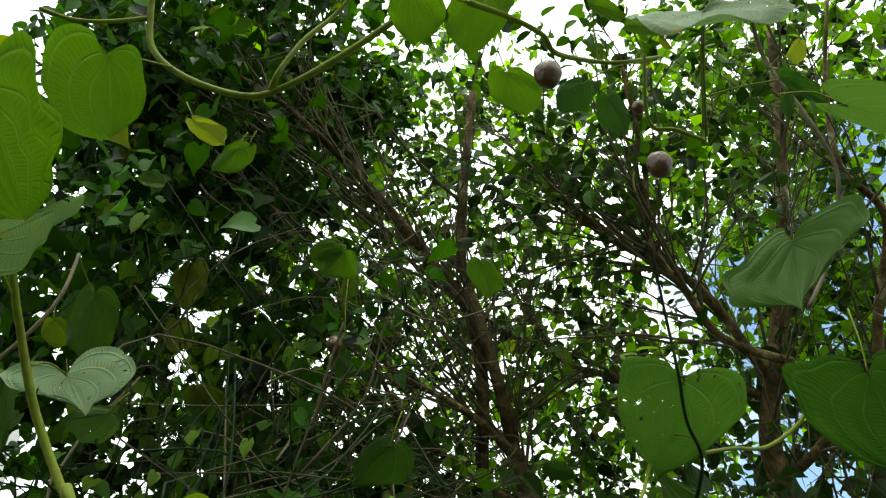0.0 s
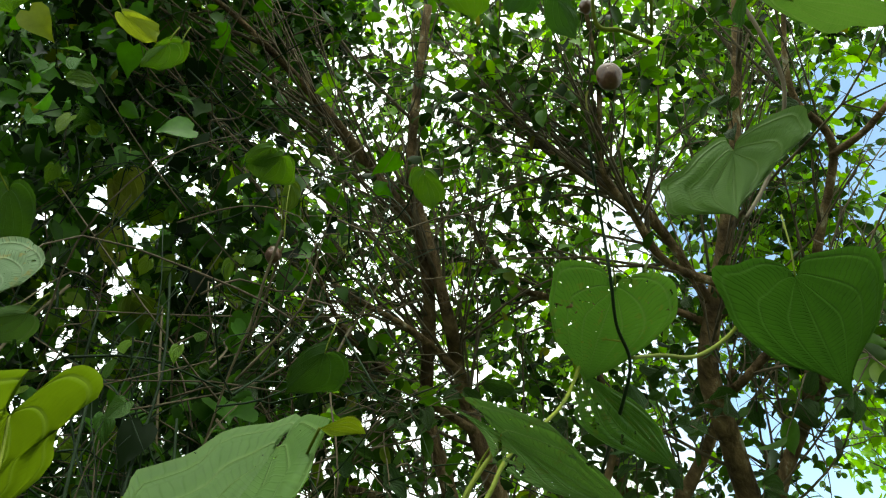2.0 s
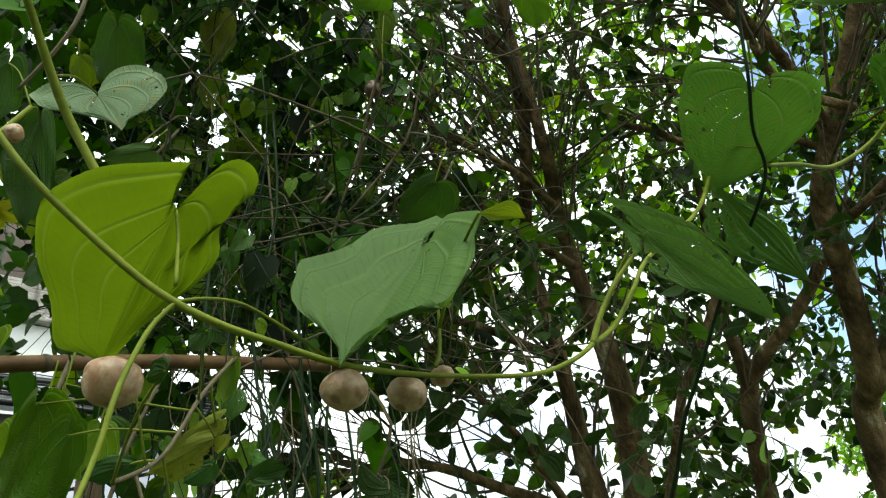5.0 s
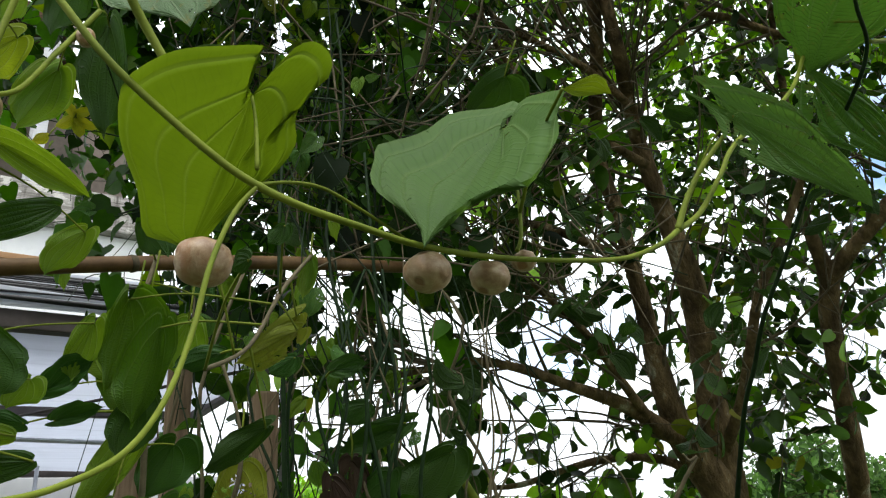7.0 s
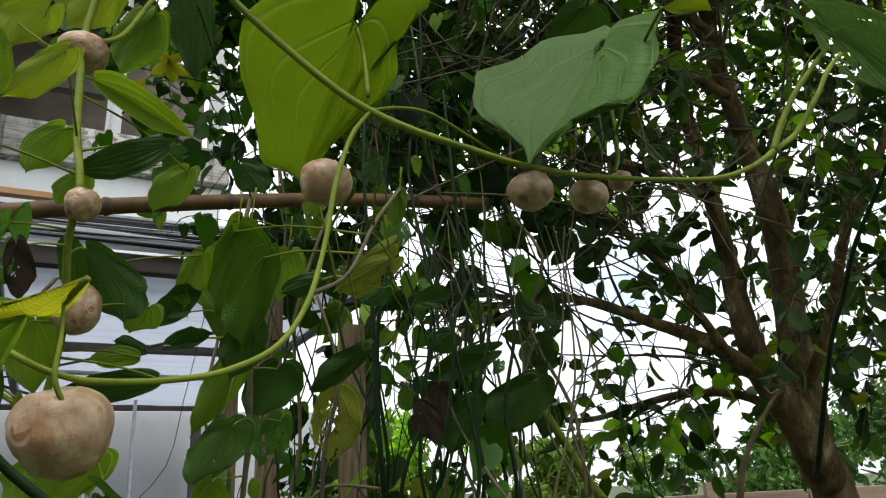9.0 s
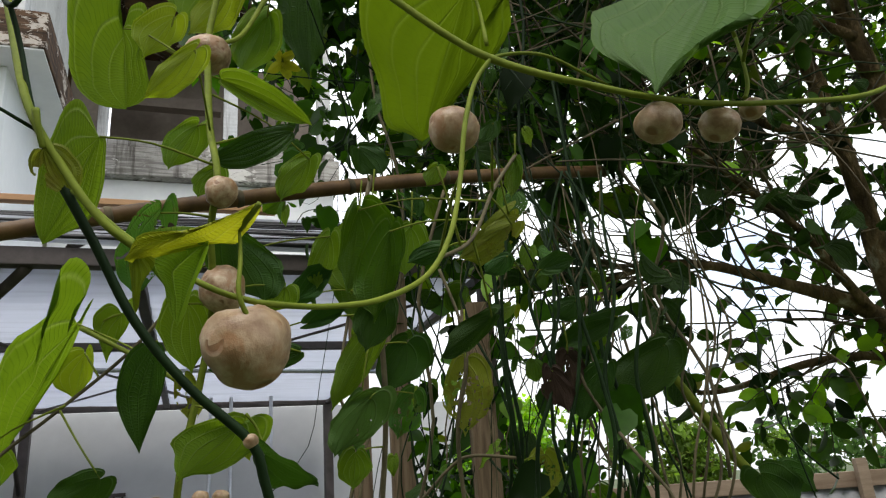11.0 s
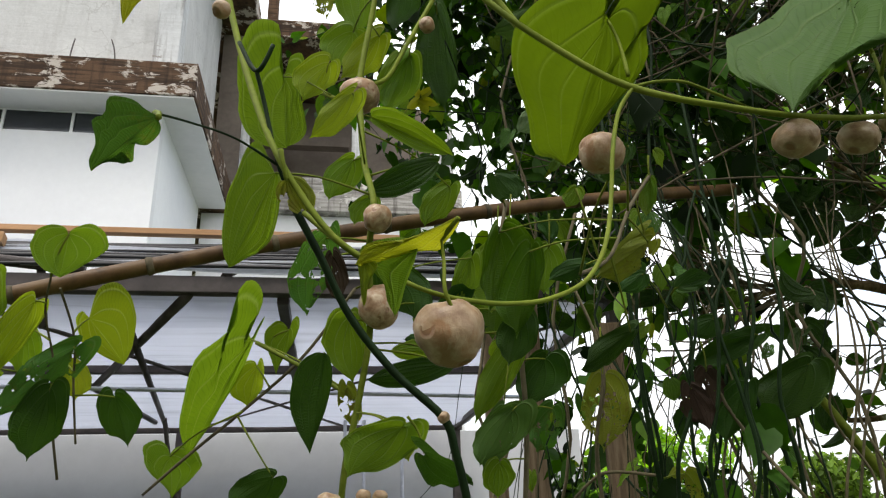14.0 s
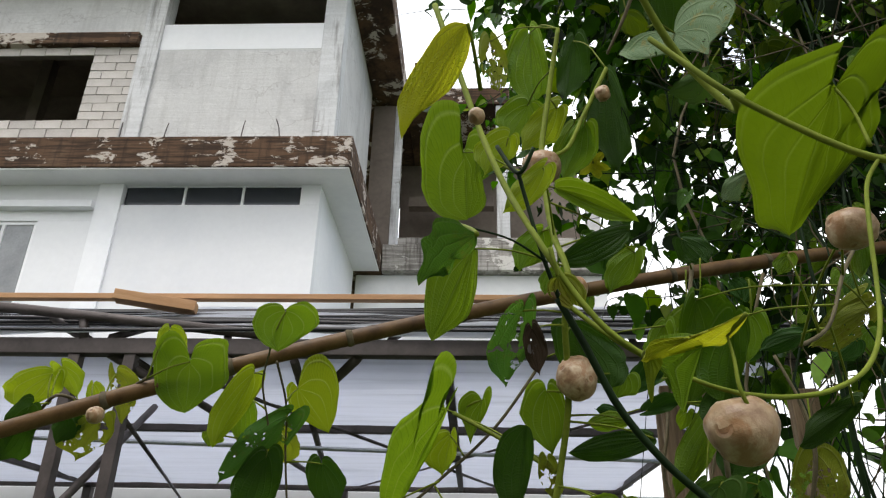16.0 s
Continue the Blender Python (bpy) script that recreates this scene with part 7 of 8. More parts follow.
leaf(vine_hang, (-0.725, 0.754, 1.633), (-0.806, 0.724, 1.568), (-0.792, 0.706, 1.622), (-0.724, 0.776, 1.594), "mid", 0.12, 0.1, stalk=(-0.89, 0.837, 1.681), seed=74)
leaf(vine_hang, (-0.749, 0.759, 1.639), (-0.743, 0.792, 1.588), (-0.768, 0.756, 1.616), (-0.727, 0.784, 1.626), "lime", 0.12, 0.1, stalk=(-0.89, 0.837, 1.681), seed=75)
leaf(vine_hang, (-0.66, 0.719, 1.588), (-0.62, 0.773, 1.546), (-0.63, 0.703, 1.598), (-0.673, 0.763, 1.552), "dark", 0.12, 0.1, stalk=(-0.674, 0.7, 1.638), seed=76)
leaf(vine_hang, (-0.826, 0.979, 1.891), (-0.858, 0.976, 1.849), (-0.859, 0.961, 1.876), (-0.815, 1.002, 1.865), "mid", 0.12, 0.1, stalk=(-0.84, 0.813, 1.848), seed=77)
leaf(vine_hang, (-0.755, 1.16, 2.05), (-0.817, 1.18, 1.918), (-0.854, 1.117, 1.98), (-0.747, 1.202, 1.984), "mid", 0.12, 0.1, stalk=(-0.733, 1.152, 2.162), seed=78)
leaf(vine_hang, (-0.77, 1.039, 1.992), (-0.812, 1.054, 1.902), (-0.813, 1.028, 1.949), (-0.765, 1.064, 1.953), "mid", 0.12, 0.1, stalk=(-0.996, 0.949, 1.954), seed=79)
leaf(vine_hang, (-0.455, 0.759, 2.079), (-0.494, 0.747, 2.043), (-0.484, 0.741, 2.069), (-0.461, 0.769, 2.051), "pale", 0.12, 0.1, stalk=(-0.441, 0.764, 2.116), seed=80)
leaf(vine_hang, (-0.821, 0.962, 1.802), (-0.879, 0.917, 1.798), (-0.845, 0.934, 1.817), (-0.854, 0.945, 1.783), "mid", 0.3, 0.1, shape="oval", stalk=(-0.855, 0.826, 1.794), seed=81)
leaf(vine_hang, (-0.653, 1.005, 1.845), (-0.691, 1.019, 1.761), (-0.694, 0.991, 1.808), (-0.635, 1.039, 1.807), "dark", 0.12, 0.1, stalk=(-0.639, 1, 1.915), seed=82)
leaf(vine_hang, (-0.603, 1.045, 1.973), (-0.632, 1.063, 1.896), (-0.646, 1.031, 1.935), (-0.584, 1.079, 1.939), "mid", 0.12, 0.1, stalk=(-0.593, 1.038, 2.038), seed=83)
leaf(vine_hang, (-1.359, 0.809, 1.643), (-1.372, 0.833, 1.567), (-1.413, 0.778, 1.644), (-1.309, 0.844, 1.63), "mid", 0.15, 0.1, stalk=(-1.172, 0.826, 1.712), seed=84)
leaf(vine_hang, (-1.107, 0.854, 1.588), (-1.191, 0.826, 1.538), (-1.166, 0.821, 1.587), (-1.129, 0.864, 1.535), "dark", 0.12, 0.1, stalk=(-1.198, 0.836, 1.709), seed=85)
leaf(vine_hang, (-0.794, 1.169, 1.706), (-0.855, 1.179, 1.599), (-0.854, 1.155, 1.658), (-0.764, 1.202, 1.669), "grey", 0.12, 0.1, stalk=(-0.773, 1.165, 1.798), seed=86)
leaf(vine_hang, (-0.948, 1.035, 2.546), (-0.999, 1.046, 2.449), (-1.005, 1.022, 2.499), (-0.928, 1.065, 2.501), "mid", 0.12, 0.1, stalk=(-0.866, 0.991, 2.55), seed=87)
leaf(vine_hang, (-1.05, 1.26, 2.587), (-1.061, 1.235, 2.617), (-1.064, 1.243, 2.597), (-1.046, 1.251, 2.608), "gold", 0.2, 0.1, shape="oval", stalk=(-1.046, 1.269, 2.595), seed=88)
leaf(vine_hang, (-1.05, 1.26, 2.587), (-1.017, 1.274, 2.609), (-1.037, 1.259, 2.608), (-1.029, 1.274, 2.591), "gold", 0.2, 0.1, shape="oval", stalk=(-1.061, 1.255, 2.598), seed=89)
leaf(vine_hang, (-1.05, 1.26, 2.587), (-1.084, 1.248, 2.557), (-1.071, 1.247, 2.58), (-1.061, 1.264, 2.563), "gold", 0.2, 0.1, shape="oval", stalk=(-1.038, 1.264, 2.618), seed=90)
leaf(vine_hang, (-1.051, 1.261, 2.584), (-1.016, 1.296, 2.571), (-1.031, 1.276, 2.587), (-1.039, 1.281, 2.565), "gold", 0.2, 0.1, shape="oval", stalk=(-1.063, 1.249, 2.612), seed=91)
leaf(vine_hang, (-1.048, 1.263, 2.584), (-1.047, 1.285, 2.545), (-1.059, 1.266, 2.563), (-1.036, 1.282, 2.565), "gold", 0.2, 0.1, shape="oval", stalk=(-1.049, 1.255, 2.618), seed=92)
leaf(vine_hang, (-1.099, 1.247, 2.537), (-1.128, 1.233, 2.521), (-1.113, 1.234, 2.54), (-1.112, 1.247, 2.517), "gold", 0.2, 0.1, shape="oval", stalk=(-1.089, 1.252, 2.559), seed=93)

vine_trellis = vine("vine with yellowing and dark leaves climbing the trellis posts")
leaf(vine_trellis, (-0.421, 1.106, 2.075), (-0.437, 1.12, 2.015), (-0.442, 1.106, 2.05), (-0.412, 1.118, 2.05), "mid", 0.12, 0.1, stalk=(-0.416, 1.096, 2.081), seed=94)
leaf(vine_trellis, (-0.415, 1.042, 1.937), (-0.509, 1.022, 1.888), (-0.455, 1.027, 1.936), (-0.451, 1.045, 1.886), "yholed", 0.12, 0.1, stalk=(-0.433, 1.001, 1.977), seed=95)
leaf(vine_trellis, (-0.463, 1.357, 1.946), (-0.399, 1.377, 1.961), (-0.436, 1.357, 1.978), (-0.433, 1.373, 1.935), "deep", 0.12, 0.1, stalk=(-0.501, 1.413, 1.948), seed=96)
leaf(vine_trellis, (-0.481, 0.924, 1.879), (-0.542, 0.906, 1.861), (-0.515, 0.908, 1.887), (-0.505, 0.922, 1.857), "deep", 0.12, 0.1, stalk=(-0.446, 0.917, 1.878), seed=97)
leaf(vine_trellis, (-0.801, 1.199, 2.03), (-0.846, 1.234, 1.871), (-0.875, 1.191, 1.969), (-0.762, 1.237, 1.96), "shade", 0.12, 0.1, stalk=(-0.785, 1.186, 2.162), seed=98)
leaf(vine_trellis, (-0.745, 1.167, 1.853), (-0.865, 1.175, 1.691), (-0.829, 1.155, 1.794), (-0.773, 1.185, 1.769), "mid", 0.12, 0.1, stalk=(-0.772, 1.21, 1.862), seed=99)
leaf(vine_trellis, (-0.728, 1.242, 1.815), (-0.788, 1.251, 1.72), (-0.79, 1.228, 1.788), (-0.693, 1.272, 1.769), "dark", 0.12, 0.1, stalk=(-0.774, 1.216, 1.814), seed=100)
leaf(vine_trellis, (-0.648, 1.344, 1.772), (-0.678, 1.378, 1.634), (-0.706, 1.343, 1.709), (-0.605, 1.38, 1.713), "yholed", 0.12, 0.1, stalk=(-0.637, 1.332, 1.885), seed=101)
leaf(vine_trellis, (-0.739, 1.11, 1.696), (-0.817, 1.111, 1.602), (-0.814, 1.094, 1.658), (-0.716, 1.132, 1.656), "grey", 0.12, 0.1, stalk=(-0.777, 1.228, 1.719), seed=102)
leaf(vine_trellis, (-0.793, 1.142, 1.605), (-0.809, 1.156, 1.543), (-0.832, 1.135, 1.582), (-0.772, 1.159, 1.577), "mid", 0.12, 0.1, stalk=(-0.791, 1.242, 1.619), seed=103)
leaf(vine_trellis, (-0.6, 1.647, 1.592), (-0.624, 1.67, 1.496), (-0.649, 1.641, 1.555), (-0.565, 1.675, 1.549), "yholed", 0.12, 0.1, stalk=(-0.625, 1.552, 1.578), seed=104)
leaf(vine_trellis, (-0.364, 1.536, 1.86), (-0.509, 1.498, 1.807), (-0.428, 1.529, 1.809), (-0.435, 1.507, 1.866), "dark", 0.12, 0.1, stalk=(-0.374, 1.523, 1.86), seed=105)
leaf(vine_trellis, (-0.299, 1.69, 1.81), (-0.414, 1.684, 1.696), (-0.405, 1.66, 1.778), (-0.285, 1.722, 1.73), "dark", 0.12, 0.1, stalk=(-0.33, 1.704, 1.814), seed=106)
leaf(vine_trellis, (-0.411, 1.553, 1.756), (-0.478, 1.564, 1.647), (-0.493, 1.536, 1.712), (-0.407, 1.571, 1.706), "dark", 0.12, 0.1, stalk=(-0.403, 1.526, 1.754), seed=107)
leaf(vine_trellis, (-0.474, 1.066, 1.795), (-0.566, 1.05, 1.74), (-0.522, 1.05, 1.79), (-0.523, 1.066, 1.742), "dark", 0.12, 0.1, stalk=(-0.443, 0.935, 1.888), seed=108)
leaf(vine_trellis, (-0.726, 1.312, 2.113), (-0.74, 1.291, 2.162), (-0.745, 1.298, 2.132), (-0.705, 1.309, 2.147), "deep", 0.12, 0.1, stalk=(-0.802, 1.234, 2.136), seed=109)
leaf(vine_trellis, (-0.452, 0.846, 1.976), (-0.472, 0.847, 1.95), (-0.472, 0.84, 1.97), (-0.446, 0.854, 1.959), "mid", 0.12, 0.1, stalk=(-0.448, 0.899, 1.868), seed=110)
leaf(vine_trellis, (-0.381, 0.904, 2.052), (-0.406, 0.904, 2.025), (-0.402, 0.898, 2.045), (-0.379, 0.912, 2.031), "deep", 0.12, 0.1, stalk=(-0.431, 1.009, 1.987), seed=111)
leaf(vine_trellis, (-0.766, 1.149, 2.218), (-0.733, 1.182, 2.16), (-0.78, 1.159, 2.174), (-0.715, 1.174, 2.203), "dark", 0.12, 0.1, stalk=(-0.802, 1.249, 2.186), seed=112)
leaf(vine_trellis, (-0.496, 1.232, 1.947), (-0.542, 1.223, 1.919), (-0.532, 1.219, 1.944), (-0.502, 1.24, 1.916), "deep", 0.12, 0.1, stalk=(-0.511, 1.408, 1.921), seed=113)
leaf(vine_trellis, (-0.759, 1.317, 1.724), (-0.808, 1.327, 1.638), (-0.814, 1.306, 1.695), (-0.748, 1.337, 1.679), "holed", 0.12, 0.1, stalk=(-0.777, 1.228, 1.719), seed=114)
leaf(vine_trellis, (-0.441, 1.494, 1.9), (-0.493, 1.484, 1.868), (-0.481, 1.477, 1.903), (-0.441, 1.505, 1.864), "dark", 0.12, 0.1, stalk=(-0.422, 1.445, 1.9), seed=115)
leaf(vine_trellis, (-0.855, 1.052, 1.89), (-0.774, 1.049, 1.93), (-0.822, 1.037, 1.94), (-0.807, 1.06, 1.89), "deep", 0.12, 0.1, stalk=(-0.783, 1.207, 1.919), seed=116)
leaf(vine_trellis, (-0.848, 1.073, 1.844), (-0.766, 1.08, 1.858), (-0.81, 1.067, 1.873), (-0.808, 1.082, 1.839), "deep", 0.12, 0.1, stalk=(-0.772, 1.21, 1.862), seed=117)
leaf(vine_trellis, (-0.899, 1.064, 1.843), (-0.951, 1.049, 1.86), (-0.923, 1.052, 1.864), (-0.923, 1.065, 1.832), "deep", 0.12, 0.1, stalk=(-0.775, 1.209, 1.876), seed=118)
leaf(vine_trellis, (-0.415, 1.102, 2.077), (-0.433, 1.122, 2.021), (-0.438, 1.108, 2.053), (-0.408, 1.113, 2.053), "mid", 0.12, 0.1, stalk=(-0.409, 1.095, 2.124), seed=119)
leaf(vine_trellis, (-0.434, 1.087, 1.975), (-0.529, 1.098, 1.911), (-0.486, 1.084, 1.962), (-0.464, 1.103, 1.924), "yholed", 0.12, 0.1, stalk=(-0.426, 1.04, 2.022), seed=120)
leaf(vine_trellis, (-0.332, 0.692, 1.911), (-0.352, 0.691, 1.903), (-0.34, 0.685, 1.923), (-0.341, 0.696, 1.897), "deep", 0.12, 0.1, stalk=(-0.455, 0.836, 1.834), seed=121)
leaf(vine_trellis, (-0.669, 0.981, 2.002), (-0.723, 1.026, 1.873), (-0.729, 0.997, 1.94), (-0.625, 1.014, 1.941), "shade", 0.12, 0.1, stalk=(-0.434, 0.994, 1.967), seed=122)
leaf(vine_trellis, (-0.6, 0.963, 1.942), (-0.662, 1.009, 1.808), (-0.684, 0.973, 1.885), (-0.596, 0.987, 1.886), "shade", 0.12, 0.1, stalk=(-0.439, 0.965, 1.927), seed=123)
stem(vine_trellis, [(-0.4553, 0.8363, 1.8341, 0.0031), (-0.4435, 0.9351, 1.8881, 0.003), (-0.4303, 1.0162, 1.9965, 0.0033), (-0.4142, 1.1037, 2.0889, 0.003)], "stem_dry")
stem(vine_trellis, [(-0.8122, 1.2593, 1.5002, 0.0054), (-0.7781, 1.2324, 1.6872, 0.0055), (-0.7723, 1.2099, 1.862, 0.0056), (-0.8028, 1.2018, 2.0192, 0.0046), (-0.8018, 1.2532, 2.2025, 0.005)], "stem_dry")
stem(vine_trellis, [(-0.624, 1.566, 1.4715, 0.0062), (-0.6147, 1.4899, 1.7099, 0.0062), (-0.6083, 1.4578, 1.8804, 0.0054), (-0.6048, 1.4334, 2.0583, 0.0047), (-0.6089, 1.4152, 2.2762, 0.0041), (-0.6056, 1.4253, 2.5857, 0.0035)], "stem_dark")
stem(vine_trellis, [(-0.6485, 1.5788, 1.4719, 0.0046), (-0.6119, 1.5373, 1.6386, 0.0046), (-0.6168, 1.5001, 1.8112, 0.0039), (-0.5924, 1.4633, 1.9833, 0.004), (-0.5401, 1.4732, 2.182, 0.0033)], "stem_dark")
stem(vine_trellis, [(-0.4232, 1.7632, 1.4489, 0.0057), (-0.4332, 1.6996, 1.6275, 0.0057), (-0.4312, 1.641, 1.8052, 0.0049), (-0.4379, 1.6265, 2.0088, 0.0042), (-0.441, 1.5918, 2.2771, 0.0043), (-0.4568, 1.5991, 2.5731, 0.0037)], "stem_dark")
stem(vine_trellis, [(-0.5346, 1.4881, 1.4718, 0.0029), (-0.4685, 1.4628, 1.6236, 0.0029), (-0.4872, 1.4318, 1.7621, 0.0029), (-0.4595, 1.4292, 1.9026, 0.003), (-0.4808, 1.4251, 2.0583, 0.0024)], "stem_dark")
stem(vine_trellis, [(-0.706, 1.4176, 1.4849, 0.0046), (-0.6902, 1.3717, 1.6407, 0.0046), (-0.6475, 1.3443, 1.7719, 0.0046), (-0.6498, 1.3346, 1.8654, 0.0035), (-0.6814, 1.3186, 1.9775, 0.0036)], "stem_dry")
stem(vine_trellis, [(-0.8367, 1.4705, 1.5117, 0.0037), (-0.754, 1.4786, 1.5831, 0.0037), (-0.7051, 1.4927, 1.5973, 0.0037), (-0.6147, 1.5318, 1.5843, 0.0037)], "stem_dry")
stem(vine_hang, [(-1.0795, 0.7716, 1.8228, 0.004), (-0.9911, 0.8087, 1.7678, 0.0039), (-0.8845, 0.8374, 1.6994, 0.0038)], "stem")
stem(vine_hang, [(-1.1829, 0.8992, 2.5187, 0.0052), (-1.0643, 0.8969, 2.4233, 0.005), (-0.9121, 0.8515, 2.3012, 0.0045)], "stem")
stem(vine_hang, [(-1.3772, 0.7679, 1.5696, 0.0026), (-1.2834, 0.8028, 1.6444, 0.0032), (-1.1893, 0.8394, 1.7154, 0.0032), (-1.0847, 0.8943, 1.816, 0.0033), (-0.9961, 0.9488, 1.9539, 0.0034)], "stem_dry")

vine_pole = vine("young air potato vine with small leaves wound round the pole")
leaf(vine_pole, (-1.468, 0.413, 1.922), (-1.504, 0.440, 1.831), (-1.519, 0.354, 1.931), (-1.417, 0.467, 1.924), "mid", 0.12, 0.1, stalk=(-1.538, 0.362, 1.89), seed=124,
     halves=([(0.0, 0.0), (0.116, -0.301), (0.431, -0.479), (0.789, -0.311), (1.0, 0.17), (0.84, 0.792), (0.447, 1.015), (0.0, 1.0)],
             [(0.0, 0.0), (0.108, -0.293), (0.475, -0.364), (0.904, -0.235), (1.0, 0.17), (0.98, 0.611), (0.505, 0.808), (0.219, 0.948), (0.0, 1.0)]))
leaf(vine_pole, (-1.215, 0.466, 1.978), (-1.247, 0.479, 1.912), (-1.253, 0.425, 1.979), (-1.184, 0.516, 1.955), "mid", 0.12, 0.1, stalk=(-1.265, 0.472, 1.916), seed=125,
     halves=([(0.0, 0.0), (0.173, -0.137), (0.614, -0.092), (1.0, 0.17), (0.972, 0.664), (0.555, 0.91), (0.246, 0.963), (0.0, 1.0)],
             [(0.0, 0.0), (0.086, -0.16), (0.526, -0.377), (0.953, -0.192), (1.0, 0.17), (0.644, 0.527), (0.243, 0.837), (0.0, 1.0)]))
leaf(vine_pole, (-1.369, 0.607, 1.888), (-1.351, 0.682, 1.809), (-1.394, 0.612, 1.844), (-1.305, 0.646, 1.929), "lime", 0.12, 0.1, stalk=(-1.346, 0.568, 1.848), seed=126,
     halves=([(0.0, 0.0), (0.0, -0.18), (0.551, -0.181), (1.0, 0.17), (0.553, 0.623), (0.0, 1.0)],
             [(0.0, 0.0), (0.529, -0.273), (0.94, -0.13), (1.0, 0.17), (0.767, 0.535), (0.373, 0.858), (0.0, 1.0)]))
leaf(vine_pole, (-1.351, 0.494, 1.894), (-1.448, 0.481, 1.763), (-1.435, 0.454, 1.823), (-1.350, 0.512, 1.869), "lime", 0.12, 0.1, stalk=(-1.324, 0.501, 1.886), seed=127,
     halves=([(0.0, 0.0), (0.299, -0.225), (0.674, -0.287), (0.931, -0.112), (1.0, 0.17), (0.667, 0.539), (0.0, 1.0)],
             [(0.0, 0.0), (0.589, -0.052), (1.0, 0.17), (0.833, 0.558), (0.423, 0.837), (0.0, 1.0)]))
leaf(vine_pole, (-1.764, 0.248, 1.918), (-1.833, 0.226, 1.846), (-1.845, 0.177, 1.897), (-1.763, 0.269, 1.888), "lime", 0.12, 0.1, stalk=(-1.729, 0.246, 1.847), seed=128)
leaf(vine_pole, (-1.756, 0.262, 1.935), (-1.75, 0.309, 1.875), (-1.776, 0.252, 1.918), (-1.73, 0.296, 1.924), "lime", 0.12, 0.1, stalk=(-1.72, 0.246, 1.85), seed=129)
leaf(vine_pole, (-1.681, 0.349, 1.924), (-1.702, 0.391, 1.83), (-1.701, 0.348, 1.893), (-1.656, 0.395, 1.894), "yholed", 0.12, 0.1, stalk=(-1.66, 0.331, 1.862), seed=130)
leaf(vine_pole, (-1.664, 0.336, 1.828), (-1.728, 0.325, 1.746), (-1.741, 0.276, 1.797), (-1.667, 0.36, 1.789), "yholed", 0.12, 0.1, stalk=(-1.673, 0.328, 1.859), seed=131)
leaf(vine_pole, (-1.707, 0.208, 1.83), (-1.782, 0.197, 1.732), (-1.75, 0.176, 1.811), (-1.735, 0.233, 1.751), "dark", 0.12, 0.1, stalk=(-1.72, 0.246, 1.85), seed=132)
leaf(vine_pole, (-1.35, 0.577, 1.822), (-1.483, 0.519, 1.702), (-1.43, 0.519, 1.783), (-1.387, 0.587, 1.749), "holed", 0.12, 0.1, stalk=(-1.36, 0.581, 1.828), seed=133)
leaf(vine_pole, (-1.423, 0.605, 1.809), (-1.433, 0.638, 1.746), (-1.453, 0.595, 1.777), (-1.401, 0.648, 1.781), "yellow", 0.12, 0.1, stalk=(-1.38, 0.598, 1.785), seed=134)
leaf(vine_pole, (-1.382, 0.561, 1.747), (-1.446, 0.574, 1.631), (-1.452, 0.528, 1.689), (-1.381, 0.597, 1.698), "dark", 0.12, 0.1, stalk=(-1.406, 0.574, 1.763), seed=135)
leaf(vine_pole, (-1.338, 0.662, 1.741), (-1.349, 0.708, 1.657), (-1.372, 0.653, 1.701), (-1.316, 0.704, 1.713), "dark", 0.12, 0.1, stalk=(-1.396, 0.614, 1.745), seed=136)
leaf(vine_pole, (-1.715, 0.285, 1.824), (-1.746, 0.285, 1.776), (-1.742, 0.264, 1.813), (-1.697, 0.317, 1.804), "dark", 0.12, 0.1, stalk=(-1.691, 0.283, 1.859), seed=137)
leaf(vine_pole, (-1.72, 0.321, 1.903), (-1.737, 0.33, 1.865), (-1.738, 0.314, 1.886), (-1.711, 0.346, 1.882), "lime", 0.12, 0.1, stalk=(-1.688, 0.318, 1.856), seed=138)
leaf(vine_pole, (-1.452, 0.53, 1.873), (-1.487, 0.558, 1.779), (-1.489, 0.519, 1.831), (-1.449, 0.565, 1.827), "mid", 0.12, 0.1, stalk=(-1.371, 0.54, 1.834), seed=139)
leaf(vine_pole, (-1.516, 0.38, 1.991), (-1.543, 0.391, 1.933), (-1.542, 0.364, 1.974), (-1.501, 0.414, 1.965), "lime", 0.12, 0.1, stalk=(-1.538, 0.362, 1.89), seed=140)
leaf(vine_pole, (-1.52, 0.509, 1.799), (-1.531, 0.512, 1.777), (-1.536, 0.493, 1.798), (-1.507, 0.53, 1.789), "mid", 0.12, 0.1, stalk=(-1.404, 0.572, 1.769), seed=141)
stem(vine_pole, [(-1.2646, 0.4724, 1.9162, 0.0018), (-1.3458, 0.5122, 1.8743, 0.0019), (-1.3913, 0.5631, 1.8012, 0.0021), (-1.4185, 0.5835, 1.7302, 0.0025), (-1.4541, 0.637, 1.5987, 0.0025)], "stem_dry")
stem(vine_pole, [(-1.2793, 0.4982, 1.9031, 0.0023), (-1.353, 0.5751, 1.8425, 0.0021), (-1.3902, 0.6069, 1.7631, 0.0021), (-1.4214, 0.6444, 1.6612, 0.0021)], "stem_dry")
stem(vine_pole, [(-1.787, 0.2424, 1.8216, 0.0035), (-1.6953, 0.2478, 1.8608, 0.0034), (-1.6869, 0.3247, 1.856, 0.0035), (-1.5383, 0.3616, 1.8902, 0.0034)], "stem_dry")

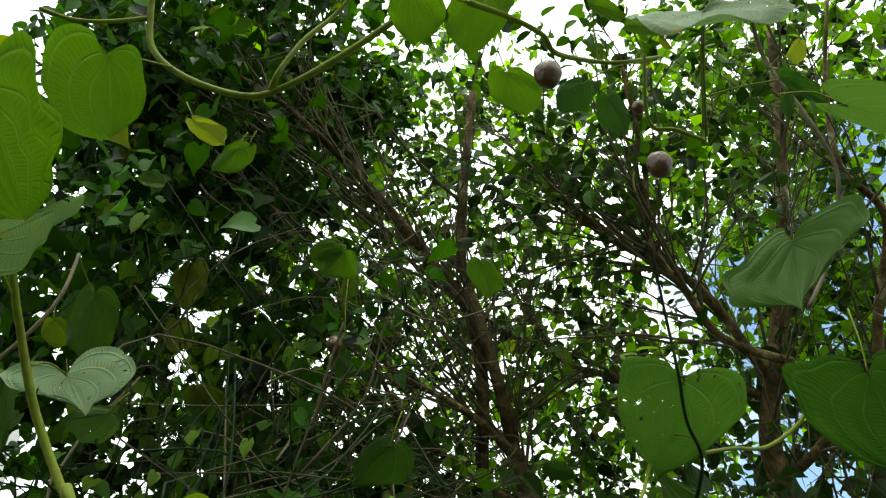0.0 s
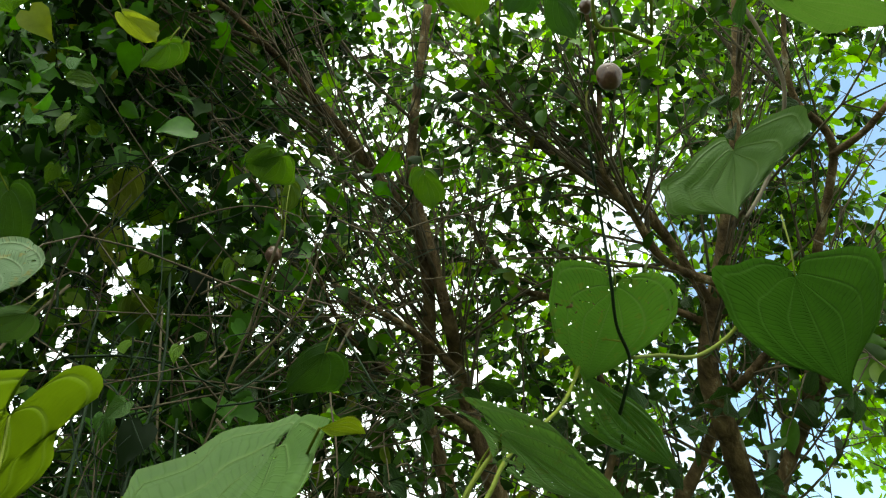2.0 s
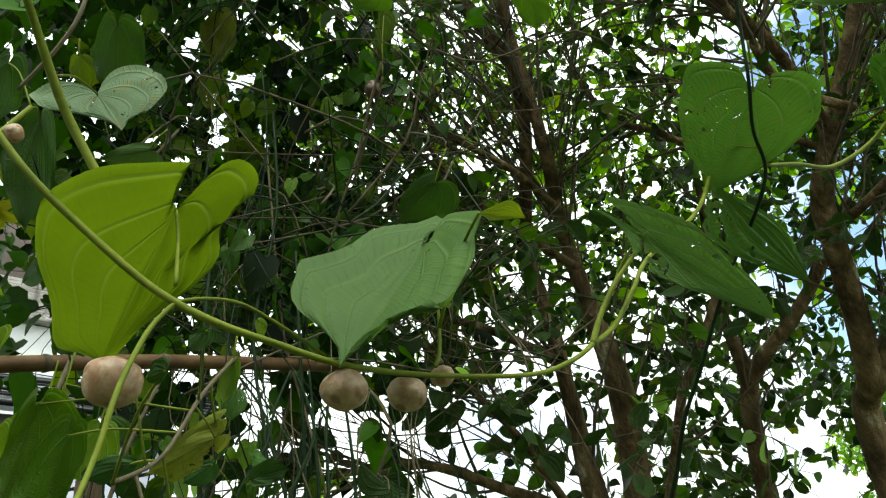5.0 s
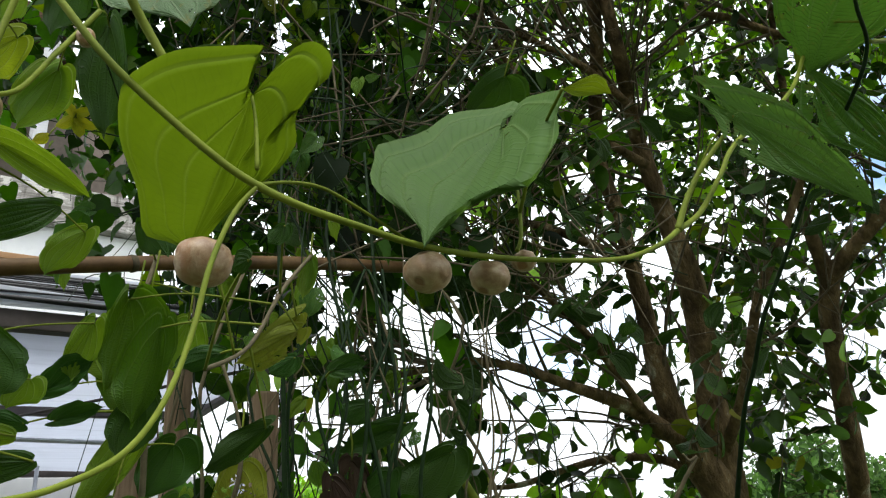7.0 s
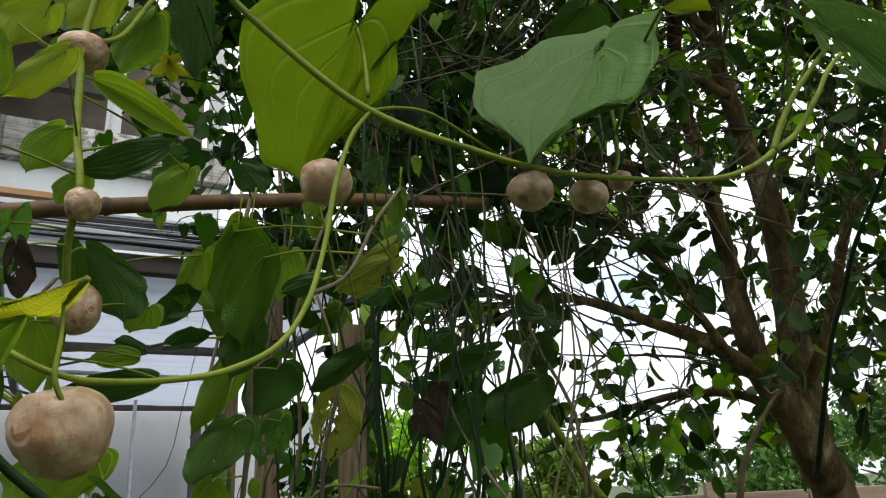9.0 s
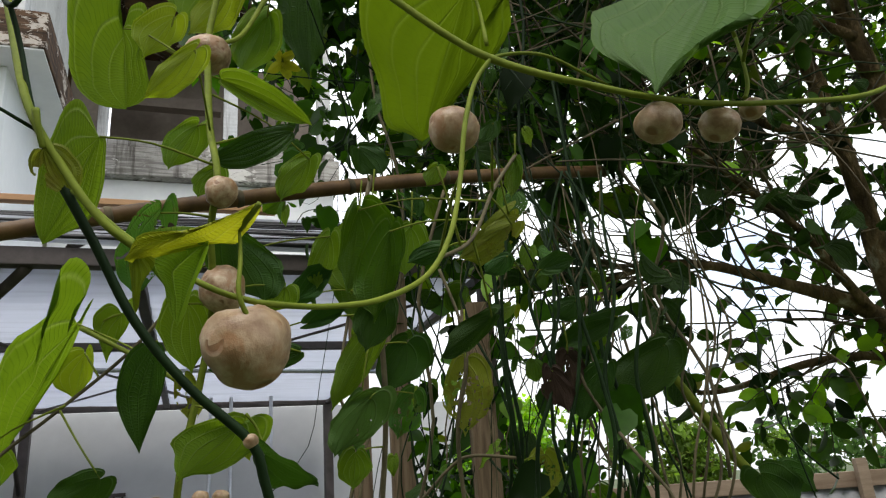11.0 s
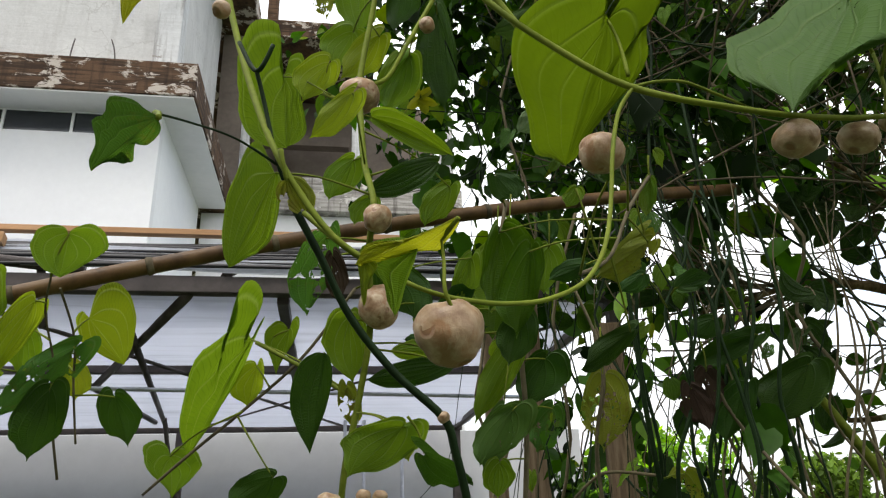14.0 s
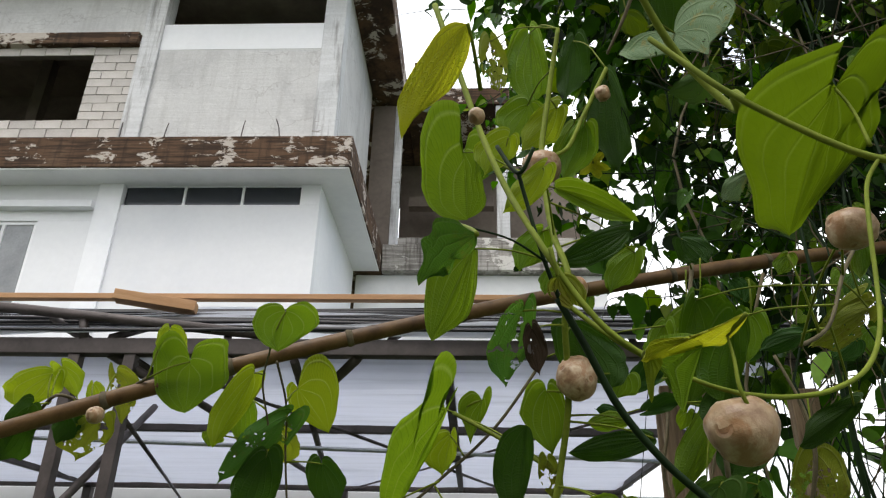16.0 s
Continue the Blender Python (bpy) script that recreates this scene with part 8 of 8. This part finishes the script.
vine_left = vine("air potato vine with yellow-green and insect-eaten leaves")
leaf(vine_left, (-0.463, 0.295, 2.507), (-0.429, 0.435, 2.408), (-0.501, 0.397, 2.428), (-0.365, 0.319, 2.458), "shade", 0.1, 0.1, stalk=(-0.498, 0.461, 2.457), seed=142,
     halves=([(0.0, 0.0), (0.524, -0.2), (0.98, -0.153), (1.0, 0.17), (0.562, 0.614), (0.0, 1.0)],
             [(0.0, 0.0), (0.524, -0.324), (0.912, -0.419), (0.913, -0.204), (0.813, 0.039), (1.0, 0.17), (0.873, 0.36), (0.598, 0.551), (0.527, 0.723), (0.273, 0.894), (0.0, 1.0)]))
leaf(vine_left, (-0.457, 0.474, 2.893), (-0.470, 0.598, 2.812), (-0.590, 0.498, 2.875), (-0.404, 0.516, 2.852), "shade", 0.16, 0.15, stalk=(-0.381, 0.564, 2.985), seed=143,
     halves=([(0.0, 0.0), (0.1, -0.122), (0.156, -0.291), (0.406, -0.415), (0.712, -0.385), (0.933, -0.15), (1.0, 0.17), (0.909, 0.513), (0.71, 0.752), (0.381, 0.914), (0.0, 1.0)],
             [(0.0, 0.0), (0.295, -0.131), (0.666, -0.23), (0.903, -0.142), (1.0, 0.17), (0.85, 0.497), (0.427, 0.785), (0.0, 1.0)]))
leaf(vine_left, (-0.515, 0.466, 2.410), (-0.370, 0.433, 2.436), (-0.474, 0.436, 2.419), (-0.490, 0.515, 2.397), "pale", 0.12, 0.1, stalk=(-0.506, 0.551, 2.396), seed=144,
     halves=([(0.0, 0.0), (0.868, 0.019), (1.0, 0.17), (0.549, 0.449), (0.458, 0.715), (0.519, 0.869), (0.0, 1.0)],
             [(0.0, 0.0), (0.735, -0.006), (1.0, 0.17), (0.951, 0.312), (0.654, 0.446), (0.605, 0.559), (0.355, 0.636), (0.295, 0.777), (0.273, 0.912), (0.0, 1.0)]))
leaf(vine_left, (-0.574, 0.847, 2.479), (-0.511, 0.841, 2.379), (-0.691, 0.833, 2.498), (-0.469, 0.846, 2.506), "pale", 0.08, 0.08, stalk=(-0.571, 0.741, 2.423), seed=145,
     halves=([(0.0, 0.0), (0.092, -0.181), (0.389, -0.259), (0.75, -0.09), (1.0, 0.17), (0.973, 0.529), (0.612, 0.616), (0.3, 0.586), (0.108, 0.708), (0.0, 1.0)],
             [(0.0, 0.0), (0.185, -0.228), (0.517, -0.372), (0.847, -0.226), (1.0, 0.17), (0.919, 0.469), (0.525, 0.748), (0.244, 0.707), (0.0, 1.0)]))
leaf(vine_left, (-0.75, 1.665, 3.558), (-0.775, 1.763, 3.462), (-0.814, 1.7, 3.526), (-0.699, 1.698, 3.523), "yholed", 0.12, 0.1, stalk=(-0.741, 1.631, 3.654), seed=146)
leaf(vine_left, (-0.66, 0.995, 2.808), (-0.698, 1.099, 2.707), (-0.736, 1.04, 2.768), (-0.617, 1.042, 2.76), "dark", 0.12, 0.1, stalk=(-0.638, 0.86, 2.801), seed=147)
leaf(vine_left, (-0.714, 1.81, 3.13), (-0.698, 1.891, 3.049), (-0.748, 1.848, 3.093), (-0.641, 1.847, 3.089), "bright", 0.12, 0.1, stalk=(-0.719, 1.782, 3.209), seed=148)
leaf(vine_left, (-0.806, 1.105, 2.848), (-0.807, 1.152, 2.801), (-0.842, 1.122, 2.833), (-0.771, 1.13, 2.821), "bright", 0.12, 0.1, stalk=(-0.806, 1.088, 2.894), seed=149)
leaf(vine_left, (-0.57, 1.073, 3.573), (-0.486, 1.132, 3.51), (-0.567, 1.11, 3.537), (-0.488, 1.089, 3.553), "yellow", 0.12, 0.1, stalk=(-0.6, 1.052, 3.65), seed=150)
leaf(vine_left, (-0.407, 1.021, 3.334), (-0.483, 1.061, 3.298), (-0.462, 1.029, 3.329), (-0.397, 1.06, 3.295), "shade", 0.12, 0.1, stalk=(-0.38, 1.007, 3.389), seed=151)
leaf(vine_left, (-0.397, 1.077, 3.42), (-0.46, 1.12, 3.38), (-0.47, 1.075, 3.425), (-0.402, 1.111, 3.386), "shade", 0.12, 0.1, stalk=(-0.374, 1.061, 3.473), seed=152)
leaf(vine_left, (-0.145, 1.234, 3.11), (-0.214, 1.28, 3.068), (-0.23, 1.235, 3.113), (-0.129, 1.284, 3.059), "shade", 0.12, 0.1, stalk=(-0.176, 1.438, 3.034), seed=153)
leaf(vine_left, (-0.173, 1.216, 3.129), (-0.247, 1.24, 3.109), (-0.219, 1.213, 3.134), (-0.179, 1.254, 3.091), "shade", 0.12, 0.1, stalk=(-0.176, 1.438, 3.034), seed=154)
leaf(vine_left, (-0.067, 1.44, 2.619), (-0.174, 1.504, 2.561), (-0.138, 1.446, 2.616), (-0.034, 1.501, 2.556), "dark", 0.12, 0.1, stalk=(-0.029, 1.418, 2.701), seed=155)
leaf(vine_left, (-0.667, 1.193, 2.637), (-0.774, 1.192, 2.631), (-0.708, 1.181, 2.654), (-0.701, 1.226, 2.582), "grey", 0.12, 0.1, stalk=(-0.63, 1.193, 2.687), seed=156)
leaf(vine_left, (-0.799, 1.685, 3.549), (-0.758, 1.756, 3.437), (-0.819, 1.724, 3.484), (-0.713, 1.709, 3.516), "yholed", 0.12, 0.1, stalk=(-0.813, 1.661, 3.651), seed=157)
leaf(vine_left, (-0.812, 1.776, 3.4), (-0.818, 1.838, 3.298), (-0.866, 1.796, 3.364), (-0.757, 1.807, 3.354), "yholed", 0.12, 0.1, stalk=(-0.81, 1.754, 3.491), seed=158)
leaf(vine_left, (-0.714, 1.822, 3.139), (-0.672, 1.88, 3.048), (-0.763, 1.852, 3.088), (-0.625, 1.845, 3.107), "bright", 0.12, 0.1, stalk=(-0.728, 1.802, 3.224), seed=159)
leaf(vine_left, (-0.172, 1.516, 3.29), (-0.192, 1.563, 3.211), (-0.203, 1.535, 3.256), (-0.142, 1.537, 3.257), "bright", 0.12, 0.1, stalk=(-0.192, 1.549, 3.082), seed=160)
stem(vine_left, [(-0.4983, 0.4611, 2.4566, 0.0046), (-0.5018, 0.524, 2.4225, 0.0054), (-0.5112, 0.5886, 2.387, 0.0055), (-0.5052, 0.6678, 2.308, 0.0063), (-0.4797, 0.7074, 2.2391, 0.0062), (-0.4398, 0.7212, 2.167, 0.0059), (-0.4188, 0.6735, 2.1595, 0.0063), (-0.3729, 0.6724, 2.0682, 0.0059)], "stem")
stem(vine_left, [(-0.4205, 0.4652, 3.1824, 0.007), (-0.4332, 0.513, 3.1073, 0.0069), (-0.424, 0.5472, 3.0304, 0.0067), (-0.3565, 0.5732, 2.9589, 0.0066), (-0.2469, 0.593, 2.9056, 0.0065), (-0.1699, 0.5863, 2.9084, 0.0065), (-0.0574, 0.5608, 2.9564, 0.0066), (0.06, 0.5289, 3.0247, 0.0067), (0.1479, 0.5119, 3.1077, 0.007)], "stem")
stem(vine_left, [(-0.6161, 0.4536, 3.0625, 0.0043), (-0.5625, 0.4815, 3.0603, 0.0044), (-0.4979, 0.5017, 3.0794, 0.0045), (-0.4334, 0.5146, 3.1057, 0.0057)], "stem")
stem(vine_left, [(-0.1919, 0.5882, 2.9076, 0.0076), (-0.1716, 0.5622, 2.9324, 0.0054), (-0.1227, 0.5472, 3.0155, 0.0056), (-0.0532, 0.5343, 3.0954, 0.0046), (0.0261, 0.4723, 3.1531, 0.0046)], "stem")
stem(vine_left, [(-0.7279, 0.8568, 2.5262, 0.003), (-0.6669, 0.8488, 2.6017, 0.0037), (-0.6327, 0.8432, 2.6761, 0.0038), (-0.6382, 0.8595, 2.8012, 0.0035)], "stem_dry")
stem(vine_left, [(-0.1917, 1.5486, 3.0817, 0.0037), (-0.2591, 1.6544, 2.9799, 0.0037), (-0.3256, 1.7542, 2.8841, 0.0037)], "stem_dry")
stem(vine_left, [(-0.1763, 1.4379, 3.0336, 0.0039), (-0.2317, 1.5019, 2.9257, 0.0039), (-0.2795, 1.5666, 2.8171, 0.0039), (-0.3427, 1.6298, 2.7099, 0.0031), (-0.4226, 1.7281, 2.5444, 0.0031)], "stem_dry")
stem(vine_left, [(-0.383, 2.0862, 1.8722, 0.0098), (-0.357, 2.1179, 1.8075, 0.0114), (-0.302, 2.1772, 1.6934, 0.013), (-0.2471, 2.2365, 1.5793, 0.0146), (-0.1892, 2.2917, 1.4807, 0.0163), (-0.1007, 2.3858, 1.3013, 0.0179)], "stem")
leaf(vine_left, (-0.18, 2.228, 1.512), (-0.128, 2.288, 1.393), (-0.221, 2.227, 1.47), (-0.082, 2.271, 1.497), "dark", 0.12, 0.1, stalk=(-0.21, 2.272, 1.517), seed=161)
leaf(vine_left, (-0.12, 2.282, 1.523), (-0.05, 2.332, 1.455), (-0.136, 2.291, 1.477), (-0.059, 2.304, 1.526), "dark", 0.12, 0.1, stalk=(-0.189, 2.292, 1.481), seed=162)
leaf(vine_trellis, (-0.49, 1.42, 1.746), (-0.475, 1.453, 1.663), (-0.51, 1.428, 1.709), (-0.453, 1.442, 1.711), "dead", 0.12, 0.1, stalk=(-0.486, 1.435, 1.749), seed=163)
leaf(vine_trellis, (-0.514, 1.442, 1.727), (-0.503, 1.461, 1.682), (-0.525, 1.447, 1.705), (-0.488, 1.456, 1.709), "dead", 0.12, 0.1, shape="oval", stalk=(-0.498, 1.437, 1.728), seed=164)
leaf(vine_hang, (-0.828, 0.705, 1.913), (-0.839, 0.735, 1.843), (-0.848, 0.707, 1.878), (-0.817, 0.73, 1.886), "dead", 0.12, 0.1, stalk=(-0.815, 0.779, 1.936), seed=165)
leaf(vine_hang, (-0.475, 1.499, 1.791), (-0.479, 1.538, 1.716), (-0.501, 1.493, 1.759), (-0.447, 1.545, 1.754), "dead", 0.12, 0.1, stalk=(-0.473, 1.485, 1.855), seed=166)
stem(vine_left, [(0.3444, 2.4977, 1.8289, 0.0053), (0.2848, 2.5097, 1.747, 0.0071), (0.229, 2.5257, 1.6565, 0.0089), (0.1937, 2.5478, 1.5649, 0.0107), (0.1607, 2.603, 1.3798, 0.0125)], "stem_dry")
stem(vine_left, [(0.3013, 2.482, 1.8395, 0.0036), (0.3189, 2.4943, 1.8183, 0.0045), (0.3444, 2.4977, 1.8289, 0.0053)], "stem_dry")
stem(vine_left, [(0.0261, 2.3981, 1.862, 0.0028), (0.1019, 2.444, 1.7902, 0.0036), (0.1425, 2.5032, 1.6523, 0.0036), (0.1732, 2.5418, 1.5659, 0.0045)], "stem_dry")
stem(vine_trellis, [(-0.3139, 1.8081, 1.4405, 0.0032), (-0.2842, 1.7778, 1.5653, 0.0032), (-0.2386, 1.7827, 1.7041, 0.0029), (-0.2082, 1.769, 1.8473, 0.0027), (-0.2051, 1.7562, 2.0572, 0.0018), (-0.224, 1.7537, 2.2109, 0.0011)], "stem_dry")
stem(vine_trellis, [(-0.2802, 1.8449, 1.4365, 0.0032), (-0.2339, 1.8209, 1.5615, 0.0032), (-0.2889, 1.7839, 1.7097, 0.003), (-0.2435, 1.7759, 1.8534, 0.0027), (-0.2197, 1.7708, 2.0639, 0.0018), (-0.2453, 1.765, 2.2196, 0.0012)], "stem_dry")
stem(vine_trellis, [(-0.2529, 1.8905, 1.4322, 0.0033), (-0.2071, 1.8656, 1.5595, 0.0033), (-0.2379, 1.8377, 1.7083, 0.003), (-0.1951, 1.8277, 1.8547, 0.0028), (-0.2157, 1.8033, 2.072, 0.0019), (-0.2013, 1.8133, 2.2269, 0.0012)], "stem_dry")
stem(vine_trellis, [(-0.3408, 1.7741, 1.444, 0.0031), (-0.314, 1.7432, 1.5675, 0.0031), (-0.3514, 1.7145, 1.711, 0.0029), (-0.3225, 1.7007, 1.8527, 0.0027), (-0.3281, 1.6851, 2.0611, 0.0018), (-0.2955, 1.7042, 2.2093, 0.0011)], "stem_dry")
stem(vine_trellis, [(-0.3101, 1.9243, 1.4331, 0.0033), (-0.2706, 1.8956, 1.5645, 0.0033), (-0.2277, 1.8966, 1.7118, 0.0031), (-0.1643, 1.8937, 1.8607, 0.0029), (-0.2139, 1.8555, 2.0859, 0.0019), (-0.1862, 1.8697, 2.2434, 0.0012)], "stem_dry")
stem(vine_trellis, [(-0.4983, 1.6176, 1.4618, 0.003), (-0.4953, 1.5789, 1.5812, 0.003), (-0.4542, 1.5847, 1.7121, 0.0028), (-0.3891, 1.588, 1.8445, 0.0026), (-0.4413, 1.5562, 2.0474, 0.0017), (-0.4536, 1.5589, 2.1931, 0.0011)], "stem_dry")
stem(vine_trellis, [(-0.4435, 1.5255, 1.4648, 0.0046), (-0.3984, 1.4991, 1.5958, 0.0046), (-0.4047, 1.4733, 1.733, 0.0042), (-0.4221, 1.4445, 1.8997, 0.0038), (-0.3749, 1.4686, 2.0502, 0.0032), (-0.416, 1.4616, 2.1918, 0.0026)], "stem_dark")
stem(vine_trellis, [(-0.4345, 1.5865, 1.4605, 0.0048), (-0.4013, 1.5537, 1.597, 0.0048), (-0.407, 1.5267, 1.7386, 0.0044), (-0.3614, 1.5221, 1.9057, 0.004), (-0.363, 1.5246, 2.0644, 0.0033), (-0.3535, 1.5371, 2.2058, 0.0026)], "stem_dark")
stem(vine_trellis, [(-0.4126, 1.6528, 1.4553, 0.005), (-0.3685, 1.623, 1.5954, 0.005), (-0.4025, 1.5829, 1.7436, 0.0045), (-0.3894, 1.5632, 1.9185, 0.0041), (-0.3985, 1.5611, 2.0822, 0.0034), (-0.4115, 1.5631, 2.2291, 0.0027)], "stem_dark")
stem(vine_trellis, [(-0.4917, 1.5057, 1.4685, 0.0046), (-0.4859, 1.4631, 1.6026, 0.0046), (-0.4457, 1.4564, 1.7362, 0.0042), (-0.4235, 1.444, 1.8998, 0.0038), (-0.4577, 1.4346, 2.0566, 0.0032), (-0.4239, 1.4584, 2.1924, 0.0026)], "stem_dark")
stem(vine_trellis, [(-0.3709, 1.6929, 1.4506, 0.005), (-0.3519, 1.6522, 1.5944, 0.005), (-0.3595, 1.6223, 1.7425, 0.0046), (-0.3218, 1.612, 1.9175, 0.0041), (-0.3303, 1.6095, 2.083, 0.0035), (-0.3521, 1.6074, 2.2321, 0.0027)], "stem_dark")
stem(vine_trellis, [(-0.5667, 1.4749, 1.4742, 0.0046), (-0.543, 1.4397, 1.6069, 0.0046), (-0.4933, 1.4369, 1.7398, 0.0042), (-0.5165, 1.4058, 1.907, 0.0038), (-0.4597, 1.4338, 2.0567, 0.0032), (-0.5409, 1.4103, 2.2014, 0.0026)], "stem_dark")
